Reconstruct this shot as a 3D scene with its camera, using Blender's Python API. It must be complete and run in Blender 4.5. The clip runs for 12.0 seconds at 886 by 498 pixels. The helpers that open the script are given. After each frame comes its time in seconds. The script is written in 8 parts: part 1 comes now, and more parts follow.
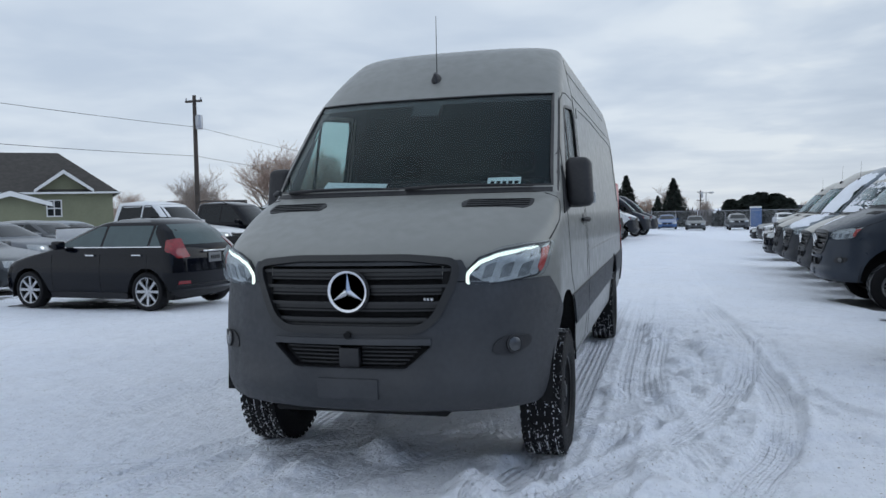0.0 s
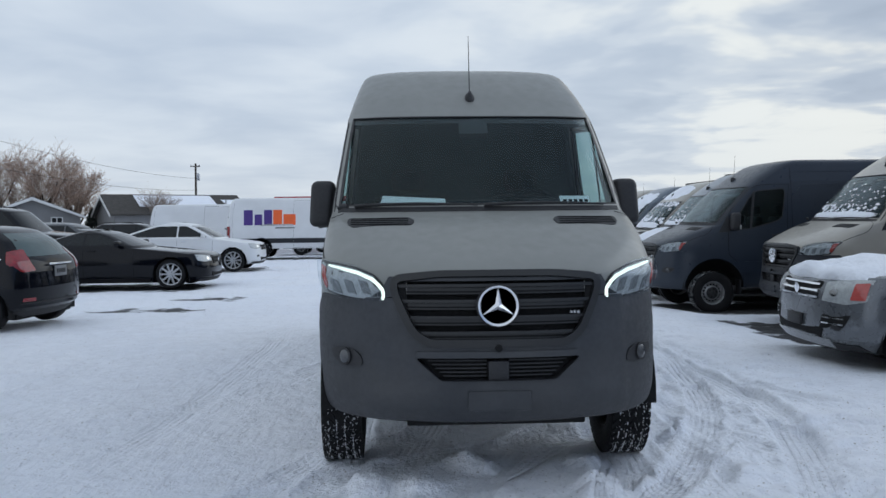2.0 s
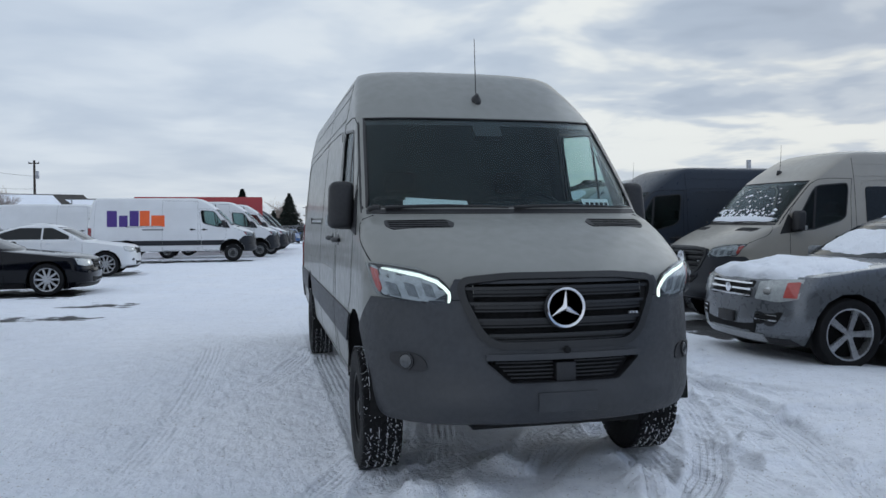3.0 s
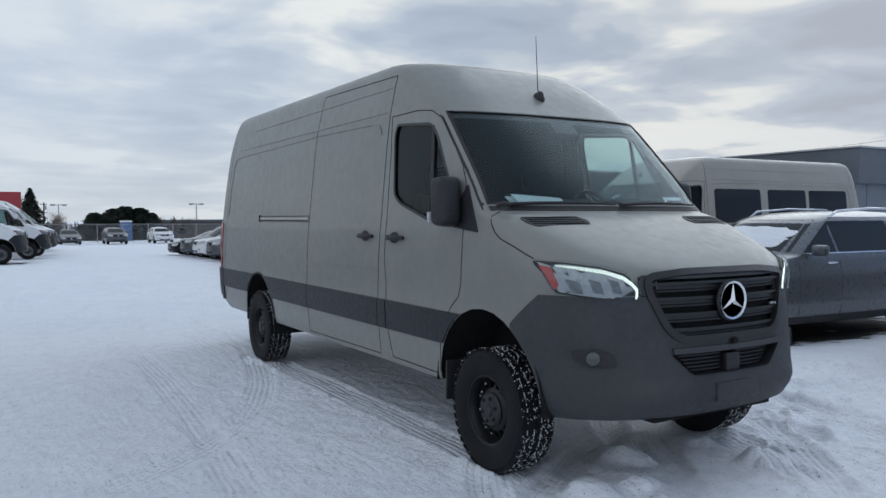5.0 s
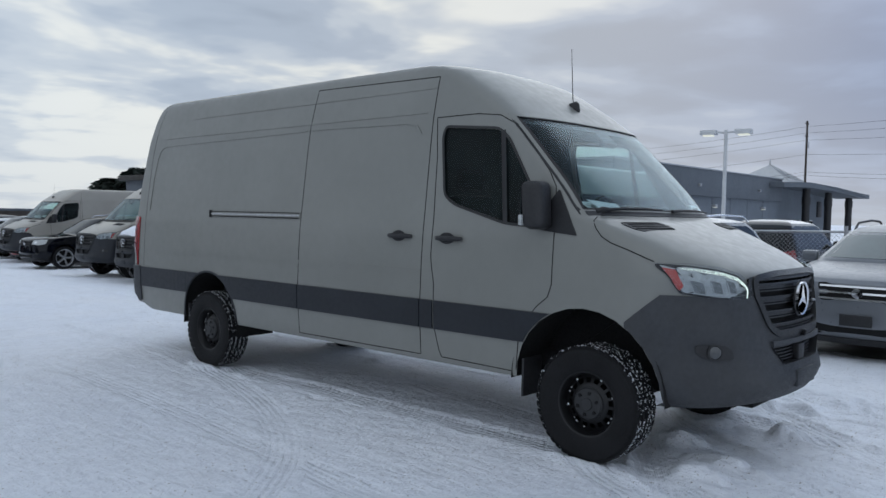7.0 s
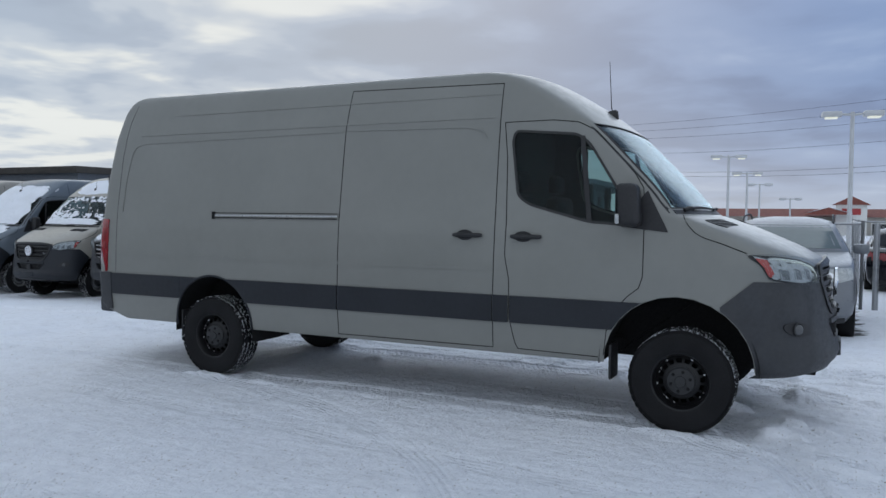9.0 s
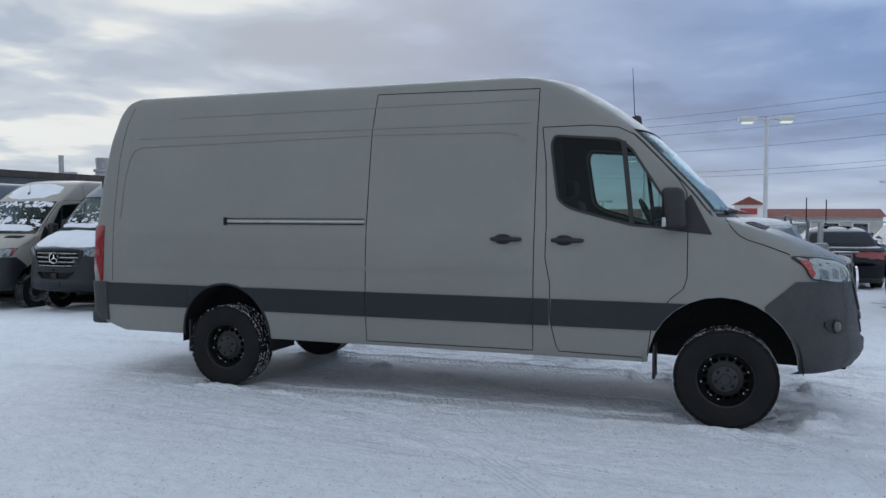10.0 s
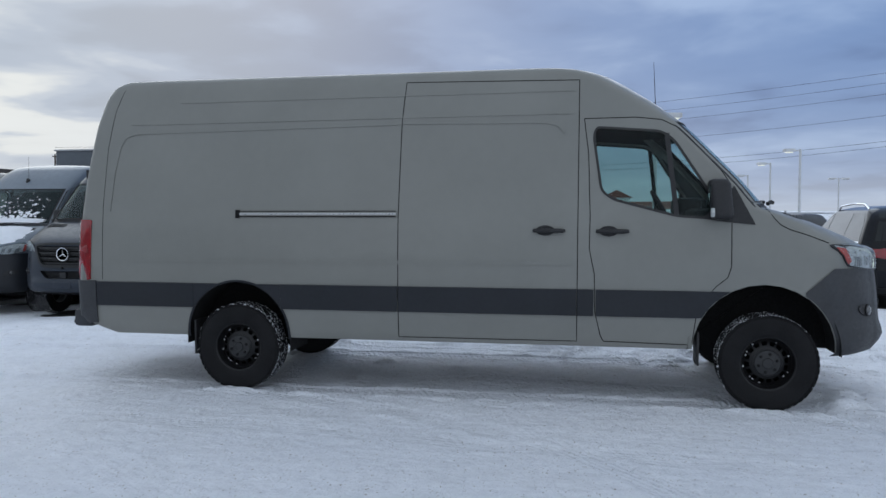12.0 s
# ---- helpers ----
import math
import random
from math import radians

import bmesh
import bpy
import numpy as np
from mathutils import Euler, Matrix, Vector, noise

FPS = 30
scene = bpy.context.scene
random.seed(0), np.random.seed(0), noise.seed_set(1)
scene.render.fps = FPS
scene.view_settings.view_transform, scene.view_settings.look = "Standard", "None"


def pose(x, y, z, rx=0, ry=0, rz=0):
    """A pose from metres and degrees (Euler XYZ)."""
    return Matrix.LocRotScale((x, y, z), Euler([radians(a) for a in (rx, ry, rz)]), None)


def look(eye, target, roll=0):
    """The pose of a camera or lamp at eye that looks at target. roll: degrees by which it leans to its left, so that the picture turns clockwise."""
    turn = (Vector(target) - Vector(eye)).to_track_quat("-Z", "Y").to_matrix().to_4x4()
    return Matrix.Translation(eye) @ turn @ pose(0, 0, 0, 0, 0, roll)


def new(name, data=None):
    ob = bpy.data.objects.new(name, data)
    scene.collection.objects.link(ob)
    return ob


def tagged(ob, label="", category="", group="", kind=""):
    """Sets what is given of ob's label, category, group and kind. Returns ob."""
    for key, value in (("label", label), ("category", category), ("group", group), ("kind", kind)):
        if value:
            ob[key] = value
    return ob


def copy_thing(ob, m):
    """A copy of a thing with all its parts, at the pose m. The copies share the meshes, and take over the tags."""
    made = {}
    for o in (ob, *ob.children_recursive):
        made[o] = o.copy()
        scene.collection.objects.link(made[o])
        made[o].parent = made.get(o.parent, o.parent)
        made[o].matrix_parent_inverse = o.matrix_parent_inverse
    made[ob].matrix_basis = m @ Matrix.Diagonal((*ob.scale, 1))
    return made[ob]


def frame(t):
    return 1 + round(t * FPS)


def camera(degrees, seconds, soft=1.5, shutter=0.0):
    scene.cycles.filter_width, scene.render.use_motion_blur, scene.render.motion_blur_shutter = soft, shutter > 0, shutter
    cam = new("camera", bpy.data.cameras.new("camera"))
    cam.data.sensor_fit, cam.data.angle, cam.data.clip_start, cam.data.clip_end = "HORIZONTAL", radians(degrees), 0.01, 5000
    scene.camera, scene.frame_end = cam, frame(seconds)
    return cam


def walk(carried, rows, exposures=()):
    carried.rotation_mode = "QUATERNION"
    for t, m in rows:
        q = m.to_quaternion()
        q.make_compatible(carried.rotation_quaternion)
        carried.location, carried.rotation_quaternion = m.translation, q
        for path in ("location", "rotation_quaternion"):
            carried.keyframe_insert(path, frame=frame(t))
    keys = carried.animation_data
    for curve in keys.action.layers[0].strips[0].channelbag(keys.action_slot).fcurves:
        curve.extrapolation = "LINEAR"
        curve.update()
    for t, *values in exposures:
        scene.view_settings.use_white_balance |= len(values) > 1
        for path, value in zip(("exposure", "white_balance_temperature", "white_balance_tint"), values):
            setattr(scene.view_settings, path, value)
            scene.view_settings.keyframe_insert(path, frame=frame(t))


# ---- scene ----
cam = camera(58.5, 12.0)
PATH = [
    (0, (1.566, -4.696, 1.464), (1.021, -2.774, 1.371), -1.4),
    (0.5, (1.092, -4.897, 1.479), (0.698, -2.938, 1.39), -1.3),
    (1, (0.6, -5.048, 1.509), (0.362, -3.065, 1.424), -1.2),
    (1.5, (0.068, -5.079, 1.526), (-0.011, -3.082, 1.445), -0.9),
    (2, (-0.468, -5.048, 1.53), (-0.378, -3.052, 1.452), -0.6),
    (2.5, (-1.007, -4.951, 1.532), (-0.733, -2.971, 1.458), -0.4),
    (3, (-1.568, -4.86, 1.535), (-1.114, -2.914, 1.461), -0.3),
    (5, (-3.603, -3.894, 1.536), (-2.58, -2.178, 1.455), -0.2),
    (5.5, (-4.048, -3.576, 1.524), (-2.895, -1.944, 1.443), 0.2),
    (6, (-4.47, -3.249, 1.529), (-3.193, -1.712, 1.446), 0.6),
    (6.5, (-4.868, -2.922, 1.531), (-3.477, -1.487, 1.445), 1.0),
    (7, (-5.293, -2.594, 1.56), (-3.798, -1.268, 1.473), 1.1),
    (9, (-6.72, -0.954, 1.562), (-4.93, -0.068, 1.472), 0.5),
    (9.5, (-6.955, -0.461, 1.566), (-5.115, 0.318, 1.478), 0.3),
    (10, (-7.099, -0.001, 1.578), (-5.219, 0.676, 1.494), 0.1),
    (10.5, (-7.258, 0.466, 1.58), (-5.343, 1.037, 1.494), -0.2),
    (11, (-7.3, 0.84, 1.565), (-5.363, 1.328, 1.474), -0.3),
    (11.5, (-7.327, 1.157, 1.562), (-5.373, 1.572, 1.467), -0.3),
    (12, (-7.326, 1.346, 1.565), (-5.362, 1.711, 1.464), -0.1),
]
walk(cam, [(t, look(eye, target, roll)) for t, eye, target, roll in PATH], [(0, 0.07), (2, 0.03), (5, -0.03), (9, 0.0), (12, 0.05)])

# ---- light ----
SUN_AZ, SUN_EL, GLOW_AZ, GLOW_EL = radians(72), radians(28), radians(55), radians(17)
world = bpy.data.worlds.new("sky")
scene.world = world
world.use_nodes = True
wn, wl = world.node_tree.nodes, world.node_tree.links
wn.clear()


def wnode(kind, **kw):
    n = wn.new(kind)
    for k, v in kw.items():
        setattr(n, k, v)
    return n


def wmath(op, a, b=None):
    n = wnode("ShaderNodeMath", operation=op)
    for i, v in enumerate((a, b)):
        if v is None:
            continue
        if isinstance(v, (int, float)):
            n.inputs[i].default_value = v
        else:
            wl.new(v, n.inputs[i])
    return n.outputs[0]


def wramp(fac, stops):
    n = wnode("ShaderNodeValToRGB")
    n.color_ramp.interpolation = "EASE"
    while len(n.color_ramp.elements) < len(stops):
        n.color_ramp.elements.new(0.5)
    for e, (p, c) in zip(n.color_ramp.elements, stops):
        e.position, e.color = p, (*c, 1)
    wl.new(fac, n.inputs[0])
    return n.outputs[0]


def wmix(fac, a, b, blend="MIX"):
    n = wnode("ShaderNodeMix", data_type="RGBA", blend_type=blend)
    for sock, v in ((n.inputs[0], fac), (n.inputs[6], a), (n.inputs[7], b)):
        if isinstance(v, (int, float)):
            sock.default_value = v
        elif isinstance(v, tuple):
            sock.default_value = (*v, 1)
        else:
            wl.new(v, sock)
    return n.outputs[2]


sky = wnode("ShaderNodeTexSky", sky_type="NISHITA")
sky.sun_disc, sky.sun_elevation, sky.sun_rotation, sky.dust_density = False, SUN_EL, SUN_AZ, 3.0
coord = wnode("ShaderNodeTexCoord")
sep = wnode("ShaderNodeSeparateXYZ")
wl.new(coord.outputs["Generated"], sep.inputs[0])
zz = wmath("ADD", wmath("MAXIMUM", sep.outputs[2], 0.0), 0.12)
comb = wnode("ShaderNodeCombineXYZ")
wl.new(wmath("DIVIDE", sep.outputs[0], zz), comb.inputs[0])
wl.new(wmath("DIVIDE", sep.outputs[1], zz), comb.inputs[1])
big = wnode("ShaderNodeTexNoise")
big.inputs["Scale"].default_value, big.inputs["Detail"].default_value, big.inputs["Roughness"].default_value = 0.55, 5.0, 0.5
small = wnode("ShaderNodeTexNoise")
small.inputs["Scale"].default_value, small.inputs["Detail"].default_value, small.inputs["Distortion"].default_value = 1.6, 4.0, 0.3
wl.new(comb.outputs[0], big.inputs["Vector"])
wl.new(comb.outputs[0], small.inputs["Vector"])
clump = wmath("ADD", wmath("MULTIPLY", big.outputs["Fac"], 0.58), wmath("MULTIPLY", small.outputs["Fac"], 0.42))


def wfacing(az, el, power):
    """How far a direction of the sky faces a compass bearing, as a soft lobe."""
    n = wnode("ShaderNodeVectorMath", operation="DOT_PRODUCT")
    n.inputs[1].default_value = (math.sin(radians(az)) * math.cos(radians(el)), math.cos(radians(az)) * math.cos(radians(el)), math.sin(radians(el)))
    wl.new(coord.outputs["Generated"], n.inputs[0])
    return wmath("POWER", wmath("MAXIMUM", n.outputs["Value"], 0.0), power)


# thinner cloud in the north-east, a heavier bank in the east
clump = wmath("ADD", clump, wmath("MULTIPLY", wfacing(40, 16, 14.0), 0.075))
clump = wmath("SUBTRACT", clump, wmath("MULTIPLY", wfacing(74, 15, 14.0), 0.10))
toward = wnode("ShaderNodeVectorMath", operation="DOT_PRODUCT")
toward.inputs[1].default_value = (math.sin(GLOW_AZ) * math.cos(GLOW_EL), math.cos(GLOW_AZ) * math.cos(GLOW_EL), math.sin(GLOW_EL))
wl.new(coord.outputs["Generated"], toward.inputs[0])
near_sun = wmath("POWER", wmath("MAXIMUM", toward.outputs["Value"], 0.0), 5.0)
around = wmath("POWER", wmath("MAXIMUM", toward.outputs["Value"], 0.0), 16.0)
far_deck = wramp(clump, [(0.34, (0.50, 0.595, 0.73)), (0.62, (0.69, 0.775, 0.875))])
sun_deck = wramp(clump, [(0.40, (0.24, 0.31, 0.41)), (0.47, (0.34, 0.42, 0.53)), (0.51, (0.54, 0.605, 0.67)), (0.57, (1.08, 1.06, 0.92))])
deck = wmix(near_sun, far_deck, sun_deck)
blue_side = wnode("ShaderNodeVectorMath", operation="DOT_PRODUCT")
blue_side.inputs[1].default_value = (math.sin(radians(108)), math.cos(radians(108)), 0.1)
wl.new(coord.outputs["Generated"], blue_side.inputs[0])
blue_deck = wramp(clump, [(0.36, (0.10, 0.18, 0.38)), (0.48, (0.165, 0.275, 0.52)), (0.64, (0.30, 0.43, 0.68))])
deck = wmix(wmath("POWER", wmath("MAXIMUM", blue_side.outputs["Value"], 0.0), 1.5), deck, blue_deck)
deck = wmix(wmath("MULTIPLY", around, 0.28), deck, (0.95, 0.94, 0.85))
low = wmath("POWER", wmath("SUBTRACT", 1.0, wmath("MINIMUM", wmath("MAXIMUM", sep.outputs[2], 0.0), 1.0)), 14.0)
deck = wmix(wmath("MULTIPLY", low, 0.55), deck, (0.72, 0.76, 0.78))
west = wnode("ShaderNodeVectorMath", operation="DOT_PRODUCT")
west.inputs[1].default_value = (math.sin(radians(-135)), math.cos(radians(-135)), 0.0)
wl.new(coord.outputs["Generated"], west.inputs[0])
deck = wmix(wmath("POWER", wmath("MAXIMUM", west.outputs["Value"], 0.0), 1.4), deck, (0.76, 0.85, 0.98))
below = wmath("LESS_THAN", sep.outputs[2], -0.02)
deck = wmix(below, deck, (0.45, 0.48, 0.54))
clear = wnode("ShaderNodeVectorMath", operation="SCALE")
wl.new(sky.outputs[0], clear.inputs[0])
clear.inputs["Scale"].default_value = 0.06
total = wmix(0.94, clear.outputs[0], deck)
back = wnode("ShaderNodeBackground")
back.inputs["Strength"].default_value = 1.0
wl.new(total, back.inputs["Color"])
wout = wnode("ShaderNodeOutputWorld")
wl.new(back.outputs[0], wout.inputs["Surface"])

sun = new("sun", bpy.data.lights.new("sun", "SUN"))
sun.data.energy, sun.data.angle, sun.data.color = 0.86, radians(60), (0.87, 0.945, 1.0)
sun.matrix_world = look((0, 0, 0), (-math.sin(SUN_AZ) * math.cos(SUN_EL), -math.cos(SUN_AZ) * math.cos(SUN_EL), -math.sin(SUN_EL)))


# ---- materials ----
def mat(name, color, rough=0.5, metal=0.0, vary=0.15, scale=6.0, grain=0.0, grain_scale=250.0, coat=0.0, dirt=0.0, dirt_color=(0.30, 0.29, 0.27), spec=0.5, per=0.0):
    """A plain surface with two scales of variation, an even film of dirt and a fine relief."""
    m = bpy.data.materials.new(name)
    m.use_nodes = True
    nt = m.node_tree
    b = nt.nodes["Principled BSDF"]
    tc = nt.nodes.new("ShaderNodeTexCoord")

    def tex(s, d=4.0):
        n = nt.nodes.new("ShaderNodeTexNoise")
        n.inputs["Scale"].default_value, n.inputs["Detail"].default_value = s, d
        nt.links.new(tc.outputs["Object"], n.inputs["Vector"])
        return n.outputs["Fac"]

    def mixed(fac, a, c, blend="MIX"):
        n = nt.nodes.new("ShaderNodeMix")
        n.data_type, n.blend_type = "RGBA", blend
        for sock, v in ((n.inputs[0], fac), (n.inputs[6], a), (n.inputs[7], c)):
            if isinstance(v, (int, float)):
                sock.default_value = v
            elif isinstance(v, tuple):
                sock.default_value = (*v, 1)
            else:
                nt.links.new(v, sock)
        return n.outputs[2]

    def rng(fac, a, c, lo, hi):
        n = nt.nodes.new("ShaderNodeMapRange")
        n.inputs["From Min"].default_value, n.inputs["From Max"].default_value = a, c
        n.inputs["To Min"].default_value, n.inputs["To Max"].default_value = lo, hi
        nt.links.new(fac, n.inputs["Value"])
        return n.outputs[0]

    f1, f2 = tex(scale), tex(scale * 9)
    lo, hi = tuple(c * (1 - vary) for c in color), tuple(min(1, c * (1 + vary)) for c in color)
    col = mixed(rng(f1, 0.3, 0.7, 0, 1), lo, hi)
    col = mixed(rng(f2, 0.35, 0.65, 0.0, vary), col, tuple(c * 0.6 for c in color))
    if dirt:
        col = mixed(rng(tex(scale * 0.4, 8.0), 0.42, 0.72, 0.0, dirt), col, dirt_color)
    if per:
        oi = nt.nodes.new("ShaderNodeObjectInfo")
        col = mixed(rng(oi.outputs["Random"], 0, 1, 0, per), col, tuple(c * 0.5 for c in color))
    nt.links.new(col, b.inputs["Base Color"])
    nt.links.new(rng(f2, 0.3, 0.7, max(0.02, rough - 0.07), min(1, rough + 0.08)), b.inputs["Roughness"])
    b.inputs["Metallic"].default_value, b.inputs["Coat Weight"].default_value = metal, coat
    b.inputs["Coat Roughness"].default_value = 0.12
    b.inputs["Specular IOR Level"].default_value = spec
    if grain:
        bp = nt.nodes.new("ShaderNodeBump")
        bp.inputs["Strength"].default_value, bp.inputs["Distance"].default_value = grain, 0.004
        nt.links.new(tex(grain_scale, 3.0), bp.inputs["Height"])
        nt.links.new(bp.outputs[0], b.inputs["Normal"])
    return m


def glass(name, tint, rough=0.2, see=0.8, film=0.0):
    """Thin tinted glass: partly a clear filter, partly a gloss."""
    m = bpy.data.materials.new(name)
    m.use_nodes = True
    nt = m.node_tree
    nt.nodes.clear()
    out = nt.nodes.new("ShaderNodeOutputMaterial")
    tr, gl, fr = nt.nodes.new("ShaderNodeBsdfTransparent"), nt.nodes.new("ShaderNodeBsdfGlossy"), nt.nodes.new("ShaderNodeLayerWeight")
    tr.inputs[0].default_value = (*tint, 1)
    gl.inputs["Roughness"].default_value = rough
    gl.inputs[0].default_value = (0.85, 0.9, 0.92, 1)
    fr.inputs[0].default_value = 0.5
    pw, sc = nt.nodes.new("ShaderNodeMath"), nt.nodes.new("ShaderNodeMapRange")
    pw.operation, pw.inputs[1].default_value = "POWER", 4.0
    nt.links.new(fr.outputs["Facing"], pw.inputs[0])
    nt.links.new(pw.outputs[0], sc.inputs["Value"])
    sc.inputs["To Min"].default_value, sc.inputs["To Max"].default_value = 0.016, 0.5
    mx = nt.nodes.new("ShaderNodeMixShader")
    nt.links.new(sc.outputs[0], mx.inputs[0])
    nt.links.new(tr.outputs[0], mx.inputs[1])
    nt.links.new(gl.outputs[0], mx.inputs[2])
    last = mx
    if film:
        df = nt.nodes.new("ShaderNodeBsdfDiffuse")
        df.inputs[0].default_value = (0.6, 0.62, 0.63, 1)
        tc, ns, rg = nt.nodes.new("ShaderNodeTexCoord"), nt.nodes.new("ShaderNodeTexNoise"), nt.nodes.new("ShaderNodeMapRange")
        ns.inputs["Scale"].default_value, ns.inputs["Detail"].default_value = 3.0, 6.0
        nt.links.new(tc.outputs["Object"], ns.inputs["Vector"])
        nt.links.new(ns.outputs["Fac"], rg.inputs["Value"])
        rg.inputs["From Min"].default_value, rg.inputs["From Max"].default_value = 0.35, 0.75
        rg.inputs["To Max"].default_value = film
        last = nt.nodes.new("ShaderNodeMixShader")
        nt.links.new(rg.outputs[0], last.inputs[0])
        nt.links.new(mx.outputs[0], last.inputs[1])
        nt.links.new(df.outputs[0], last.inputs[2])
    nt.links.new(last.outputs[0], out.inputs[0])
    return m


def lit(name, color, strength):
    m = bpy.data.materials.new(name)
    m.use_nodes = True
    b = m.node_tree.nodes["Principled BSDF"]
    b.inputs["Base Color"].default_value = (*color, 1)
    b.inputs["Emission Color"].default_value = (*color, 1)
    b.inputs["Emission Strength"].default_value = strength
    return m


PAINT_GREY = mat("grey_paint", (0.199, 0.202, 0.187), 0.42, 0.0, 0.05, 1.5, coat=0.30, dirt=0.25, dirt_color=(0.230, 0.224, 0.206), spec=0.4)
PAINT_SLATE = mat("slate_paint", (0.019, 0.027, 0.041), 0.34, 0.0, 0.1, 1.5, coat=0.1, dirt=0.15, dirt_color=(0.06, 0.06, 0.065), spec=0.35)
PAINT_TAN = mat("stone_paint", (0.34, 0.32, 0.28), 0.38, 0.0, 0.06, 1.5, coat=0.35, dirt=0.2)
PAINT_BLUEGREY = mat("blue_grey_paint", (0.12, 0.15, 0.185), 0.36, 0.0, 0.06, 1.5, coat=0.4, dirt=0.2)
PAINT_WHITE = mat("white_paint", (0.72, 0.73, 0.74), 0.35, 0.0, 0.04, 1.5, coat=0.4, dirt=0.12, dirt_color=(0.45, 0.44, 0.42))
PAINT_BLACK = mat("black_paint", (0.0022, 0.003, 0.006), 0.06, 0.0, 0.1, 2.0, spec=0.28)
PAINT_SILVER = mat("silver_paint", (0.16, 0.172, 0.19), 0.34, 0.4, 0.05, 2.0, coat=0.15, dirt=0.1)
PAINT_STEEL = mat("steel_grey_paint", (0.075, 0.082, 0.09), 0.32, 0.35, 0.05, 2.0, coat=0.4, dirt=0.15, dirt_color=(0.12, 0.12, 0.12))
PAINT_GUNMETAL = mat("gunmetal_paint", (0.12, 0.13, 0.143), 0.3, 0.45, 0.06, 2.0, coat=0.5, dirt=0.15, dirt_color=(0.16, 0.16, 0.16))
PAINT_RED = mat("red_paint", (0.36, 0.02, 0.025), 0.35, 0.0, 0.05, 2.0, coat=0.4)
PAINT_BLUE = mat("blue_paint", (0.04, 0.11, 0.27), 0.35, 0.0, 0.05, 2.0, coat=0.5)
PLASTIC = mat("dark_grey_plastic", (0.034, 0.037, 0.043), 0.58, 0.0, 0.2, 4.0, grain=0.3, grain_scale=420, dirt=0.75, dirt_color=(0.060, 0.060, 0.061), spec=0.4)
# side strip colour; as cladding of the parked vans it paints in front shade
STRIP = mat("dark_blue_grey_strip", (0.012, 0.0145, 0.020), 0.45, 0.0, 0.15, 3.0, grain=0.15, grain_scale=500, dirt=0.3, dirt_color=(0.026, 0.027, 0.030), spec=0.4)
BLACK_PLASTIC = mat("black_plastic", (0.013, 0.013, 0.015), 0.55, 0.0, 0.15, 6.0, grain=0.15, grain_scale=500)
# near-black for joints and bars; on housings and undersides it paints in deep shade
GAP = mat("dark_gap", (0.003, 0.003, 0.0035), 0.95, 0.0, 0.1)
RUBBER = mat("tyre_rubber", (0.006, 0.006, 0.007), 0.7, 0.0, 0.2, 12.0, grain=0.4, grain_scale=180, dirt=0.3, dirt_color=(0.016, 0.016, 0.018), spec=0.25)
BLACK_STEEL = mat("black_steel", (0.007, 0.007, 0.008), 0.4, 0.3, 0.15, 10.0)
CHROME = mat("chrome", (0.75, 0.76, 0.78), 0.12, 1.0, 0.04, 5.0)
ALLOY = mat("alloy", (0.45, 0.46, 0.48), 0.3, 0.85, 0.06, 8.0)
GLASS = glass("window_glass", (0.50, 0.64, 0.62))
WINDSHIELD = glass("windshield_glass", (0.80, 0.88, 0.89), film=0.0)
DARK_GLASS = mat("dark_tinted_glass", (0.008, 0.011, 0.013), 0.06, 0.0, 0.1, spec=0.32)
LAMP_GLASS = glass("lamp_lens", (0.85, 0.88, 0.9), 0.05)
LAMP_CLEAR = mat("lamp_reflector", (0.40, 0.42, 0.42), 0.25, 0.15, 0.2, 25.0, coat=0.5)
# solid panes: teal snow light from behind is put into the base colour
VIEW_TINT_GLASS = mat("teal_glass", (0.05, 0.08, 0.083), 0.05, 0.0, 0.15, 1.5)
RED_LENS = mat("red_lens", (0.22, 0.005, 0.010), 0.15, 0.0, 0.25, 18.0, coat=0.8)
AMBER = mat("orange_reflector", (0.42, 0.07, 0.06), 0.2, 0.0, 0.1, 20.0, coat=0.5)
DRL = lit("daytime_light", (0.88, 1.0, 0.88), 0.95)
LAMP_DARK = mat("lamp_inner", (0.20, 0.21, 0.215), 0.25, 0.2, 0.25, 30.0)
FOG_GLASS = mat("fog_lens", (0.06, 0.063, 0.067), 0.15, 0.2, 0.3, 40.0, coat=0.5)
PAPER = mat("white_paper", (0.75, 0.76, 0.74), 0.8, 0.0, 0.03)
LINING = mat("cab_lining", (0.030, 0.037, 0.039), 0.85, 0.0, 0.1, 4.0)
INTERIOR = mat("interior_black", (0.008, 0.010, 0.012), 0.8, 0.0, 0.15, 8.0)
CLOTH = mat("seat_cloth", (0.018, 0.019, 0.021), 0.9, 0.0, 0.15, 20.0)


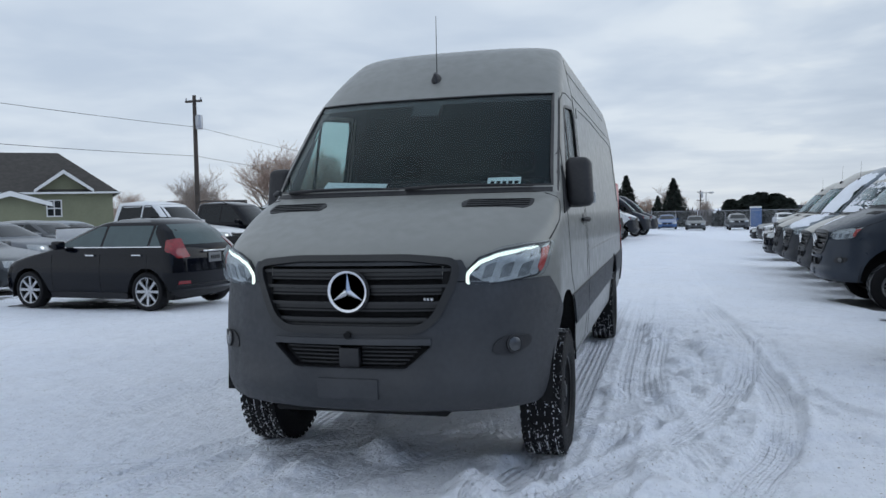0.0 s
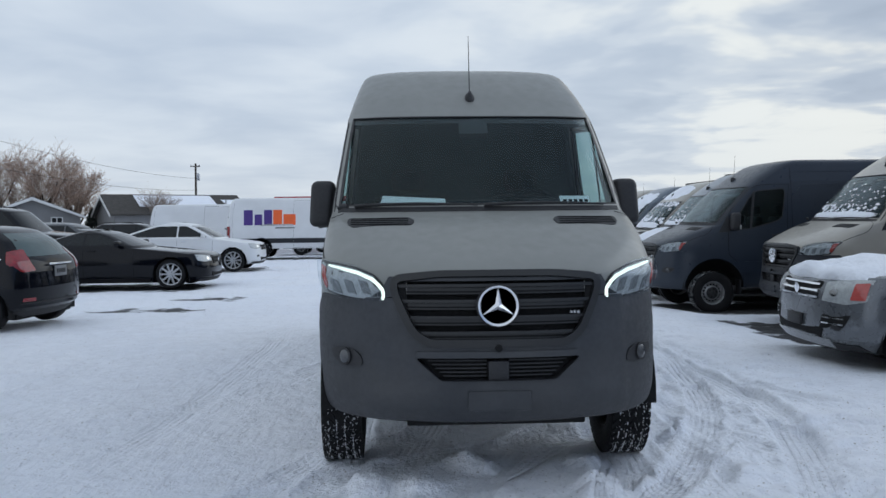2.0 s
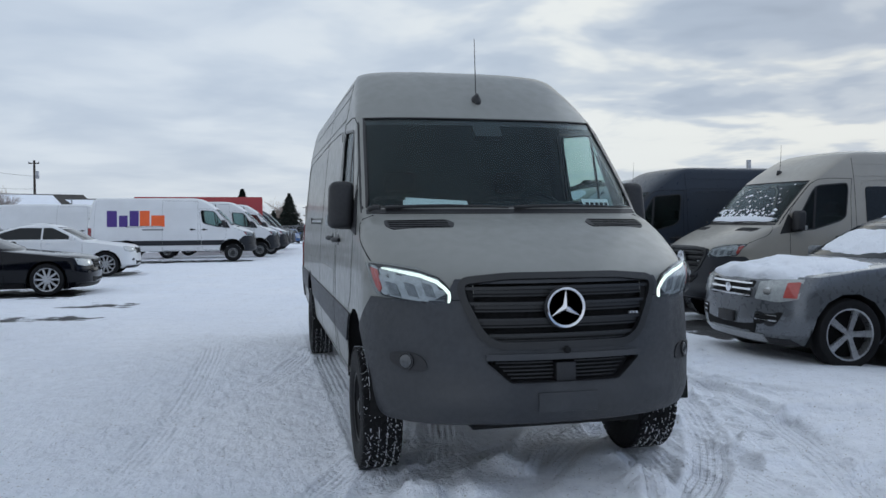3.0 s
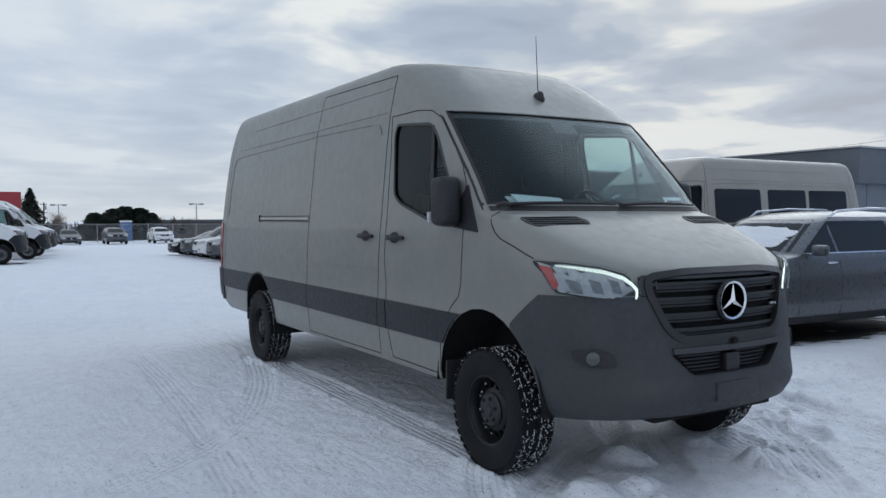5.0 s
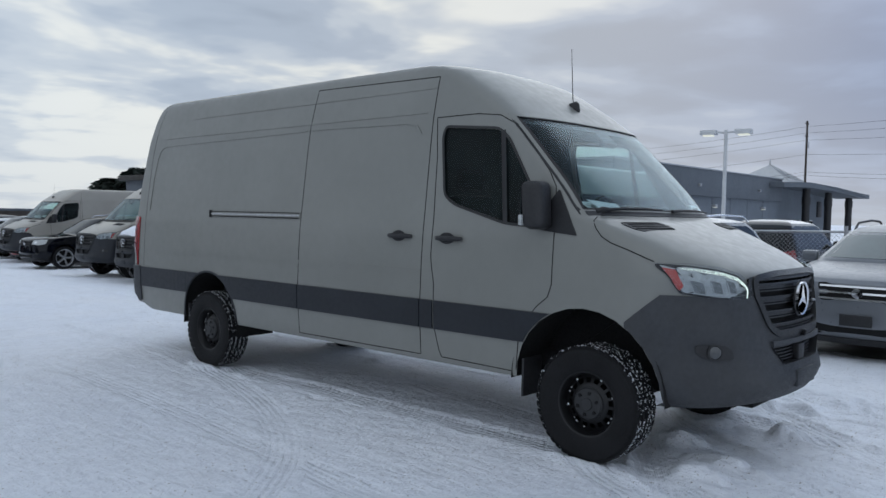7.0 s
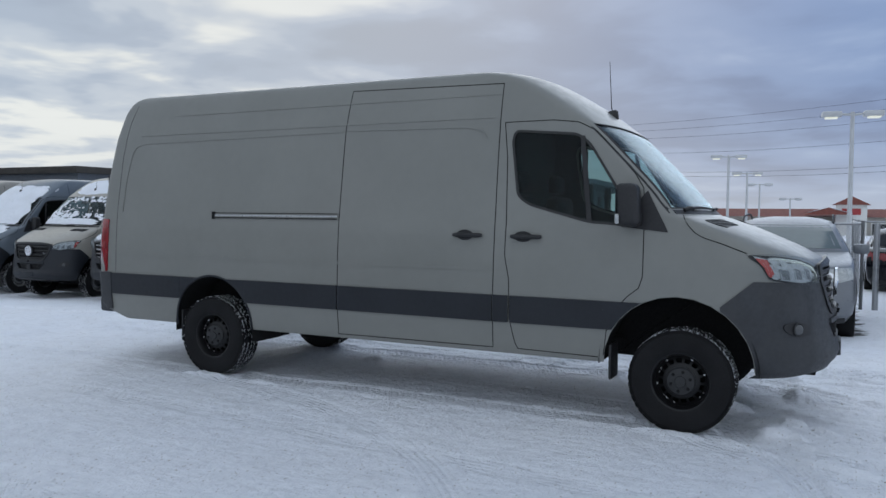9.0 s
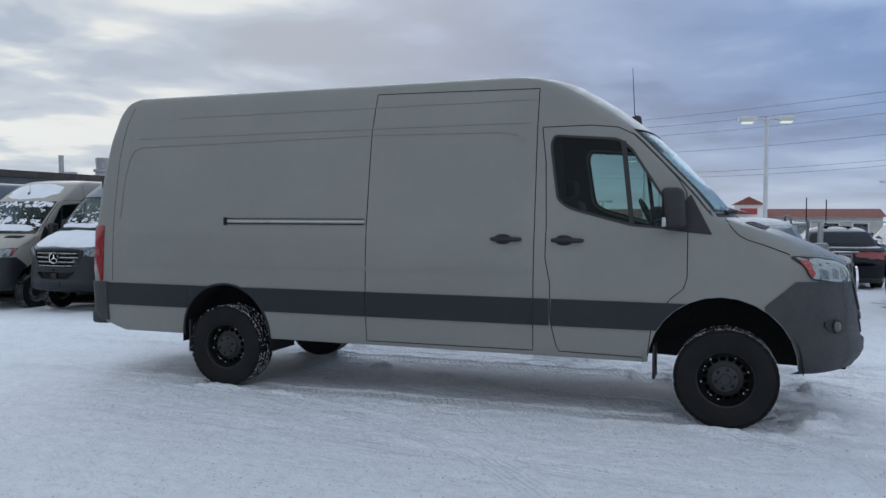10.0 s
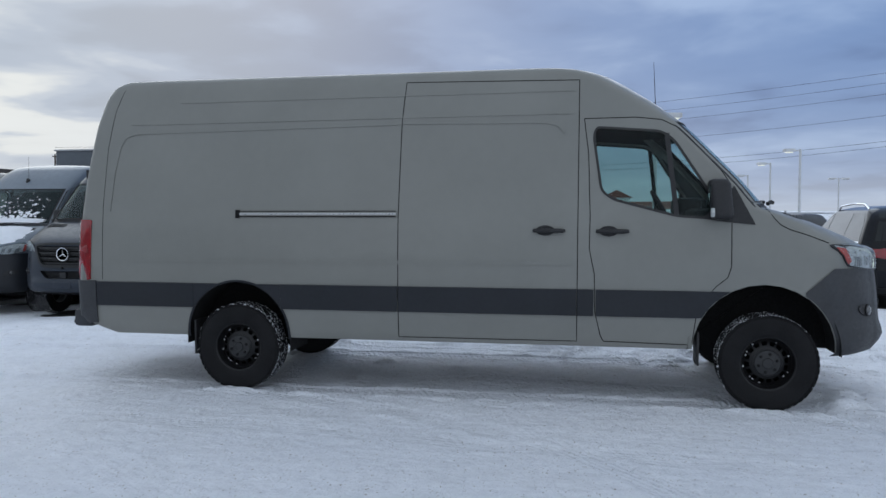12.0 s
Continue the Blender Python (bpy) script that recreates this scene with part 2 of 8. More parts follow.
def snow_material(name, bare=False):
    m = bpy.data.materials.new(name)
    m.use_nodes = True
    nt = m.node_tree
    b = nt.nodes["Principled BSDF"]
    tc = nt.nodes.new("ShaderNodeTexCoord")

    def tex(s, d=6.0, r=0.55):
        n = nt.nodes.new("ShaderNodeTexNoise")
        n.inputs["Scale"].default_value, n.inputs["Detail"].default_value, n.inputs["Roughness"].default_value = s, d, r
        nt.links.new(tc.outputs["Object"], n.inputs["Vector"])
        return n.outputs["Fac"]

    def rng(fac, a, c, lo=0.0, hi=1.0):
        n = nt.nodes.new("ShaderNodeMapRange")
        for k, v in (("From Min", a), ("From Max", c), ("To Min", lo), ("To Max", hi)):
            n.inputs[k].default_value = v
        nt.links.new(fac, n.inputs["Value"])
        return n.outputs[0]

    def mixed(fac, a, c):
        n = nt.nodes.new("ShaderNodeMix")
        n.data_type = "RGBA"
        for sock, v in ((n.inputs[0], fac), (n.inputs[6], a), (n.inputs[7], c)):
            if isinstance(v, tuple):
                sock.default_value = (*v, 1)
            else:
                nt.links.new(v, sock)
        return n.outputs[2]

    col = mixed(rng(tex(0.5), 0.3, 0.7), (0.845, 0.88, 0.948), (0.905, 0.925, 0.968))
    col = mixed(rng(tex(3.0), 0.45, 0.8, 0, 0.35), col, (0.66, 0.67, 0.69))
    rough = rng(tex(4.0), 0.3, 0.7, 0.55, 0.8)
    if bare:
        at = nt.nodes.new("ShaderNodeAttribute")
        at.attribute_name = "wear"
        sp = nt.nodes.new("ShaderNodeSeparateColor")
        nt.links.new(at.outputs["Color"], sp.inputs[0])
        packed_shade, asphalt = sp.outputs[0], sp.outputs[1]
        ma = nt.nodes.new("ShaderNodeMath")
        ma.operation = "MULTIPLY"
        nt.links.new(packed_shade, ma.inputs[0])
        nt.links.new(rng(tex(7.0, 8.0, 0.7), 0.35, 0.65, 0.3, 1.0), ma.inputs[1])
        # pressed tracks and packed lane; the lane's tone also holds painted shade
        col = mixed(ma.outputs[0], col, (0.66, 0.68, 0.73))
        # trampled, re-frozen mottling; the fine one paints small relief shade into the colour
        col = mixed(rng(tex(34.0, 4.0, 0.7), 0.52, 0.64, 0.0, 0.2), col, (0.58, 0.61, 0.69))
        col = mixed(rng(tex(12.0, 7.0, 0.75), 0.46, 0.66, 0.0, 0.28), col, (0.60, 0.63, 0.70))
        # grit and specks trodden into the snow
        sk = rng(tex(52.0, 2.0), 0.675, 0.71, 0.0, 0.9)
        col = mixed(sk, col, (0.22, 0.18, 0.13))
        col = mixed(rng(tex(21.0, 3.0, 0.7), 0.70, 0.76, 0.0, 0.5), col, (0.34, 0.31, 0.27))
        mb = nt.nodes.new("ShaderNodeMath")
        mb.operation = "ADD"
        nt.links.new(asphalt, mb.inputs[0])
        nt.links.new(rng(tex(2.2, 6.0, 0.65), 0.3, 0.7, -0.35, 0.35), mb.inputs[1])
        col = mixed(rng(mb.outputs[0], 0.45, 0.6), col, (0.05, 0.05, 0.052))
    nt.links.new(col, b.inputs["Base Color"])
    nt.links.new(rough, b.inputs["Roughness"])
    b.inputs["Specular IOR Level"].default_value = 0.25
    bp = nt.nodes.new("ShaderNodeBump")
    bp.inputs["Strength"].default_value, bp.inputs["Distance"].default_value = 0.9, 0.03
    ad = nt.nodes.new("ShaderNodeMath")
    ad.operation = "ADD"
    nt.links.new(tex(13.0, 8.0, 0.68), ad.inputs[0])
    nt.links.new(rng(tex(60.0, 4.0, 0.6), 0, 1, 0, 0.35), ad.inputs[1])
    nt.links.new(ad.outputs[0], bp.inputs["Height"])
    drift = nt.nodes.new("ShaderNodeBump")
    drift.inputs["Strength"].default_value, drift.inputs["Distance"].default_value = 0.7, 0.10
    nt.links.new(tex(2.4, 5.0, 0.6), drift.inputs["Height"])
    nt.links.new(drift.outputs[0], bp.inputs["Normal"])
    last = bp
    if bare:
        # wind-blown streaks, then the ribs and cross cuts of tyre treads
        mp = nt.nodes.new("ShaderNodeMapping")
        mp.inputs["Rotation"].default_value, mp.inputs["Scale"].default_value = (0, 0, 0.5), (1.0, 0.22, 1.0)
        nt.links.new(tc.outputs["Object"], mp.inputs["Vector"])
        st = nt.nodes.new("ShaderNodeTexNoise")
        st.inputs["Scale"].default_value, st.inputs["Detail"].default_value = 16.0, 5.0
        nt.links.new(mp.outputs[0], st.inputs["Vector"])
        b2 = nt.nodes.new("ShaderNodeBump")
        b2.inputs["Strength"].default_value, b2.inputs["Distance"].default_value = 0.45, 0.035
        nt.links.new(st.outputs["Fac"], b2.inputs["Height"])
        nt.links.new(bp.outputs[0], b2.inputs["Normal"])
        tk = nt.nodes.new("ShaderNodeAttribute")
        tk.attribute_name = "track"
        sx = nt.nodes.new("ShaderNodeSeparateXYZ")
        nt.links.new(tk.outputs["Vector"], sx.inputs[0])

        def op(kind, a, c=None):
            n = nt.nodes.new("ShaderNodeMath")
            n.operation = kind
            for i, v in enumerate((a, c)):
                if v is None:
                    continue
                if isinstance(v, (int, float)):
                    n.inputs[i].default_value = v
                else:
                    nt.links.new(v, n.inputs[i])
            return n.outputs[0]
        ribs = rng(op("COSINE", op("MULTIPLY", sx.outputs[0], 15.7)), -0.5, 0.5)
        cuts = rng(op("SINE", op("ADD", op("MULTIPLY", sx.outputs[1], 105.0), op("MULTIPLY", op("ABSOLUTE", sx.outputs[0]), 7.0))), -0.3, 0.7, 0.0, 0.6)
        prt = op("MULTIPLY", op("SUBTRACT", ribs, cuts), op("MULTIPLY", sx.outputs[2], rng(tex(5.0), 0.3, 0.55, 0.25, 1.0)))
        b3 = nt.nodes.new("ShaderNodeBump")
        b3.inputs["Strength"].default_value, b3.inputs["Distance"].default_value = 0.9, 0.013
        nt.links.new(prt, b3.inputs["Height"])
        nt.links.new(b2.outputs[0], b3.inputs["Normal"])
        last = b3
    nt.links.new(last.outputs[0], b.inputs["Normal"])
    return m


SNOW = snow_material("snow")
GROUND = snow_material("trodden_snow", True)


# ---- building helpers ----
def raw(name, verts, faces, material, parent=None, label="", smooth=True, sharp=35):
    me = bpy.data.meshes.new(name)
    me.from_pydata([tuple(v) for v in verts], [], faces)
    me.validate()
    if isinstance(material, (list, tuple)):
        for m in material:
            me.materials.append(m)
    elif material:
        me.materials.append(material)
    if smooth:
        me.polygons.foreach_set("use_smooth", [True] * len(me.polygons))
        me.set_sharp_from_angle(angle=radians(sharp))
    ob = new(name, me)
    if parent:
        ob.parent = parent
    if label:
        tagged(ob, label)
    return ob


def part(name, bm, material, parent=None, label="", smooth=True, sharp=35):
    me = bpy.data.meshes.new(name)
    bmesh.ops.recalc_face_normals(bm, faces=bm.faces)
    bm.to_mesh(me)
    bm.free()
    if isinstance(material, (list, tuple)):
        for m in material:
            me.materials.append(m)
    else:
        me.materials.append(material)
    if smooth:
        me.polygons.foreach_set("use_smooth", [True] * len(me.polygons))
        me.set_sharp_from_angle(angle=radians(sharp))
    ob = new(name, me)
    if parent:
        ob.parent = parent
    if label:
        tagged(ob, label)
    return ob


def thing(name, label, category, group="", m=None, kind=""):
    ob = new(name)
    ob.empty_display_size = 0.2
    if m is not None:
        ob.matrix_basis = m
    return tagged(ob, label, category, group, kind)


def box_bm(bm, x0, x1, y0, y1, z0, z1, bevel=0.0, m=None):
    g = bmesh.ops.create_cube(bm, size=1.0)
    vs = g["verts"]
    bmesh.ops.scale(bm, vec=(x1 - x0, y1 - y0, z1 - z0), verts=vs)
    bmesh.ops.translate(bm, vec=((x0 + x1) / 2, (y0 + y1) / 2, (z0 + z1) / 2), verts=vs)
    if bevel:
        es = list({e for v in vs for e in v.link_edges})
        r = bmesh.ops.bevel(bm, geom=es, offset=bevel, segments=2, affect="EDGES", profile=0.5)
        vs = list({v for f in r["faces"] for v in f.verts} | {v for v in vs if v.is_valid})
    if m is not None:
        bmesh.ops.transform(bm, matrix=m, verts=vs)
    return vs


def box(name, x0, x1, y0, y1, z0, z1, material, parent=None, bevel=0.0, label="", m=None):
    bm = bmesh.new()
    box_bm(bm, x0, x1, y0, y1, z0, z1, bevel, m)
    return part(name, bm, material, parent, label)


def lathe_bm(bm, prof, segs=32, axis="x", centre=(0, 0, 0)):
    """Turns (radius, offset) pairs round an axis."""
    rings = []
    for r, o in prof:
        ring = []
        for i in range(segs):
            a = 2 * math.pi * i / segs
            c, s = r * math.cos(a), r * math.sin(a)
            p = {"x": (o, c, s), "y": (c, o, s), "z": (c, s, o)}[axis]
            ring.append(bm.verts.new((p[0] + centre[0], p[1] + centre[1], p[2] + centre[2])))
        rings.append(ring)
    for a, b in zip(rings, rings[1:]):
        for i in range(segs):
            j = (i + 1) % segs
            bm.faces.new((a[i], a[j], b[j], b[i]))
    for ring in (rings[0], rings[-1]):
        if prof[0 if ring is rings[0] else -1][0] > 1e-6:
            bm.faces.new(ring)
    return rings


def tube_bm(bm, pts, radius, segs=8):
    """A round bar along points; radius may be a list."""
    pts = [Vector(p) for p in pts]
    rings = []
    for i, p in enumerate(pts):
        t = (pts[min(i + 1, len(pts) - 1)] - pts[max(i - 1, 0)]).normalized()
        u = t.orthogonal().normalized() if abs(t.z) > 0.95 else t.cross(Vector((0, 0, 1))).normalized()
        v = t.cross(u).normalized()
        r = radius[i] if isinstance(radius, (list, tuple)) else radius
        rings.append([bm.verts.new(p + u * r * math.cos(2 * math.pi * k / segs) + v * r * math.sin(2 * math.pi * k / segs)) for k in range(segs)])
    for a, b in zip(rings, rings[1:]):
        for k in range(segs):
            j = (k + 1) % segs
            bm.faces.new((a[k], a[j], b[j], b[k]))
    bm.faces.new(rings[0]), bm.faces.new(rings[-1])


def tube(name, pts, radius, material, parent=None, segs=8, label=""):
    bm = bmesh.new()
    tube_bm(bm, pts, radius, segs)
    return part(name, bm, material, parent, label)


def ip(table, z):
    a = table[0]
    if z <= a[0]:
        return a[1]
    for b in table:
        if z < b[0]:
            return a[1] + (b[1] - a[1]) * (z - a[0]) / (b[0] - a[0])
        a = b
    return a[1]


class Shape:
    """A vehicle's skin as level outlines: front and rear line, half width and corner depth by height. The nose points to -y."""

    def __init__(self, front, rear, width, df, nf, dr, nr=2.6, levels=()):
        self.front, self.rear, self.width, self.df, self.nf, self.dr, self.nr, self.levels = front, rear, width, df, nf, dr, nr, levels

    def w(self, z):
        return ip(self.width, z)

    def nose(self, x, z):
        w, n = self.w(z), ip(self.nf, z)
        f = min(1.0, abs(x) / max(w, 1e-6))
        return ip(self.front, z) + ip(self.df, z) * (1 - (1 - f ** n) ** (1 / n))

    def tail(self, x, z):
        w = self.w(z)
        f = min(1.0, abs(x) / max(w, 1e-6))
        return ip(self.rear, z) - ip(self.dr, z) * (1 - (1 - f ** self.nr) ** (1 / self.nr))

    def side(self, y, z):
        w, yf, yr, df, dr, n = self.w(z), ip(self.front, z), ip(self.rear, z), ip(self.df, z), ip(self.dr, z), ip(self.nf, z)
        if y < yf + df:
            q = min(1.0, max(0.0, 1 - (y - yf) / df))
            return w * (1 - q ** n) ** (1 / n)
        if y > yr - dr:
            q = min(1.0, max(0.0, 1 - (yr - y) / dr))
            return w * (1 - q ** self.nr) ** (1 / self.nr)
        return w

    def at_side(self, s):
        return lambda a: Vector((s * self.side(a[0], a[1]), a[0], a[1]))

    def at_nose(self):
        return lambda a: Vector((a[0], self.nose(a[0], a[1]), a[1]))

    def at_tail(self):
        return lambda a: Vector((a[0], self.tail(a[0], a[1]), a[1]))

    def skin(self, inset=0.0, sides=26, levels=None):
        """Level rings as a bmesh; returns it with the ring's columns as (place, value)."""
        fr = [0, 0.12, 0.24, 0.36, 0.48, 0.58, 0.67, 0.75, 0.82, 0.88, 0.925, 0.955, 0.975, 0.99, 0.998]
        rr = [0.998, 0.985, 0.955, 0.9, 0.82, 0.7, 0.5, 0.25, 0.0]
        bm = bmesh.new()
        rings = []
        zs = levels or self.levels
        for z in zs:
            w, yf, yr = self.w(z) - inset, ip(self.front, z) + inset, ip(self.rear, z) - inset
            df, dr, n = ip(self.df, z), ip(self.dr, z), ip(self.nf, z)
            half = [(w * f, yf + df * (1 - (1 - f ** n) ** (1 / n))) for f in fr]
            y0, y1 = yf + df, yr - dr
            half += [(w, y0 + (y1 - y0) * i / sides) for i in range(sides + 1)]
            half += [(w * f, yr - dr * (1 - (1 - f ** self.nr) ** (1 / self.nr))) for f in rr]
            full = half + [(-x, y) for x, y in half[-2:0:-1]]
            rings.append([bm.verts.new((x, y, z)) for x, y in full])
        n = len(rings[0])
        for a, b in zip(rings, rings[1:]):
            for i in range(n):
                j = (i + 1) % n
                bm.faces.new((a[i], a[j], b[j], b[i]))
        bm.faces.new(rings[-1])
        return bm, len(fr)


def clip_hole(bm, poly, sign, ax=1):
    """Cuts a convex hole, (y, z) into one side of a skin, or (x, z) into its front where ax is 0."""
    c = (sum(p[0] for p in poly) / len(poly), sum(p[1] for p in poly) / len(poly))
    lo = (min(p[0] for p in poly) - 0.02, min(p[1] for p in poly) - 0.02)
    hi = (max(p[0] for p in poly) + 0.02, max(p[1] for p in poly) + 0.02)

    def near(faces):
        out = []
        for f in faces:
            ys, zs = [v.co[ax] for v in f.verts], [v.co.z for v in f.verts]
            if (f.calc_center_median().x * sign > 0.25 if ax else f.calc_center_median().y < -0.4) and max(ys) > lo[0] and min(ys) < hi[0] and max(zs) > lo[1] and min(zs) < hi[1] and len(ys) < 40:
                out.append(f)
        return out

    fs = near(bm.faces)
    for i in range(len(poly)):
        p, q = poly[i], poly[(i + 1) % len(poly)]
        n = Vector((0, q[1] - p[1], p[0] - q[0])) if ax else Vector((q[1] - p[1], 0, p[0] - q[0]))
        if n.length < 1e-7:
            continue
        geom = list({x for f in fs for x in (*f.verts, *f.edges)}) + fs
        r = bmesh.ops.bisect_plane(bm, geom=geom, dist=1e-5, plane_co=(0, p[0], p[1]) if ax else (p[0], 0, p[1]), plane_no=n)
        fs = [f for f in r["geom"] if isinstance(f, bmesh.types.BMFace)]

    def inside(y, z):
        s = 0
        for i in range(len(poly)):
            p, q = poly[i], poly[(i + 1) % len(poly)]
            k = (q[0] - p[0]) * (z - p[1]) - (q[1] - p[1]) * (y - p[0])
            if abs(k) < 1e-9:
                continue
            if s and (k > 0) != (s > 0):
                return False
            s = k
        return True

    gone = [f for f in near(fs) if inside(*[f.calc_center_median()[i] for i in (ax, 2)])]
    bmesh.ops.delete(bm, geom=gone, context="FACES")


def circle(cy, cz, r, n=28, a0=0, a1=360):
    return [(cy + r * math.cos(radians(a0 + (a1 - a0) * i / n)), cz + r * math.sin(radians(a0 + (a1 - a0) * i / n))) for i in range(n if a1 - a0 == 360 else n + 1)]


def rounded(poly, r=0.04, n=4):
    """Rounds the corners of a polygon."""
    out = []
    for i, p in enumerate(poly):
        a, b = Vector(poly[i - 1]), Vector(poly[(i + 1) % len(poly)])
        p = Vector(p)
        k = min(r, (a - p).length * 0.45, (b - p).length * 0.45)
        s, e = p + (a - p).normalized() * k, p + (b - p).normalized() * k
        for j in range(n + 1):
            t = j / n
            out.append(tuple((1 - t) ** 2 * s + 2 * t * (1 - t) * p + t * t * e))
    return out


def inward(poly, d):
    """The polygon drawn in by d."""
    n = len(poly)
    area = sum(poly[i][0] * poly[(i + 1) % n][1] - poly[(i + 1) % n][0] * poly[i][1] for i in range(n))
    s = 1 if area > 0 else -1
    out = []
    for i in range(n):
        a, p, b = Vector(poly[i - 1]), Vector(poly[i]), Vector(poly[(i + 1) % n])
        t = (b - a)
        if t.length < 1e-9:
            out.append(tuple(p))
            continue
        t.normalize()
        out.append((p.x - s * t.y * d, p.y + s * t.x * d))
    return out


def normal_at(fn, a, out, e=0.012):
    p = fn(a)
    n = (fn((a[0] + e, a[1])) - fn((a[0] - e, a[1]))).cross(fn((a[0], a[1] + e)) - fn((a[0], a[1] - e)))
    if n.length < 1e-12:
        return p, out
    n.normalize()
    return p, (n if n.dot(out) > 0 else -n)


def panel_bm(bm, poly, fn, out, offset=0.003, thick=0.006, rings=3):
    """A thin closed plate laid on a surface inside an outline."""
    c = (sum(p[0] for p in poly) / len(poly), sum(p[1] for p in poly) / len(poly))
    n = len(poly)
    tops = []
    for k in range(rings, 0, -1):
        ring = []
        for p in poly:
            a = (c[0] + (p[0] - c[0]) * k / rings, c[1] + (p[1] - c[1]) * k / rings)
            s, nn = normal_at(fn, a, out)
            ring.append((s, nn))
        tops.append(ring)
    vt = [[bm.verts.new(s + nn * offset) for s, nn in ring] for ring in tops]
    s, nn = normal_at(fn, c, out)
    mid = bm.verts.new(s + nn * offset)
    low = [bm.verts.new(s + nn * (offset - thick)) for s, nn in tops[0]]
    for a, b in zip(vt, vt[1:]):
        for i in range(n):
            j = (i + 1) % n
            bm.faces.new((a[i], a[j], b[j], b[i]))
    for i in range(n):
        j = (i + 1) % n
        bm.faces.new((vt[-1][i], vt[-1][j], mid))
        bm.faces.new((low[i], low[j], vt[0][j], vt[0][i]))


def panel(name, poly, fn, out, material, parent, offset=0.003, thick=0.006, rings=3, label=""):
    bm = bmesh.new()
    panel_bm(bm, poly, fn, Vector(out), offset, thick, rings)
    return part(name, bm, material, parent, label)


def sheet(name, us, vs, fn, out, material, parent, offset=0.003, thick=0.01, label="", lump=0.0):
    """A plate over a grid of surface places (u, v)."""
    out = Vector(out)
    top, low = [], []
    nu, nv = len(us), len(vs)
    for i, u in enumerate(us):
        for j, v in enumerate(vs):
            s, n = normal_at(fn, (u, v), out)
            k = offset
            if lump:
                e = min(i, nu - 1 - i, j, nv - 1 - j)
                k += lump * (0.5 + noise.noise(s * 4.0)) * min(1.0, e / 2.0)
            top.append(s + n * k)
            low.append(s + n * (offset - thick))
    m = nu * nv
    idx = lambda i, j: i * nv + j
    faces = []
    for i in range(nu - 1):
        for j in range(nv - 1):
            q = (idx(i, j), idx(i + 1, j), idx(i + 1, j + 1), idx(i, j + 1))
            faces += [q, tuple(m + k for k in reversed(q))]
    rim = [idx(i, 0) for i in range(nu)] + [idx(nu - 1, j) for j in range(1, nv)] + [idx(i, nv - 1) for i in range(nu - 2, -1, -1)] + [idx(0, j) for j in range(nv - 2, 0, -1)]
    for a, b in zip(rim, rim[1:] + rim[:1]):
        faces.append((a, m + a, m + b, b))
    bm = bmesh.new()
    vv = [bm.verts.new(p) for p in top + low]
    for f in faces:
        try:
            bm.faces.new([vv[i] for i in f])
        except ValueError:
            pass
    return part(name, bm, material, parent, label)


def ribbon_bm(bm, path, fn, out, width=0.008, offset=0.002, closed=False):
    """A thin raised line laid on a surface."""
    out = Vector(out)
    n = len(path)
    rows = []
    for i, a in enumerate(path):
        p, nn = normal_at(fn, a, out)
        b, c = path[(i - 1) % n if closed else max(i - 1, 0)], path[(i + 1) % n if closed else min(i + 1, n - 1)]
        t = fn(c) - fn(b)
        w = t.cross(nn)
        w = w.normalized() * width / 2 if w.length > 1e-9 else Vector((0, 0, width / 2))
        rows.append([bm.verts.new(q) for q in (p - w - nn * 0.004, p - w + nn * offset, p + w + nn * offset, p + w - nn * 0.004)])
    for i in range(n if closed else n - 1):
        a, b = rows[i], rows[(i + 1) % n]
        for k in range(3):
            bm.faces.new((a[k], a[k + 1], b[k + 1], b[k]))


def ribbon(name, path, fn, out, material, parent, width=0.008, offset=0.002, closed=False, label=""):
    bm = bmesh.new()
    ribbon_bm(bm, path, fn, out, width, offset, closed)
    return part(name, bm, material, parent, label, sharp=50)


def spread(path, step=0.06):
    """Adds points along a polyline."""
    out = [path[0]]
    for a, b in zip(path, path[1:]):
        n = max(1, int(math.dist(a, b) / step))
        out += [(a[0] + (b[0] - a[0]) * i / n, a[1] + (b[1] - a[1]) * i / n) for i in range(1, n + 1)]
    return out


# ---- ground ----
def ground_height(x, y):
    """The lot: level under the van, a little lower round it, falling gently away."""
    d = np.hypot(x, y - 2.0)
    h = -0.11 * np.clip((d - 4.0) / 5.0, 0, 1) ** 1.5 - 0.09 * np.clip((x - 2.0) / 3.0, 0, 1) * np.clip((y - 3.0) / 4.0, 0, 1) * np.clip(2.0 - d / 30.0, 0, 1)
    h = h + 0.14 * np.exp(-((x + 9.0) / 5.0) ** 2 - ((y - 6.5) / 5.0) ** 2)
    h = h - 0.20 * np.clip((y - 9.0) / 6.0, 0, 1) * np.clip((x - 1.0) / 3.5, 0, 1)
    h = h - 0.11 * np.exp(-((x - 5.6) / 2.2) ** 2 - ((y - 3.0) / 1.9) ** 2)
    return h - 0.0115 * np.clip(d - 20.0, 0, 170)


def lines(lo, hi, step, far, mid):
    a = list(np.arange(lo, mid[0], step)) + list(np.arange(mid[0], mid[1], step * 0.62)) + list(np.arange(mid[1], hi + 1e-6, step))
    g, s = hi, step
    while g < far:
        s *= 1.16
        g += s
        a.append(g)
    g, s = lo, step
    while g > -far:
        s *= 1.16
        g -= s
        a.insert(0, g)
    return np.array(a)


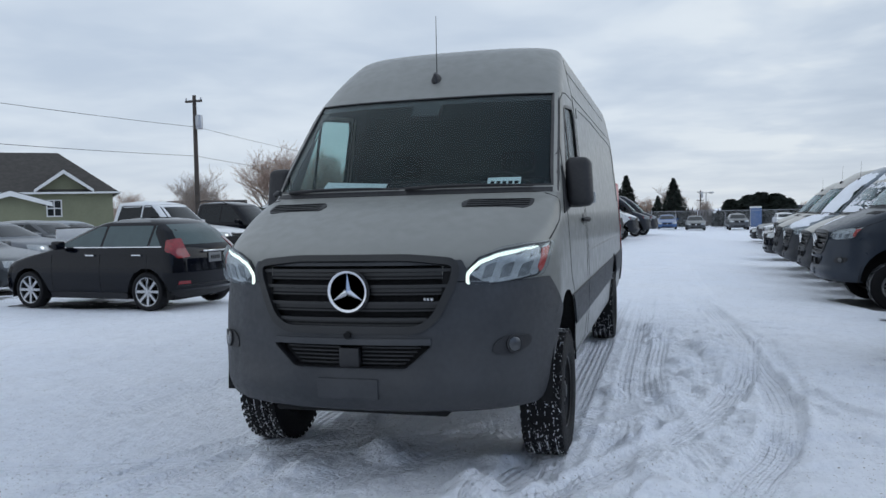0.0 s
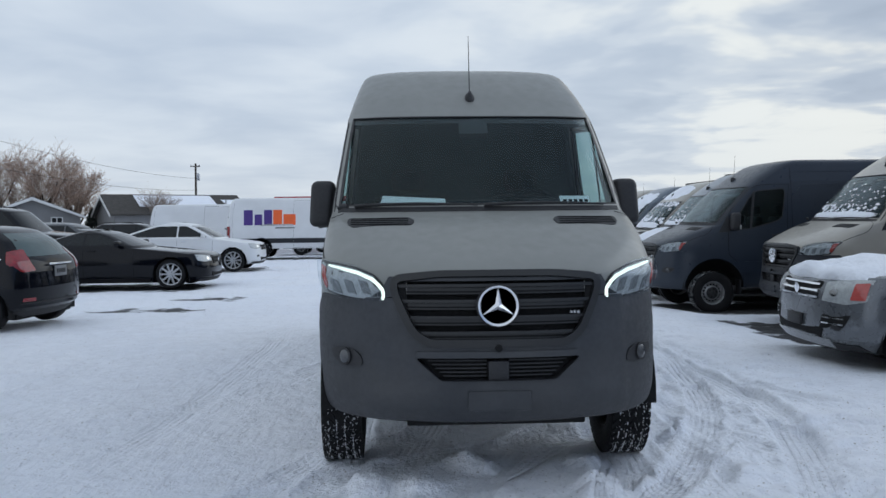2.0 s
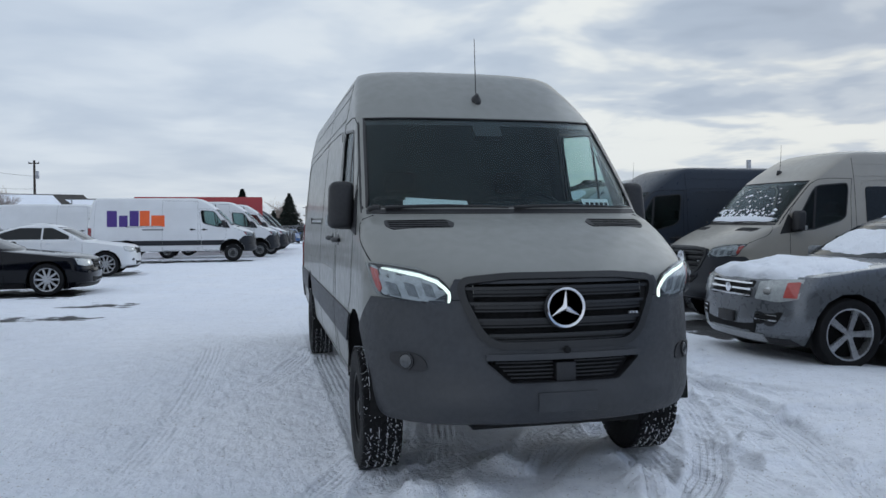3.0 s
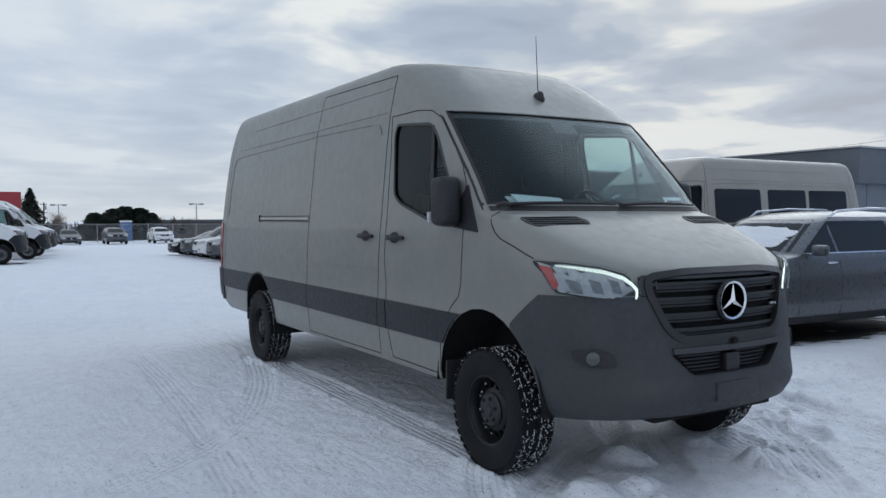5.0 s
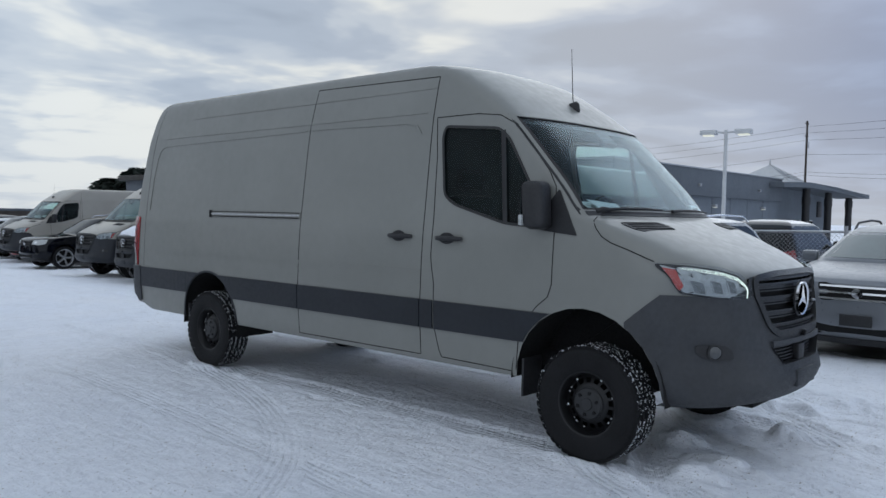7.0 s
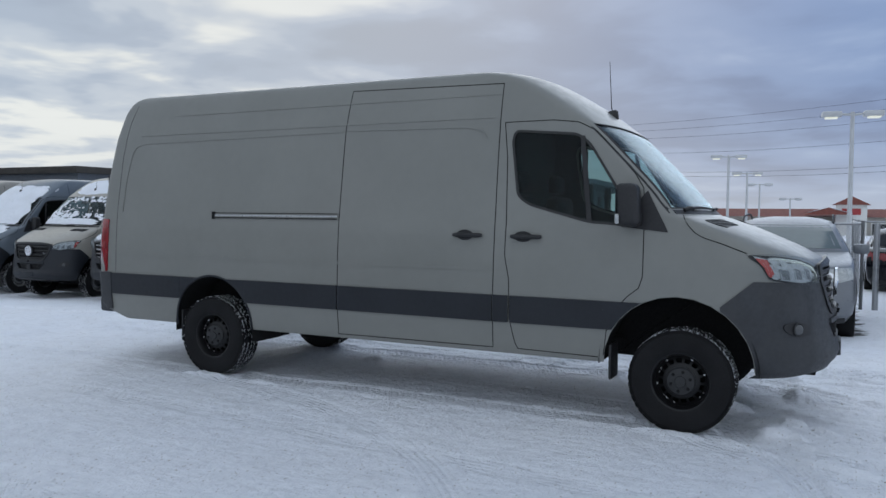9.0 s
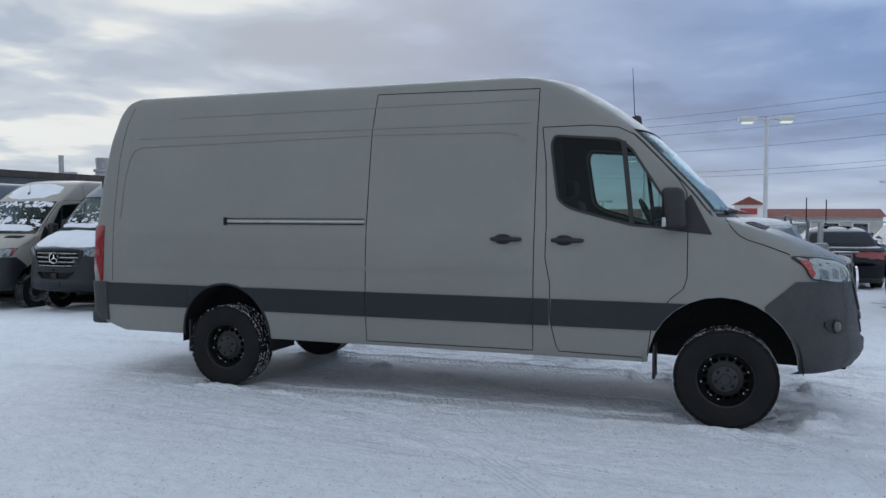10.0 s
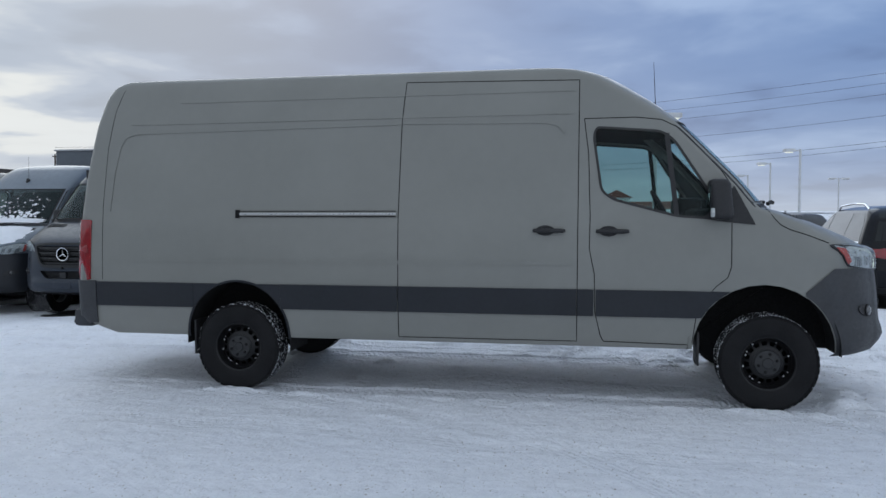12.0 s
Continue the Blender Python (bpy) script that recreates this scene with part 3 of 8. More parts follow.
# wheel tracks pressed into the snow: (points, half width, depth)
TRACKS = [
    ([(1.26, 9.0), (1.26, 2.6), (1.29, 1.5), (1.27, 0.5), (1.26, -0.3), (1.2, -1.6)], 0.11, 0.012),
    ([(1.48, 5.0), (1.42, 2.4), (1.50, 1.2), (1.72, 0.1), (1.88, -0.6), (2.1, -1.8)], 0.11, 0.010),
    ([(-0.86, 8.0), (-0.86, 0.4), (-0.9, -0.3), (-1.2, -1.2), (-2.0, -3.0)], 0.12, 0.014),
    ([(0.86, 8.0), (0.86, 0.4), (0.78, -0.4), (0.45, -1.4), (-0.3, -3.4)], 0.12, 0.016),
    ([(1.4, 1.3), (0.9, 0.5), (0.51, 0.15), (0.02, -0.5), (-0.4, -1.1), (-1.2, -2.4)], 0.11, 0.014),
    ([(-0.1, 2.0), (-0.30, 0.8), (-0.45, 0.1), (-0.58, -0.6), (-0.7, -1.8)], 0.11, 0.012),
]
TRACKS += [
    ([(1.1, 0.9), (0.6, 0.65), (0.28, 0.25), (-0.14, -0.7), (-0.3, -1.6)], 0.11, 0.012),
    ([(-0.6, 0.3), (-0.98, 0.0), (-1.35, -0.7), (-1.9, -2.0)], 0.11, 0.012),
    ([(0.6, 0.4), (-0.2, 0.0), (-0.7, -0.32), (-1.6, -0.8), (-3.2, -1.2)], 0.11, 0.012),
    ([(-2.2, 9.0), (-2.1, 4.0), (-2.4, 0.0), (-3.2, -3.0), (-4.4, -6.0)], 0.12, 0.007),
    ([(-3.9, 9.0), (-3.8, 4.0), (-4.1, 0.0), (-4.9, -3.0), (-6.1, -6.0)], 0.12, 0.007),
    ([(-0.3, 8.0), (-1.4, 3.0), (-3.0, 0.8), (-6.5, -0.8), (-10.0, -1.2)], 0.12, 0.008),
]
TRACKS += [
    ([(-1.0, 11.0), (-2.2, 6.0), (-4.0, 3.0), (-7.0, 1.4), (-11.0, 0.9)], 0.12, 0.008),
    ([(2.05, 9.0), (2.27, 5.1), (2.31, 3.2), (2.37, 2.2), (2.36, 1.45), (2.28, 0.76), (2.18, 0.26), (2.02, -0.22), (1.81, -0.79), (1.3, -2.0)], 0.12, 0.024),
    ([(2.36, 4.2), (2.19, 2.6), (2.02, 1.65), (1.83, 0.98), (1.59, 0.37), (1.35, -0.14), (1.13, -0.52), (0.92, -0.81), (0.3, -1.5)], 0.11, 0.024),
    ([(2.62, 1.62), (2.73, 1.1), (3.03, 0.87), (3.8, 0.75)], 0.07, 0.035),
    ([(2.52, 0.40), (2.62, 0.41), (2.85, 0.30), (3.8, 0.2)], 0.07, 0.035),
]
# kicked-up lumps of snow: (x, y, radius, height)
LUMPS = [(1.69, 2.95, 0.13, 0.06), (1.94, 3.87, 0.22, 0.08), (1.58, 1.85, 0.16, 0.07), (1.57, 1.33, 0.12, 0.05), (1.30, 0.29, 0.055, 0.05), (1.42, 0.36, 0.05, 0.045), (2.08, 1.17, 0.12, 0.04), (2.09, 0.91, 0.10, 0.05), (1.56, -0.19, 0.16, 0.05), (1.53, -0.55, 0.14, 0.05)]
LUMPS += [(2.03, 3.5, 0.14, 0.06), (1.75, 2.3, 0.10, 0.06), (1.85, 1.75, 0.08, 0.04), (-0.13, -0.18, 0.10, 0.06), (-0.69, -0.64, 0.13, 0.06), (0.57, -0.73, 0.13, 0.06), (0.61, -0.19, 0.10, 0.04), (-0.07, -0.27, 0.12, 0.05), (0.62, -0.74, 0.10, 0.04), (-0.45, -0.70, 0.12, 0.05), (-0.41, -0.52, 0.07, 0.03), (0.39, 3.35, 0.09, 0.05), (1.1, 0.45, 0.07, 0.03), (1.15, 1.6, 0.10, 0.05), (0.2, 2.6, 0.07, 0.03), (1.5, 4.3, 0.2, 0.07), (1.4, 5.2, 0.2, 0.06)]
LUMPS += [(sx * 0.90 + dx, y + dy, 0.13, 0.028) for sx in (-1, 1) for y in (0.0, 4.325) for dx, dy in ((0.02, -0.16), (-0.05, 0.17), (sx * 0.13, 0.02))]
BARE = [(6.9, 3.2, 1.7, 0.6, 0.85), (7.6, 9.3, 3.0, 0.9, 0.95), (7.6, 5.6, 3.0, 0.9, 0.9), (9.0, 15.5, 2.4, 5.0, 0.8), (9.4, 25.0, 2.4, 4.0, 0.8), (7.0, -0.2, 2.0, 0.8, 0.9), (-8.0, 6.9, 1.2, 0.3, 0.75), (-8.0, 14.6, 2.2, 0.9, 0.85), (-7.6, 21.6, 2.0, 0.8, 0.8), (-5.0, 9.2, 0.7, 0.25, 0.62), (-4.6, 11.6, 0.5, 0.3, 0.62), (-12.5, 10.0, 1.6, 4.6, 0.55), (9.6, 30.0, 2.4, 10.0, 0.6), (-5.0, 31.6, 3.0, 0.9, 0.7), (8.6, -3.9, 1.8, 0.8, 0.85)]


def spline(pts, step=0.04):
    out = []
    for i in range(len(pts) - 1):
        p0, p1, p2, p3 = (np.array(pts[min(max(k, 0), len(pts) - 1)], float) for k in (i - 1, i, i + 1, i + 2))
        n = max(2, int(np.linalg.norm(p2 - p1) / step))
        for k in range(n):
            t = k / n
            out.append(0.5 * ((2 * p1) + (p2 - p0) * t + (2 * p0 - 5 * p1 + 4 * p2 - p3) * t * t + (3 * p1 - p0 - 3 * p2 + p3) * t ** 3))
    return np.array(out)


def value_noise(x, y, s, seed):
    """Smooth lattice noise on arrays, 0 to 1."""
    rs = np.random.RandomState(seed)
    tab = rs.rand(256, 256)
    u, v = x / s + 1000.3, y / s + 1000.7
    i, j = np.floor(u).astype(int), np.floor(v).astype(int)
    a, b = u - i, v - j
    a, b = a * a * (3 - 2 * a), b * b * (3 - 2 * b)
    t = lambda p, q: tab[p % 256, q % 256]
    return (t(i, j) * (1 - a) + t(i + 1, j) * a) * (1 - b) + (t(i, j + 1) * (1 - a) + t(i + 1, j + 1) * a) * b


def build_ground():
    xs, ys = lines(-7.6, 5.6, 0.034, 900.0, (-1.5, 3.4)), lines(-5.6, 7.0, 0.034, 900.0, (-1.2, 3.2))
    X, Y = np.meshgrid(xs, ys, indexing="ij")
    X, Y = X.ravel(), Y.ravel()
    Z = ground_height(X, Y)
    near = np.clip(1.6 - np.hypot(X + 1, Y - 1) / 14.0, 0, 1)
    Z = Z + near * (0.030 * (value_noise(X, Y, 1.7, 1) - 0.5) + 0.014 * (value_noise(X, Y, 0.45, 2) - 0.5))
    # fresh deeper snow beyond the outer track, trodden and churned snow between it and the van
    edge = np.interp(Y, [-6, -0.42, 0.14, 0.92, 2.34, 3.87, 6.2, 14], [1.5, 2.11, 2.28, 2.40, 2.56, 2.60, 2.3, 2.2]) + 0.05 * (value_noise(X, Y, 0.25, 21) - 0.5)
    fresh = np.clip((X - edge) / 0.09, 0, 1)
    fresh = fresh * fresh * (3 - 2 * fresh)
    Z += near * 0.045 * fresh
    churn = np.clip((X - 0.95) / 0.3, 0, 1) * (1 - fresh) * np.clip((9 - Y) / 4, 0, 1)
    churn = np.maximum(churn, 0.75 * np.clip(1 - np.abs(X - 0.1) / 1.4, 0, 1) * np.clip((0.5 - Y) / 0.8, 0, 1))
    loose = churn * (0.07 * np.clip(value_noise(X, Y, 0.30, 4) - 0.55, 0, 1) + 0.05 * np.clip(value_noise(X, Y, 0.13, 5) - 0.55, 0, 1) + 0.007 * (value_noise(X, Y, 0.05, 9) - 0.5))
    Z += loose
    calm = np.clip(1 - churn * 2, 0, 1) * near * (1 - 0.8 * fresh)
    Z += calm * (0.010 * (value_noise(X + 0.5 * Y, Y * 0.3, 0.09, 11) - 0.5) + 0.010 * np.clip(value_noise(X * 0.5, Y, 0.2, 12) - 0.6, 0, 1))
    for cx, cy, cr, ch in LUMPS:
        m = (np.abs(X - cx) < cr * 2.6) & (np.abs(Y - cy) < cr * 2.6)
        dx, dy = X[m] - cx, Y[m] - cy
        e = np.hypot(dx, dy * 0.8) / cr * (0.75 + 0.7 * value_noise(X[m], Y[m], cr * 0.8, 31))
        Z[m] += ch * np.exp(-e ** 4) * (0.75 + 0.5 * value_noise(X[m], Y[m], cr * 0.35, 32))
    wear = np.zeros(len(X))
    fine = (X > -9.2) & (X < 6.7) & (Y > -7.5) & (Y < 9.2)
    idx = np.nonzero(fine)[0]
    fx, fy = X[idx], Y[idx]
    rolled = np.zeros(len(X))
    across, down, press = np.zeros(len(X)), np.zeros(len(X)), np.zeros(len(X))
    for pts, half, depth in TRACKS:
        line = spline(pts)
        seg = np.r_[0, np.cumsum(np.linalg.norm(np.diff(line, axis=0), axis=1))]
        cand = np.nonzero((fx > line[:, 0].min() - 0.4) & (fx < line[:, 0].max() + 0.4) & (fy > line[:, 1].min() - 0.4) & (fy < line[:, 1].max() + 0.4))[0]
        cx, cy = fx[cand], fy[cand]
        best, along, side = np.full(len(cx), 0.09), np.zeros(len(cx)), np.full(len(cx), 9.0)
        tang = np.gradient(line, axis=0)
        for k in range(0, len(line), 2):
            w = np.nonzero((np.abs(cx - line[k, 0]) < 0.3) & (np.abs(cy - line[k, 1]) < 0.3))[0]
            dx, dy = cx[w] - line[k, 0], cy[w] - line[k, 1]
            d = dx * dx + dy * dy
            q = d < best[w]
            w, dx, dy = w[q], dx[q], dy[q]
            tx, ty = tang[k] / (np.linalg.norm(tang[k]) + 1e-9)
            best[w] = d[q]
            side[w] = dx * ty - dy * tx
            along[w] = seg[k] + dx * tx + dy * ty
        m = side < 5
        s = np.abs(side[m])
        inside = np.clip((half - s) / 0.045 + 0.5, 0, 1)
        berm = np.exp(-((s - half - 0.035) / 0.035) ** 2) * value_noise(cx[m], cy[m], 0.12, 7) * 1.6
        broken = np.clip(value_noise(cx[m], cy[m], 0.8, 6) * 2 - 0.2, 0.25, 1)
        g = idx[cand[m]]
        Z[g] += depth * (-1.3 * inside * broken + berm * 0.8)
        if depth < 0.03:
            new_press = inside * broken * min(1.0, depth / 0.02)
            on = (s < half + 0.09) & ((new_press > 0.02) | (press[g] < 0.02))
            across[g[on]], down[g[on]], press[g[on]] = side[m][on] / half, along[m][on], new_press[on]
        wear[g] = np.maximum(wear[g], inside * 0.2 * broken)
        rolled[g] = np.maximum(rolled[g], np.clip((half + 0.05 - s) / 0.06, 0, 1) * (0.4 + 0.6 * broken) if depth < 0.03 else 0)
    Z -= 0.9 * loose * rolled
    # no print where two tracks cross each other
    dn, pr = down.reshape(len(xs), len(ys)), press.reshape(len(xs), len(ys))
    for ax in (0, 1):
        jump = np.abs(np.diff(dn, axis=ax)) > 0.12
        lo_, hi_ = (slice(None, -1), slice(None)), (slice(1, None), slice(None))
        if ax:
            lo_, hi_ = lo_[::-1], hi_[::-1]
        pr[lo_] = np.where(jump, 0, pr[lo_])
        pr[hi_] = np.where(jump, 0, pr[hi_])
    press = pr.ravel()
    # foot prints
    rs = np.random.RandomState(5)
    prints = [(2.40, -0.10, 0.5), (3.1, 1.73, 0.3), (2.93, 2.54, 0.6), (3.11, 2.11, 0.2), (2.75, 5.13, 0.1), (2.76, 4.56, 0.4), (2.69, 5.64, 0.0), (3.3, 2.9, 0.3), (3.5, 3.4, 0.7)]
    prints += [(rs.uniform(1.2, 2.2), rs.uniform(-1.0, 5.0), rs.uniform(0, 6)) for _ in range(14)]
    prints += [(rs.uniform(-6.5, -3.5), rs.uniform(8.5, 9.0), rs.uniform(0, 6)) for _ in range(6)]
    for px, py, a in prints:
        dx, dy = fx - px, fy - py
        u, v = dx * math.cos(a) + dy * math.sin(a), -dx * math.sin(a) + dy * math.cos(a)
        e = (u / 0.14) ** 2 + (v / 0.06) ** 2
        Z[idx] += -0.04 * np.exp(-e * e) + 0.010 * np.exp(-((e - 2.2) / 0.8) ** 2)
    # packed lane along the van, its darker tone also standing for weaker sun
    lane = np.clip(1.3 - np.abs(X + 3.2) / 3.0, 0, 1) * np.clip((14 - Y) / 6, 0, 1) * np.clip((Y + 12) / 4, 0, 1)
    # softly darker zone under and round the van
    under = np.clip(1.25 - np.hypot(np.clip(np.abs(X) - 0.9, 0, 9), np.clip(np.abs(Y - 2.2) - 3.0, 0, 9)) / 0.9, 0, 1)
    wear = np.clip(np.maximum(wear, np.maximum(0.42 * lane, 0.08 * under)), 0, 1)
    # bare asphalt under the parked vehicles
    bare = np.zeros(len(X))
    for cx, cy, hx, hy, k in BARE:
        d = np.hypot(np.clip(np.abs(X - cx) - hx, 0, 99), np.clip(np.abs(Y - cy) - hy, 0, 99))
        bare = np.maximum(bare, k * np.clip(1 - d / 0.7, 0, 1))
    Z -= 0.03 * np.clip(bare * 1.5, 0, 1)
    nx, ny = len(xs), len(ys)
    i, j = np.meshgrid(np.arange(nx - 1), np.arange(ny - 1), indexing="ij")
    q = (i * ny + j).ravel()
    faces = np.stack([q, q + ny, q + ny + 1, q + 1], 1).astype(np.int32)
    me = bpy.data.meshes.new("ground")
    me.vertices.add(len(X))
    me.vertices.foreach_set("co", np.stack([X, Y, Z], 1).astype(np.float32).ravel())
    me.loops.add(faces.size)
    me.loops.foreach_set("vertex_index", faces.ravel())
    me.polygons.add(len(faces))
    me.polygons.foreach_set("loop_start", np.arange(0, faces.size, 4, dtype=np.int32))
    me.update(calc_edges=True)
    at = me.attributes.new("wear", "FLOAT_COLOR", "POINT")
    at.data.foreach_set("color", np.stack([wear, bare, np.zeros_like(wear), np.ones_like(wear)], 1).astype(np.float32).ravel())
    at = me.attributes.new("track", "FLOAT_VECTOR", "POINT")
    at.data.foreach_set("vector", np.stack([across, down, press], 1).astype(np.float32).ravel())
    me.polygons.foreach_set("use_smooth", np.ones(len(faces), dtype=bool))
    me.materials.append(GROUND)
    return tagged(new("ground", me), "snow-covered car park with tyre tracks and footprints", "ground", kind="structure")


# ---- wheels ----
def tyre_bm(r, w, segs=56):
    bm = bmesh.new()
    h = w / 2
    prof = [(r * 0.53, -h * 0.80), (r * 0.62, -h * 0.97), (r * 0.80, -h * 1.02), (r * 0.92, -h * 0.97), (r * 0.965, -h * 0.86), (r * 0.972, -h * 0.5), (r * 0.972, h * 0.5), (r * 0.965, h * 0.86), (r * 0.92, h * 0.97), (r * 0.80, h * 1.02), (r * 0.62, h * 0.97), (r * 0.56, h * 0.88), (r * 0.53, h * 0.80)]
    lathe_bm(bm, prof, segs)
    for f in [f for f in bm.faces if len(f.verts) > 4]:
        bm.faces.remove(f)
    return bm


def tread_bm(r, w):
    """Staggered tread blocks round a tyre."""
    bm = bmesh.new()
    h = w / 2
    for row, (o, ww, ph) in enumerate(((-0.80, 0.29, 0.0), (-0.40, 0.24, 0.5), (0.0, 0.22, 0.15), (0.40, 0.24, 0.65), (0.80, 0.29, 0.3))):
        for k in range(44):
            a = 2 * math.pi * (k + ph) / 44
            da = 2 * math.pi / 44 * 0.31
            x0, x1 = h * (o - ww / 1.9), h * (o + ww / 1.9)
            sk = 0.05 * (1 if row % 2 else -1)
            rr = r if abs(o) < 0.7 else r * 0.992
            pts = []
            for rad in (r * 0.955, rr):
                for x, aa in ((x0, a - da - sk), (x1, a - da + sk), (x1, a + da + sk), (x0, a + da - sk)):
                    pts.append(bm.verts.new((x, rad * math.cos(aa), rad * math.sin(aa))))
            for q in ((4, 5, 6, 7), (0, 1, 5, 4), (1, 2, 6, 5), (2, 3, 7, 6), (3, 0, 4, 7)):
                bm.faces.new([pts[i] for i in q])
    return bm


def disc_bm(outer, inner, x_out, x_in, holes, span, segs=96, thick=0.008):
    """A dished disc with a ring of slots; x is the axis."""
    bm = bmesh.new()
    radii = [inner + (outer - inner) * t for t in (0, 0.25, 0.40, 0.72, 0.85, 1.0)]
    for side in (0, thick):
        rings = []
        for i, r in enumerate(radii):
            t = i / 5
            x = x_in + (x_out - x_in) * (0.5 - 0.5 * math.cos(math.pi * t)) - side
            rings.append([bm.verts.new((x, r * math.cos(2 * math.pi * k / segs), r * math.sin(2 * math.pi * k / segs))) for k in range(segs)])
        for i in range(5):
            for k in range(segs):
                if i == 2 and holes and (k * holes / segs) % 1 < span:
                    continue
                j = (k + 1) % segs
                bm.faces.new((rings[i][k], rings[i][j], rings[i + 1][j], rings[i + 1][k]))
    return bm


WHEELS = {}
CAP = mat("wheel_cap_plastic", (0.016, 0.0165, 0.018), 0.5, 0.0, 0.15, 8.0, grain=0.1)


def same_wheel(key, wheel):
    """Gives a wheel the pieces of an earlier one of its kind."""
    if key not in WHEELS:
        WHEELS[key] = wheel
        return False
    for o in WHEELS[key].children:
        c = new(o.name.split(".")[0], o.data)
        c.parent = wheel
        if o.name.startswith(("tread", "snow_crust")):
            tagged(c, kind="stuff")
    return True


def steel_wheel(parent, x, y, z, s, r=0.373, w=0.24, rim_mat=None, cap_mat=None):
    """A black steel wheel with a six-bolt cap. s: the side it faces."""
    wheel = new("wheel")
    wheel.parent = parent
    m = pose(x, y, z) @ (Matrix.Identity(4) if s > 0 else pose(0, 0, 0, 0, 0, 180))
    wheel.matrix_basis = m
    h = w / 2
    if same_wheel("van", wheel):
        return wheel
    part("tyre", tyre_bm(r, w), RUBBER, wheel, sharp=30)
    tagged(part("tread", tread_bm(r, w), RUBBER, wheel, smooth=False), kind="stuff")
    rim = bmesh.new()
    lathe_bm(rim, [(r * 0.535, h * 0.84), (r * 0.575, h * 0.90), (r * 0.555, h * 0.78), (r * 0.50, h * 0.50), (r * 0.485, -h * 0.7), (r * 0.54, -h * 0.85)], 40)
    for f in [f for f in rim.faces if len(f.verts) > 4]:
        rim.faces.remove(f)
    part("rim", rim, rim_mat or BLACK_STEEL, wheel)
    part("disc", disc_bm(r * 0.50, r * 0.25, h * 0.25, h * 0.55, 16, 0.62), rim_mat or BLACK_STEEL, wheel)
    # near-black disc: the shade behind the slots is put into its colour
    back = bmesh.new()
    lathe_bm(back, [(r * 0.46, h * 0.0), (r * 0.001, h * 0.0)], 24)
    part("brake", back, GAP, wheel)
    cap = bmesh.new()
    lathe_bm(cap, [(r * 0.275, h * 0.42), (r * 0.28, h * 0.62), (r * 0.25, h * 0.72), (r * 0.11, h * 0.78), (r * 0.10, h * 0.84), (0.001, h * 0.85)], 36)
    part("cap", cap, cap_mat or CAP, wheel)
    for k in range(6):
        a = 2 * math.pi * k / 6 + 0.3
        b = bmesh.new()
        lathe_bm(b, [(0.012, h * 0.64), (0.012, h * 0.80), (0.001, h * 0.815)], 6, centre=(0, r * 0.19 * math.cos(a), r * 0.19 * math.sin(a)))
        part("bolt", b, GAP, wheel)
    # snow packed into the grooves, dusted over the blocks and caught in the rim
    rs = random.Random(7)
    sn = bmesh.new()

    def crumb(a, o, rr, q, l, lift):
        mm = Matrix.Rotation(a - math.pi / 2, 4, "X") @ pose(o, 0, rr)
        vs = [[sn.verts.new(mm @ Vector((q * k * math.cos(t) * rs.uniform(0.7, 1.2), l * k * math.sin(t) * rs.uniform(0.7, 1.2), zz))) for t in (0.2, 1.5, 2.7, 4.0, 5.2)] for k, zz in ((1.0, -lift), (0.5, lift))]
        for i in range(5):
            sn.faces.new((vs[0][i], vs[0][(i + 1) % 5], vs[1][(i + 1) % 5], vs[1][i]))
        sn.faces.new(vs[1])

    for _ in range(1700):
        a = rs.uniform(0, 2 * math.pi)
        if noise.noise(Vector((math.cos(a) * 2.5, math.sin(a) * 2.5, 1.0))) < rs.uniform(-0.9, 0.15):
            continue
        if rs.random() < 0.72:
            crumb(a, (rs.choice((-0.6, -0.2, 0.2, 0.6)) if rs.random() < 0.4 else rs.uniform(-0.9, 0.9)) * h, r * 0.986, rs.uniform(0.0015, 0.0042), rs.uniform(0.003, 0.009), 0.003)
        else:
            crumb(a, rs.uniform(-0.96, 0.96) * h, r * 0.996, rs.uniform(0.0015, 0.004), rs.uniform(0.002, 0.005), 0.0025)
    for _ in range(12):
        a = 0.4 + rs.uniform(0, 2 * math.pi)
        crumb(a, h * rs.uniform(0.30, 0.46), r * rs.uniform(0.44, 0.47), rs.uniform(0.004, 0.009), rs.uniform(0.006, 0.014), 0.004)
    tagged(part("snow_crust", sn, SNOW, wheel), kind="stuff")
    return wheel


# ---- van ----
GRILLE = mat('grille_plastic', (0.009, 0.0095, 0.0105), 0.42, 0.0, 0.15, 5.0, grain=0.2, grain_scale=400, dirt=0.4, dirt_color=(0.025, 0.025, 0.026))
VZ = [0.47, 0.5, 0.55, 0.62, 0.7, 0.78, 0.86, 0.93, 1.0, 1.06, 1.12, 1.17, 1.21, 1.235, 1.26, 1.30, 1.34, 1.38, 1.42, 1.46, 1.50, 1.53, 1.56, 1.58, 1.61, 1.66, 1.72, 1.78, 1.85, 1.92, 2.0, 2.07, 2.14, 2.20, 2.25, 2.29, 2.34, 2.4, 2.46, 2.52, 2.57, 2.61, 2.645, 2.67, 2.69, 2.705, 2.717, 2.727, 2.736, 2.742]
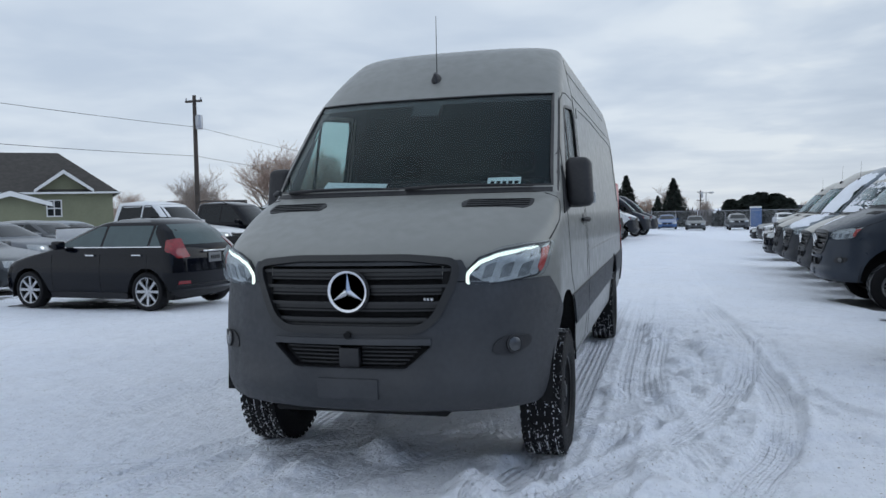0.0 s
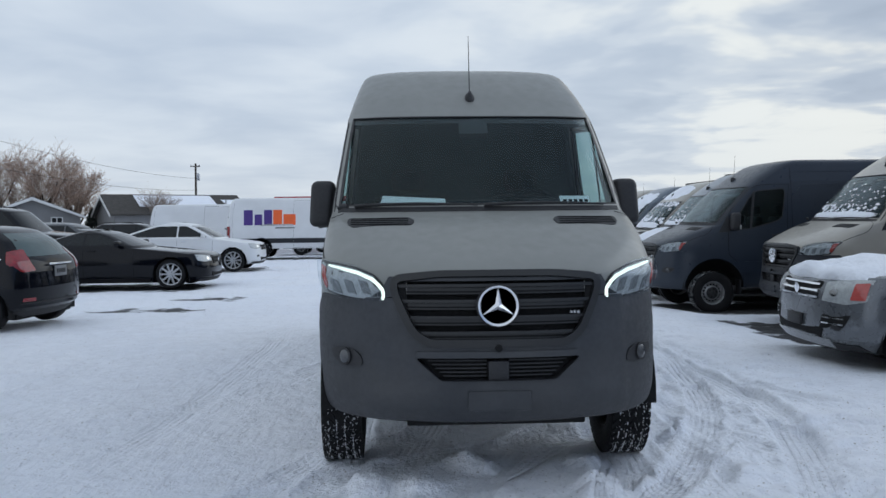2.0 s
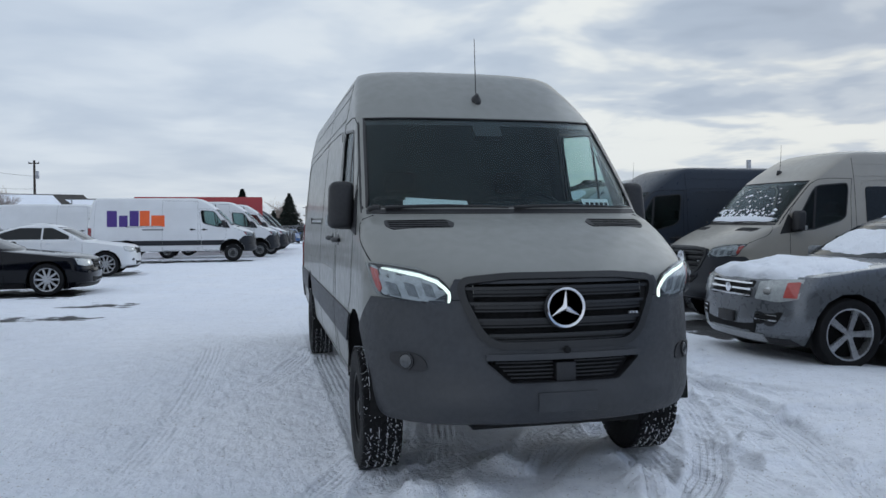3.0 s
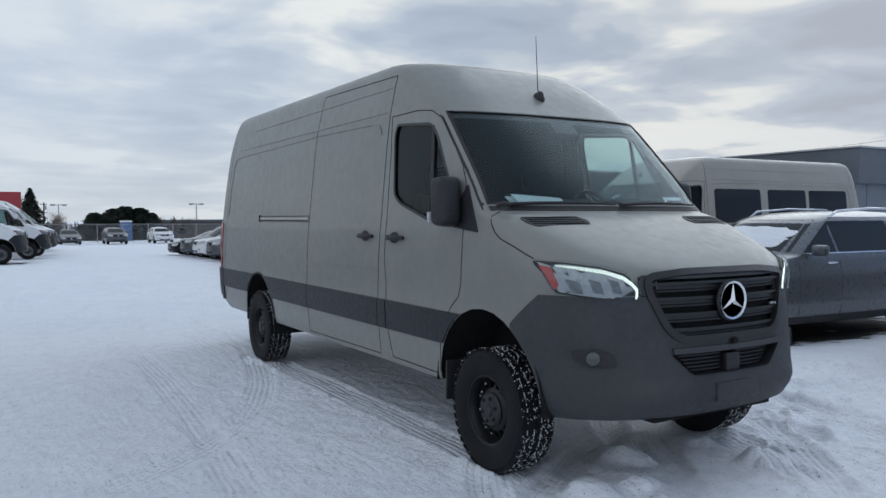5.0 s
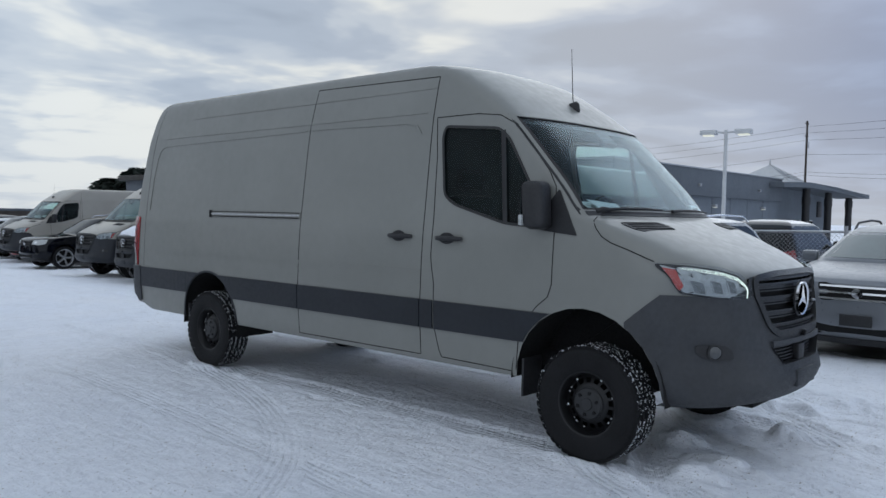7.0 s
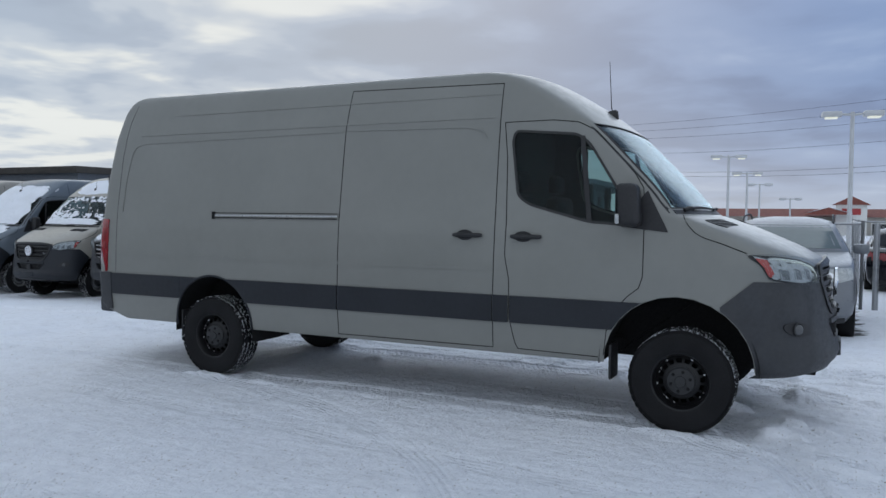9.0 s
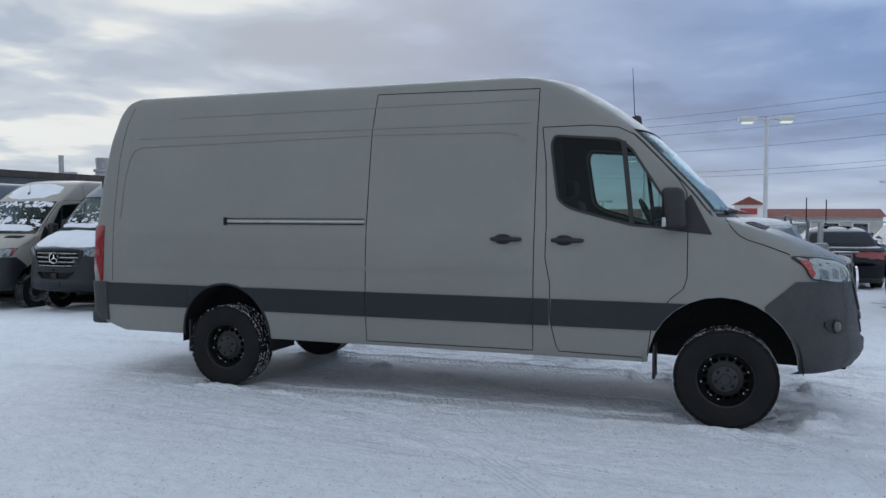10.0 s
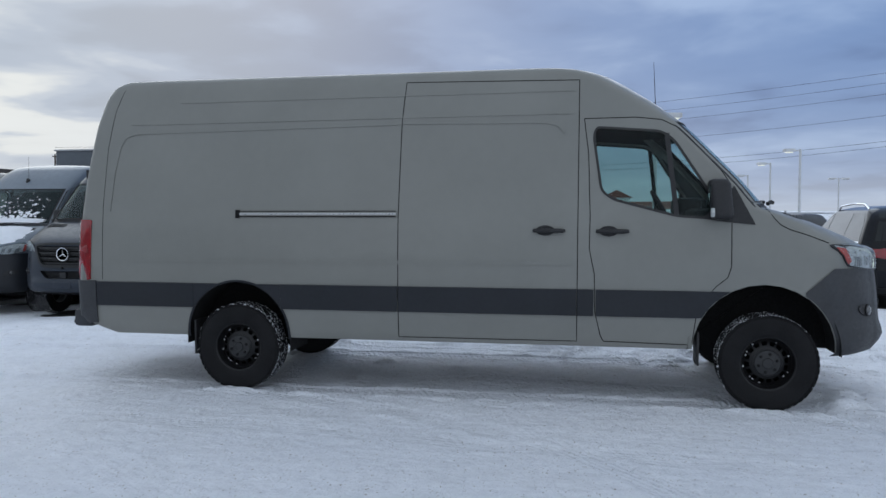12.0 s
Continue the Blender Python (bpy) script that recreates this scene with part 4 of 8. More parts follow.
VAN = Shape(
    front=[(0.47, -0.93), (0.55, -0.965), (0.7, -0.965), (0.9, -0.95), (1.06, -0.935), (1.17, -0.915), (1.21, -0.90), (1.235, -0.88), (1.26, -0.845), (1.32, -0.74), (1.45, -0.435), (1.53, -0.21), (1.56, -0.10), (1.58, -0.065), (1.61, -0.04), (1.8, 0.12), (2.14, 0.45), (2.25, 0.565), (2.29, 0.62), (2.42, 0.785), (2.55, 0.98), (2.65, 1.15), (2.70, 1.29), (2.742, 1.58)],
    rear=[(0.47, 5.60), (0.56, 5.86), (0.6, 5.92), (0.95, 5.93), (1.45, 5.92), (1.85, 5.88), (2.3, 5.80), (2.55, 5.73), (2.66, 5.66), (2.72, 5.55), (2.742, 5.35)],
    width=[(0.47, 0.955), (0.5, 0.965), (0.72, 0.985), (0.93, 0.992), (1.2, 0.985), (1.42, 0.972), (1.55, 0.958), (1.8, 0.935), (2.1, 0.905), (2.3, 0.880), (2.5, 0.840), (2.6, 0.815), (2.645, 0.800), (2.68, 0.782), (2.70, 0.764), (2.717, 0.73), (2.727, 0.68), (2.736, 0.57), (2.742, 0.35)],
    df=[(0.47, 0.70), (1.1, 0.74), (1.25, 0.62), (1.42, 0.40), (1.55, 0.26), (1.7, 0.24), (2.25, 0.24), (2.5, 0.30), (2.742, 0.35)],
    nf=[(0.47, 2.5), (1.1, 2.4), (1.25, 2.6), (1.5, 2.8), (1.6, 2.6), (2.742, 2.8)],
    dr=[(0.47, 0.14), (2.742, 0.16)],
    levels=VZ,
)
FRONT_ARCH, REAR_ARCH = circle(0.035, 0.46, 0.525), circle(4.325, 0.49, 0.455)
DOOR_GLASS = rounded([(0.30, 1.478), (0.69, 1.505), (1.16, 1.632), (1.262, 1.70), (1.325, 2.14), (1.30, 2.215), (0.80, 2.175), (0.70, 2.10)], 0.05)
SIDES = ((-1, "right"), (1, "left"))


def van_bumper(root, s_mat):
    """The unpainted front bumper with its grille and openings."""
    fn, out = VAN.at_nose(), (0, -1, 0.1)
    # the bumper's skin, by height and by share of the way to its edge
    def edge(z):
        if z < 0.93:
            dz = z - 0.46
            return 0.035 - math.sqrt(max(0.0, 0.528 ** 2 - dz * dz))
        if z < 1.115:
            return ip([(0.93, -0.256), (1.115, -0.47)], z)
        return -9

    def limit(z):
        if z >= 1.115:
            return ip([(1.115, 0.66), (1.13, 0.615), (1.215, 0.565)], z)
        e = edge(z)
        return min(VAN.side(e, z), 0.9995 * VAN.w(z)) if e > ip(VAN.front, z) else 0.5

    zs = [0.44, 0.47, 0.5, 0.54, 0.58, 0.63, 0.67, 0.69, 0.73, 0.77, 0.80, 0.83, 0.87, 0.90, 0.93, 0.98, 1.03, 1.07, 1.11, 1.115, 1.15, 1.18, 1.215]
    top, low = [], []
    n = 61
    for z in zs:
        lim = limit(max(z, 0.47))
        for k in range(n):
            t = -1 + 2 * k / (n - 1)
            x = lim * math.copysign(abs(t) ** 0.75, t)
            zc = max(z, 0.47)
            f = abs(x) / VAN.w(zc)
            if f > 0.93:
                # past the corner: walk along the side
                e = edge(zc)
                p0 = VAN.nose(0.93 * VAN.w(zc), zc)
                u = (f - 0.93) / max(1e-6, lim / VAN.w(zc) - 0.93)
                y = p0 + (e - p0) * min(1, u)
                p = Vector((math.copysign(VAN.side(y, zc), x), y, zc))
                nn = Vector((math.copysign(1, x), -0.25, 0)).normalized()
            else:
                p, nn = normal_at(fn, (x, zc), Vector(out))
            # the lower lip stands proud and the chin rolls under
            lip = (0.018 if abs(x) < 0.7 else 0.010) + 0.032 * math.exp(-((z - 0.59) / 0.065) ** 2) * (1 if abs(x) < 0.55 else max(0.15, 1 - (abs(x) - 0.55) * 4))
            q = p + nn * lip
            if z < 0.47:
                q = p + nn * 0.0 + Vector((0, 0.05, -0.03))
            top.append(q)
            low.append(p - nn * 0.03)
    m = len(top)
    bm = bmesh.new()
    vv = [bm.verts.new(p) for p in top + low]
    for i in range(len(zs) - 1):
        for k in range(n - 1):
            q = [i * n + k, i * n + k + 1, (i + 1) * n + k + 1, (i + 1) * n + k]
            bm.faces.new([vv[j] for j in q])
    gr = rounded([(-0.545, 1.205), (-0.52, 1.10), (-0.44, 0.93), (-0.36, 0.875), (0.36, 0.875), (0.44, 0.93), (0.52, 1.10), (0.545, 1.205), (0.30, 1.222), (-0.30, 1.222)], 0.05)
    mouth = rounded([(-0.30, 0.685), (0.30, 0.685), (0.425, 0.795), (0.40, 0.808), (-0.40, 0.808), (-0.425, 0.795)], 0.02, 3)
    clip_hole(bm, inward(rounded([(-0.545, 1.205), (-0.52, 1.10), (-0.44, 0.93), (-0.36, 0.875), (0.36, 0.875), (0.44, 0.93), (0.52, 1.10), (0.545, 1.205)], 0.05), 0.006), 1, 0)
    clip_hole(bm, mouth, 1, 0)
    bmesh.ops.delete(bm, geom=[v for v in bm.verts if not v.link_faces], context="VERTS")
    part("bumper", bm, s_mat, root, "unpainted dark grey plastic bumper, scuffed and dusty")
    # grille surround, bars and badge
    wall = bmesh.new()
    ring = [[wall.verts.new(q + nn * o) for q, nn in (normal_at(fn, a, Vector(out)) for a in spread(mouth + mouth[:1], 0.04)[:-1])] for o in (0.030, -0.035)]
    for i in range(len(ring[0])):
        j = (i + 1) % len(ring[0])
        wall.faces.new((ring[0][i], ring[0][j], ring[1][j], ring[1][i]))
    part("intake_wall", wall, BLACK_PLASTIC, root)
    panel("grille_back", inward(gr, -0.03), fn, out, GAP, root, offset=-0.035, thick=0.01, rings=4)
    bm = bmesh.new()
    ribbon_bm(bm, spread(gr + gr[:1], 0.05)[:-1], fn, out, 0.040, 0.030, True)
    part("grille_frame", bm, GRILLE, root)
    for z0, z1, w0, w1 in ((1.130, 1.178, 0.53, 0.54), (1.050, 1.098, 0.50, 0.52), (0.968, 1.014, 0.465, 0.48), (0.896, 0.934, 0.40, 0.42)):
        poly = [(-w0, z0), (w0, z0), (w1, z1), (-w1, z1)]
        xs = list(np.linspace(-w0, w0, 17))
        bar = sheet("grille_bar", xs, [z0, z0 + (z1 - z0) * 0.5, z1], fn, out, GRILLE, root, offset=0.0, thick=0.03)
        ribbon("bar_edge", [(x, z1 - 0.006) for x in xs], fn, out, GRILLE, bar, 0.016, 0.014)
        ribbon("bar_edge", [(x, z0 + 0.012) for x in xs], fn, out, GAP, bar, 0.008, 0.003)
    cy = VAN.nose(0, 1.07) - 0.042
    ring = bmesh.new()
    lathe_bm(ring, [(0.094, 0.0), (0.106, -0.006), (0.106, 0.014), (0.094, 0.014), (0.094, 0.0)], 48, "y", (0, cy, 1.072))
    badge = part("badge", ring, CHROME, root, "round chrome badge")
    dsc = bmesh.new()
    lathe_bm(dsc, [(0.114, 0.02), (0.114, 0.012), (0.001, 0.006)], 40, "y", (0, cy, 1.072))
    part("badge_disc", dsc, BLACK_PLASTIC, root)
    st = bmesh.new()
    for k in range(3):
        a = math.pi / 2 + k * 2 * math.pi / 3
        d, p = Vector((math.cos(a), 0, math.sin(a))), Vector((-math.sin(a), 0, math.cos(a)))
        c = Vector((0, cy, 1.072))
        q = [c + d * 0.096, c + p * 0.018, c - d * 0.018, c - p * 0.019, c + Vector((0, -0.016, 0))]
        vs = [st.verts.new(v) for v in q]
        for f in ((0, 1, 4), (1, 2, 4), (2, 3, 4), (3, 0, 4)):
            st.faces.new([vs[i] for i in f])
    part("badge_spokes", st, CHROME, root, smooth=False)
    bdg = bmesh.new()
    for x0, x1 in ((0.388, 0.400), (0.405, 0.417), (0.424, 0.438)):
        box_bm(bdg, x0, x1, VAN.nose(0.415, 1.03) - 0.026, VAN.nose(0.415, 1.03) - 0.004, 1.022, 1.036, 0.003)
    part("side_badge", bdg, ALLOY, root)
    # near-black sheets that stand for the shade in the grille's ends
    for s, side in SIDES:
        panel("grille_end", [(s * x, z) for x, z in ((0.46, 0.93), (0.575, 1.07), (0.575, 1.21), (0.48, 1.21))], fn, out, GAP, root, offset=0.005, thick=0.01, rings=2)
    # lower air intake
    panel("intake_back", rounded([(-0.40, 0.65), (0.40, 0.65), (0.48, 0.83), (-0.48, 0.83)], 0.03), fn, out, GAP, root, offset=-0.034, thick=0.01)
    for z in (0.70, 0.72, 0.74, 0.76, 0.78):
        for x0, x1 in ((-0.29 - (z - 0.7), -0.06), (0.06, 0.29 + (z - 0.7))):
            sheet("intake_slat", list(np.linspace(x0, x1, 7)), [z, z + 0.004, z + 0.008], fn, out, BLACK_PLASTIC, root, offset=-0.015, thick=0.02)
    box("sensor_cover", -0.055, 0.055, VAN.nose(0, 0.72) - 0.02, VAN.nose(0, 0.72) + 0.03, 0.68, 0.785, BLACK_PLASTIC, root, 0.008)
    sheet("intake_lip", list(np.linspace(-0.42, 0.42, 19)), [0.800, 0.815, 0.832], fn, out, s_mat, root, offset=0.034, thick=0.04)
    tube("camera_eye", [(0, VAN.nose(0, 0.88) - 0.03, 0.855), (0, VAN.nose(0, 0.88) - 0.05, 0.85)], 0.018, GAP, root, 12)
    box("plate_mount", -0.165, 0.165, VAN.nose(0, 0.6) - 0.054, VAN.nose(0, 0.6) - 0.02, 0.53, 0.635, s_mat, root, 0.008)
    for s, side in SIDES:
        ribbon("bumper_crease", [(s * x, z) for x, z in spread([(0.33, 0.64), (0.37, 0.60), (0.37, 0.53)], 0.03)], fn, out, s_mat, root, 0.010, 0.030)
        # fog lamps on flat bezels, black to stand for the shaded hollow
        hol = [(s * x, z) for x, z in rounded([(0.70, 0.745), (0.80, 0.735), (0.87, 0.77), (0.875, 0.825), (0.76, 0.83), (0.715, 0.80)], 0.03)]
        panel("fog_lamp_bezel", hol, fn, (s * 0.6, -1, 0), BLACK_PLASTIC, root, offset=0.020, thick=0.02)
        c = Vector((s * 0.80, VAN.nose(0.80, 0.78), 0.785))
        nn = normal_at(fn, (c.x, c.z), Vector(out))[1]
        m = Matrix.Translation(c + nn * 0.020) @ nn.to_track_quat("Z", "Y").to_matrix().to_4x4()
        b = bmesh.new()
        lathe_bm(b, [(0.046, -0.01), (0.048, 0.008), (0.040, 0.008), (0.036, 0.002)], 28, "z")
        bmesh.ops.transform(b, matrix=m, verts=b.verts)
        part("fog_lamp_ring", b, BLACK_PLASTIC, root)
        b = bmesh.new()
        lathe_bm(b, [(0.040, 0.0), (0.036, 0.008), (0.02, 0.012), (0.001, 0.013)], 28, "z")
        bmesh.ops.transform(b, matrix=m, verts=b.verts)
        part("fog_lamp", b, FOG_GLASS, root, "round clear fog lamp")
    # skid plate, near-black so that the shade under the bumper is in its colour
    bm = bmesh.new()
    box_bm(bm, -0.48, 0.48, -0.86, -0.55, 0.42, 0.455, 0.01)
    part("skid_plate", bm, GAP, root)


def van_headlamp(root, s, on):
    fn, out = VAN.at_side(s), Vector((s, -0.9, 0.2))
    # outline by nose places: share of the way round the corner
    def fq(a):
        return Vector((s * a[0], VAN.nose(a[0], a[1]), a[1]))
    pts = rounded([(0.583, 1.085), (0.575, 1.15), (0.64, 1.225), (0.74, 1.258), (0.86, 1.28), (0.955, 1.293), (0.957, 1.272), (0.945, 1.22), (0.930, 1.17), (0.905, 1.125), (0.80, 1.105), (0.68, 1.083)], 0.014)
    lamp = panel("headlamp", pts, fq, out, BLACK_PLASTIC, root, offset=0.012, thick=0.05, rings=4, label="clear angular headlamp with light strip" + (" switched on" if on else ""))
    inner = inward(pts, 0.010)
    panel("reflector", inner, fq, out, LAMP_CLEAR, lamp, offset=0.013, thick=0.01, rings=4)
    # three slanted reflector bowls, each a dark hollow with a bright lower edge
    for x0, x1 in ((0.655, 0.715), (0.735, 0.795), (0.815, 0.875)):
        bowl = rounded([(x0, 1.118), (x1 - 0.012, 1.128), (x1 + 0.016, 1.205), (x0 + 0.024, 1.19)], 0.012)
        unit = panel("lens_unit", bowl, fq, out, LAMP_DARK, lamp, offset=0.016, thick=0.006, rings=2)
        ribbon("bowl_edge", spread([(x0 + 0.002, 1.122), (x1 - 0.012, 1.132), (x1 + 0.012, 1.195)], 0.02), fq, out, LAMP_CLEAR, unit, 0.006, 0.018)
    # the light strip, up the inner edge and along the top: small plates that face forward, with dull sides between them
    path = spread([(0.600, 1.098), (0.598, 1.125), (0.600, 1.148), (0.625, 1.178), (0.66, 1.208), (0.74, 1.240), (0.85, 1.262), (0.915, 1.272)], 0.0045)
    glow, dull = bmesh.new(), bmesh.new()
    n = len(path)
    edge = []
    for i, a in enumerate(path):
        b, c = path[max(i - 1, 0)], path[min(i + 1, n - 1)]
        d = Vector((c[0] - b[0], c[1] - b[1])).normalized()
        hw = 0.0095 * (0.55 + 0.45 * min(1.0, 3.0 * (1 - i / n)))
        edge.append(((a[0] + d.y * hw, a[1] - d.x * hw), (a[0] - d.y * hw, a[1] + d.x * hw)))
    for (lo0, hi0), (lo1, hi1) in zip(edge, edge[1:]):
        corners = [lo0, lo1, hi1, hi0]
        y = min(VAN.nose(a[0], a[1]) for a in corners) - 0.018
        glow.faces.new([glow.verts.new((s * a[0], y, a[1])) for a in corners])
        for a, b in ((lo1, hi1), (lo0, hi0)):
            ya = max(VAN.nose(a[0], a[1]), VAN.nose(b[0], b[1]))
            dull.faces.new([dull.verts.new(v) for v in ((s * a[0], y, a[1]), (s * b[0], y, b[1]), (s * b[0], ya, b[1]), (s * a[0], ya, a[1]))])
    strip = part("light_strip", glow, DRL if on else LAMP_CLEAR, lamp, "glowing white light strip" if on else "", smooth=False)
    part("strip_side", dull, LAMP_CLEAR, strip, smooth=False)
    panel("side_marker", rounded([(0.920, 1.258), (0.948, 1.270), (0.940, 1.215), (0.924, 1.165), (0.910, 1.145), (0.904, 1.17)], 0.006), fq, out, AMBER, lamp, offset=0.018, thick=0.006, rings=2, label="red-orange side reflector")
    panel("lens", inward(pts, 0.004), fq, out, LAMP_GLASS, lamp, offset=0.040, thick=0.004, rings=4)


def van_mirror(root, s):
    arm = bmesh.new()
    box_bm(arm, 0.90, 1.06, 0.33, 0.43, 1.475, 1.54, 0.015)
    head = bmesh.new()
    vs = box_bm(head, 0.965, 1.125, 0.28, 0.44, 1.48, 1.79, 0.0)
    es = [e for e in head.edges]
    bmesh.ops.bevel(head, geom=es, offset=0.045, segments=4, affect="EDGES", profile=0.5)
    for v in head.verts:
        # leaning, fuller towards the front
        v.co.x += (v.co.z - 1.5) * -0.05
        v.co.y += (v.co.z - 1.5) * 0.10
    for b in (arm, head):
        if s < 0:
            bmesh.ops.scale(b, vec=(-1, 1, 1), verts=b.verts)
    mir = part("side_mirror", head, BLACK_PLASTIC, root, "black plastic door mirror")
    part("mirror_arm", arm, BLACK_PLASTIC, mir)
    g = bmesh.new()
    box_bm(g, *sorted((s * 0.99, s * 1.105)), 0.436, 0.446, 1.545, 1.745, 0.004)
    bmesh.ops.translate(g, vec=(0, 0.012, 0), verts=g.verts)
    part("mirror_glass", g, DARK_GLASS, mir)
    g = bmesh.new()
    box_bm(g, *sorted((s * 1.085, s * 1.132)), 0.425, 0.455, 1.50, 1.57, 0.008)
    part("turn_signal", g, LAMP_CLEAR, mir)


def build_van(paint, label, on=False, cladding=None, group="", m=None, name="van", chrome=False, rim=None):
    cl, strip_mat = cladding or PLASTIC, cladding or STRIP
    root = thing(name, label, "van", group, m)
    bm, nfr = VAN.skin()
    bm.faces.ensure_lookup_table()
    # windscreen opening
    gone = []
    for f in bm.faces:
        c = f.calc_center_median()
        if 1.60 < c.z < 2.255 and abs(c.x) < 0.962 * VAN.w(c.z) and c.y < ip(VAN.front, c.z) + 0.3 and len(f.verts) == 4:
            gone.append(f)
        if 0.86 < c.z < 1.21 and abs(c.x) < 0.5 and c.y < -0.4:
            gone.append(f)
        if 0.63 < c.z < 0.83 and abs(c.x) < 0.5 and c.y < -0.4:
            gone.append(f)
    bmesh.ops.delete(bm, geom=list(set(gone)), context="FACES")
    for s, side in SIDES:
        clip_hole(bm, DOOR_GLASS, s)
        clip_hole(bm, FRONT_ARCH, s)
        clip_hole(bm, REAR_ARCH, s)
    part("body", bm, paint, root, sharp=28)
    # cabin lining with the same openings
    zin = [1.03, 1.2, 1.45, 1.55, 1.6, 1.61, 1.7, 1.8, 1.9, 2.0, 2.1, 2.2, 2.25, 2.3, 2.45]
    lin = Shape([(1.03, 0.0), (1.5, 0.0), (1.58, 0.02)] + [(z, y) for z, y in VAN.front if z > 1.58], [(0.0, 1.62), (3.0, 1.62)], VAN.width, [(0.4, 0.2), (3, 0.24)], VAN.nf, [(0, 0.02), (3, 0.02)], levels=zin)
    bm, _ = lin.skin(0.045, 12)
    gone = [f for f in bm.faces if 1.60 < f.calc_center_median().z < 2.255 and abs(f.calc_center_median().x) < 0.95 * VAN.w(f.calc_center_median().z) and f.calc_center_median().y < ip(VAN.front, f.calc_center_median().z) + 0.3]
    bmesh.ops.delete(bm, geom=gone, context="FACES")
    for s, side in SIDES:
        clip_hole(bm, inward(DOOR_GLASS, -0.022), s)
    part("cabin_lining", bm, LINING, root)
    van_bumper(root, cl)
    # windscreen
    def ws(a):
        z, f = a
        x = f * VAN.w(z)
        return Vector((x, VAN.nose(x, z), z))
    fs = [i / 12 * 0.964 for i in range(-12, 13)]
    zs = list(np.linspace(1.597, 2.262, 12))
    g = sheet("windshield", zs, fs, ws, (0, -1, 0.8), WINDSHIELD, root, offset=-0.004, thick=0.005, label="large raked windscreen, slightly dusty")
    g.visible_shadow = False
    rim_path = [(1.597, f) for f in fs] + [(z, 0.964) for z in zs[1:]] + [(2.262, f) for f in reversed(fs[:-1])] + [(z, -0.964) for z in reversed(zs[1:-1])]
    bm = bmesh.new()
    ribbon_bm(bm, [(z, f) for z, f in rim_path], ws, (0, -1, 0.8), 0.066, -0.001, True)
    part("windshield_seal", bm, BLACK_PLASTIC, root)
    sheet("sun_band", [2.20, 2.225, 2.258], fs, ws, (0, -1, 0.8), BLACK_PLASTIC, root, offset=-0.010, thick=0.003)
    sheet("sensor_panel", [2.12, 2.16, 2.21], [-0.11, 0, 0.11], ws, (0, -1, 0.8), BLACK_PLASTIC, root, offset=-0.010, thick=0.04)
    # cowl and wipers
    sheet("cowl", [1.572, 1.585, 1.60], [i / 10 * 0.95 for i in range(-10, 11)], ws, (0, -1, 0.8), BLACK_PLASTIC, root, offset=0.004, thick=0.02)
    for x0, x1 in ((-0.80, -0.02), (0.02, 0.80)):
        b = bmesh.new()
        path = [(1.60, x0 + (x1 - x0) * t) for t in (0, 0.25, 0.5, 0.75, 1.0)]
        pts = []
        for i, (z, x) in enumerate(path):
            zz2 = 1.612 + 0.012 * math.sin(math.pi * i / 4)
            pts.append(Vector((x, VAN.nose(x, zz2) - 0.025, zz2)))
        tube_bm(b, pts, [0.012, 0.010, 0.008, 0.007, 0.006], 8)
        part("wiper", b, BLACK_PLASTIC, root)
    b = bmesh.new()
    tube_bm(b, [(-0.90, 0.01, 1.60), (-0.87, -0.02, 1.615), (-0.84, -0.04, 1.61)], 0.016)
    part("wiper_pivot", b, BLACK_PLASTIC, root)
    # bonnet: edge lines and air vents
    for s, side in SIDES:
        fs_ = VAN.at_side(s)
        ribbon("bonnet_gap", spread([(0.02, 1.565), (-0.03, 1.49), (-0.075, 1.44), (-0.14, 1.405), (-0.25, 1.37), (-0.36, 1.328), (-0.42, 1.305)], 0.03), fs_, (s, -0.2, 0.5), GAP, root, 0.006, 0.002)
        fv = VAN.at_nose()
        vent = [(s * x, z) for x, z in rounded([(0.44, 1.49), (0.80, 1.478), (0.835, 1.50), (0.83, 1.53), (0.46, 1.535), (0.42, 1.515)], 0.015)]
        v = panel("bonnet_vent", vent, fv, (0, -0.5, 1), BLACK_PLASTIC, root, offset=0.004, thick=0.012, rings=2, label="black slatted air vent")
        for k in range(4):
            z = 1.493 + k * 0.011
            ribbon("vent_slat", [(s * x, z) for x in np.linspace(0.46, 0.81, 6)], fv, (0, -0.5, 1), GAP, v, 0.006, 0.007)
        van_headlamp(root, s, on)
        van_mirror(root, s)
        out = (s, 0, 0)
        # door glass with its frame, divider and mirror base
        g = panel("door_window", DOOR_GLASS, fs_, out, GLASS, root, offset=-0.012, thick=0.005, rings=3, label="tinted cab door window")
        g.visible_shadow = False
        ribbon("window_seal", inward(DOOR_GLASS, 0.004), fs_, out, GRILLE, root, 0.020, 0.003, True)
        ribbon("window_divider", spread([(0.685, 1.512), (0.762, 2.155)], 0.1), fs_, out, BLACK_PLASTIC, root, 0.038, 0.002)
        panel("mirror_base", rounded([(0.105, 1.44), (0.32, 1.462), (0.50, 1.487), (0.36, 1.62), (0.262, 1.74), (0.225, 1.67)], 0.012), fs_, out, BLACK_PLASTIC, root, offset=0.007, thick=0.02, label="black mirror mounting triangle")
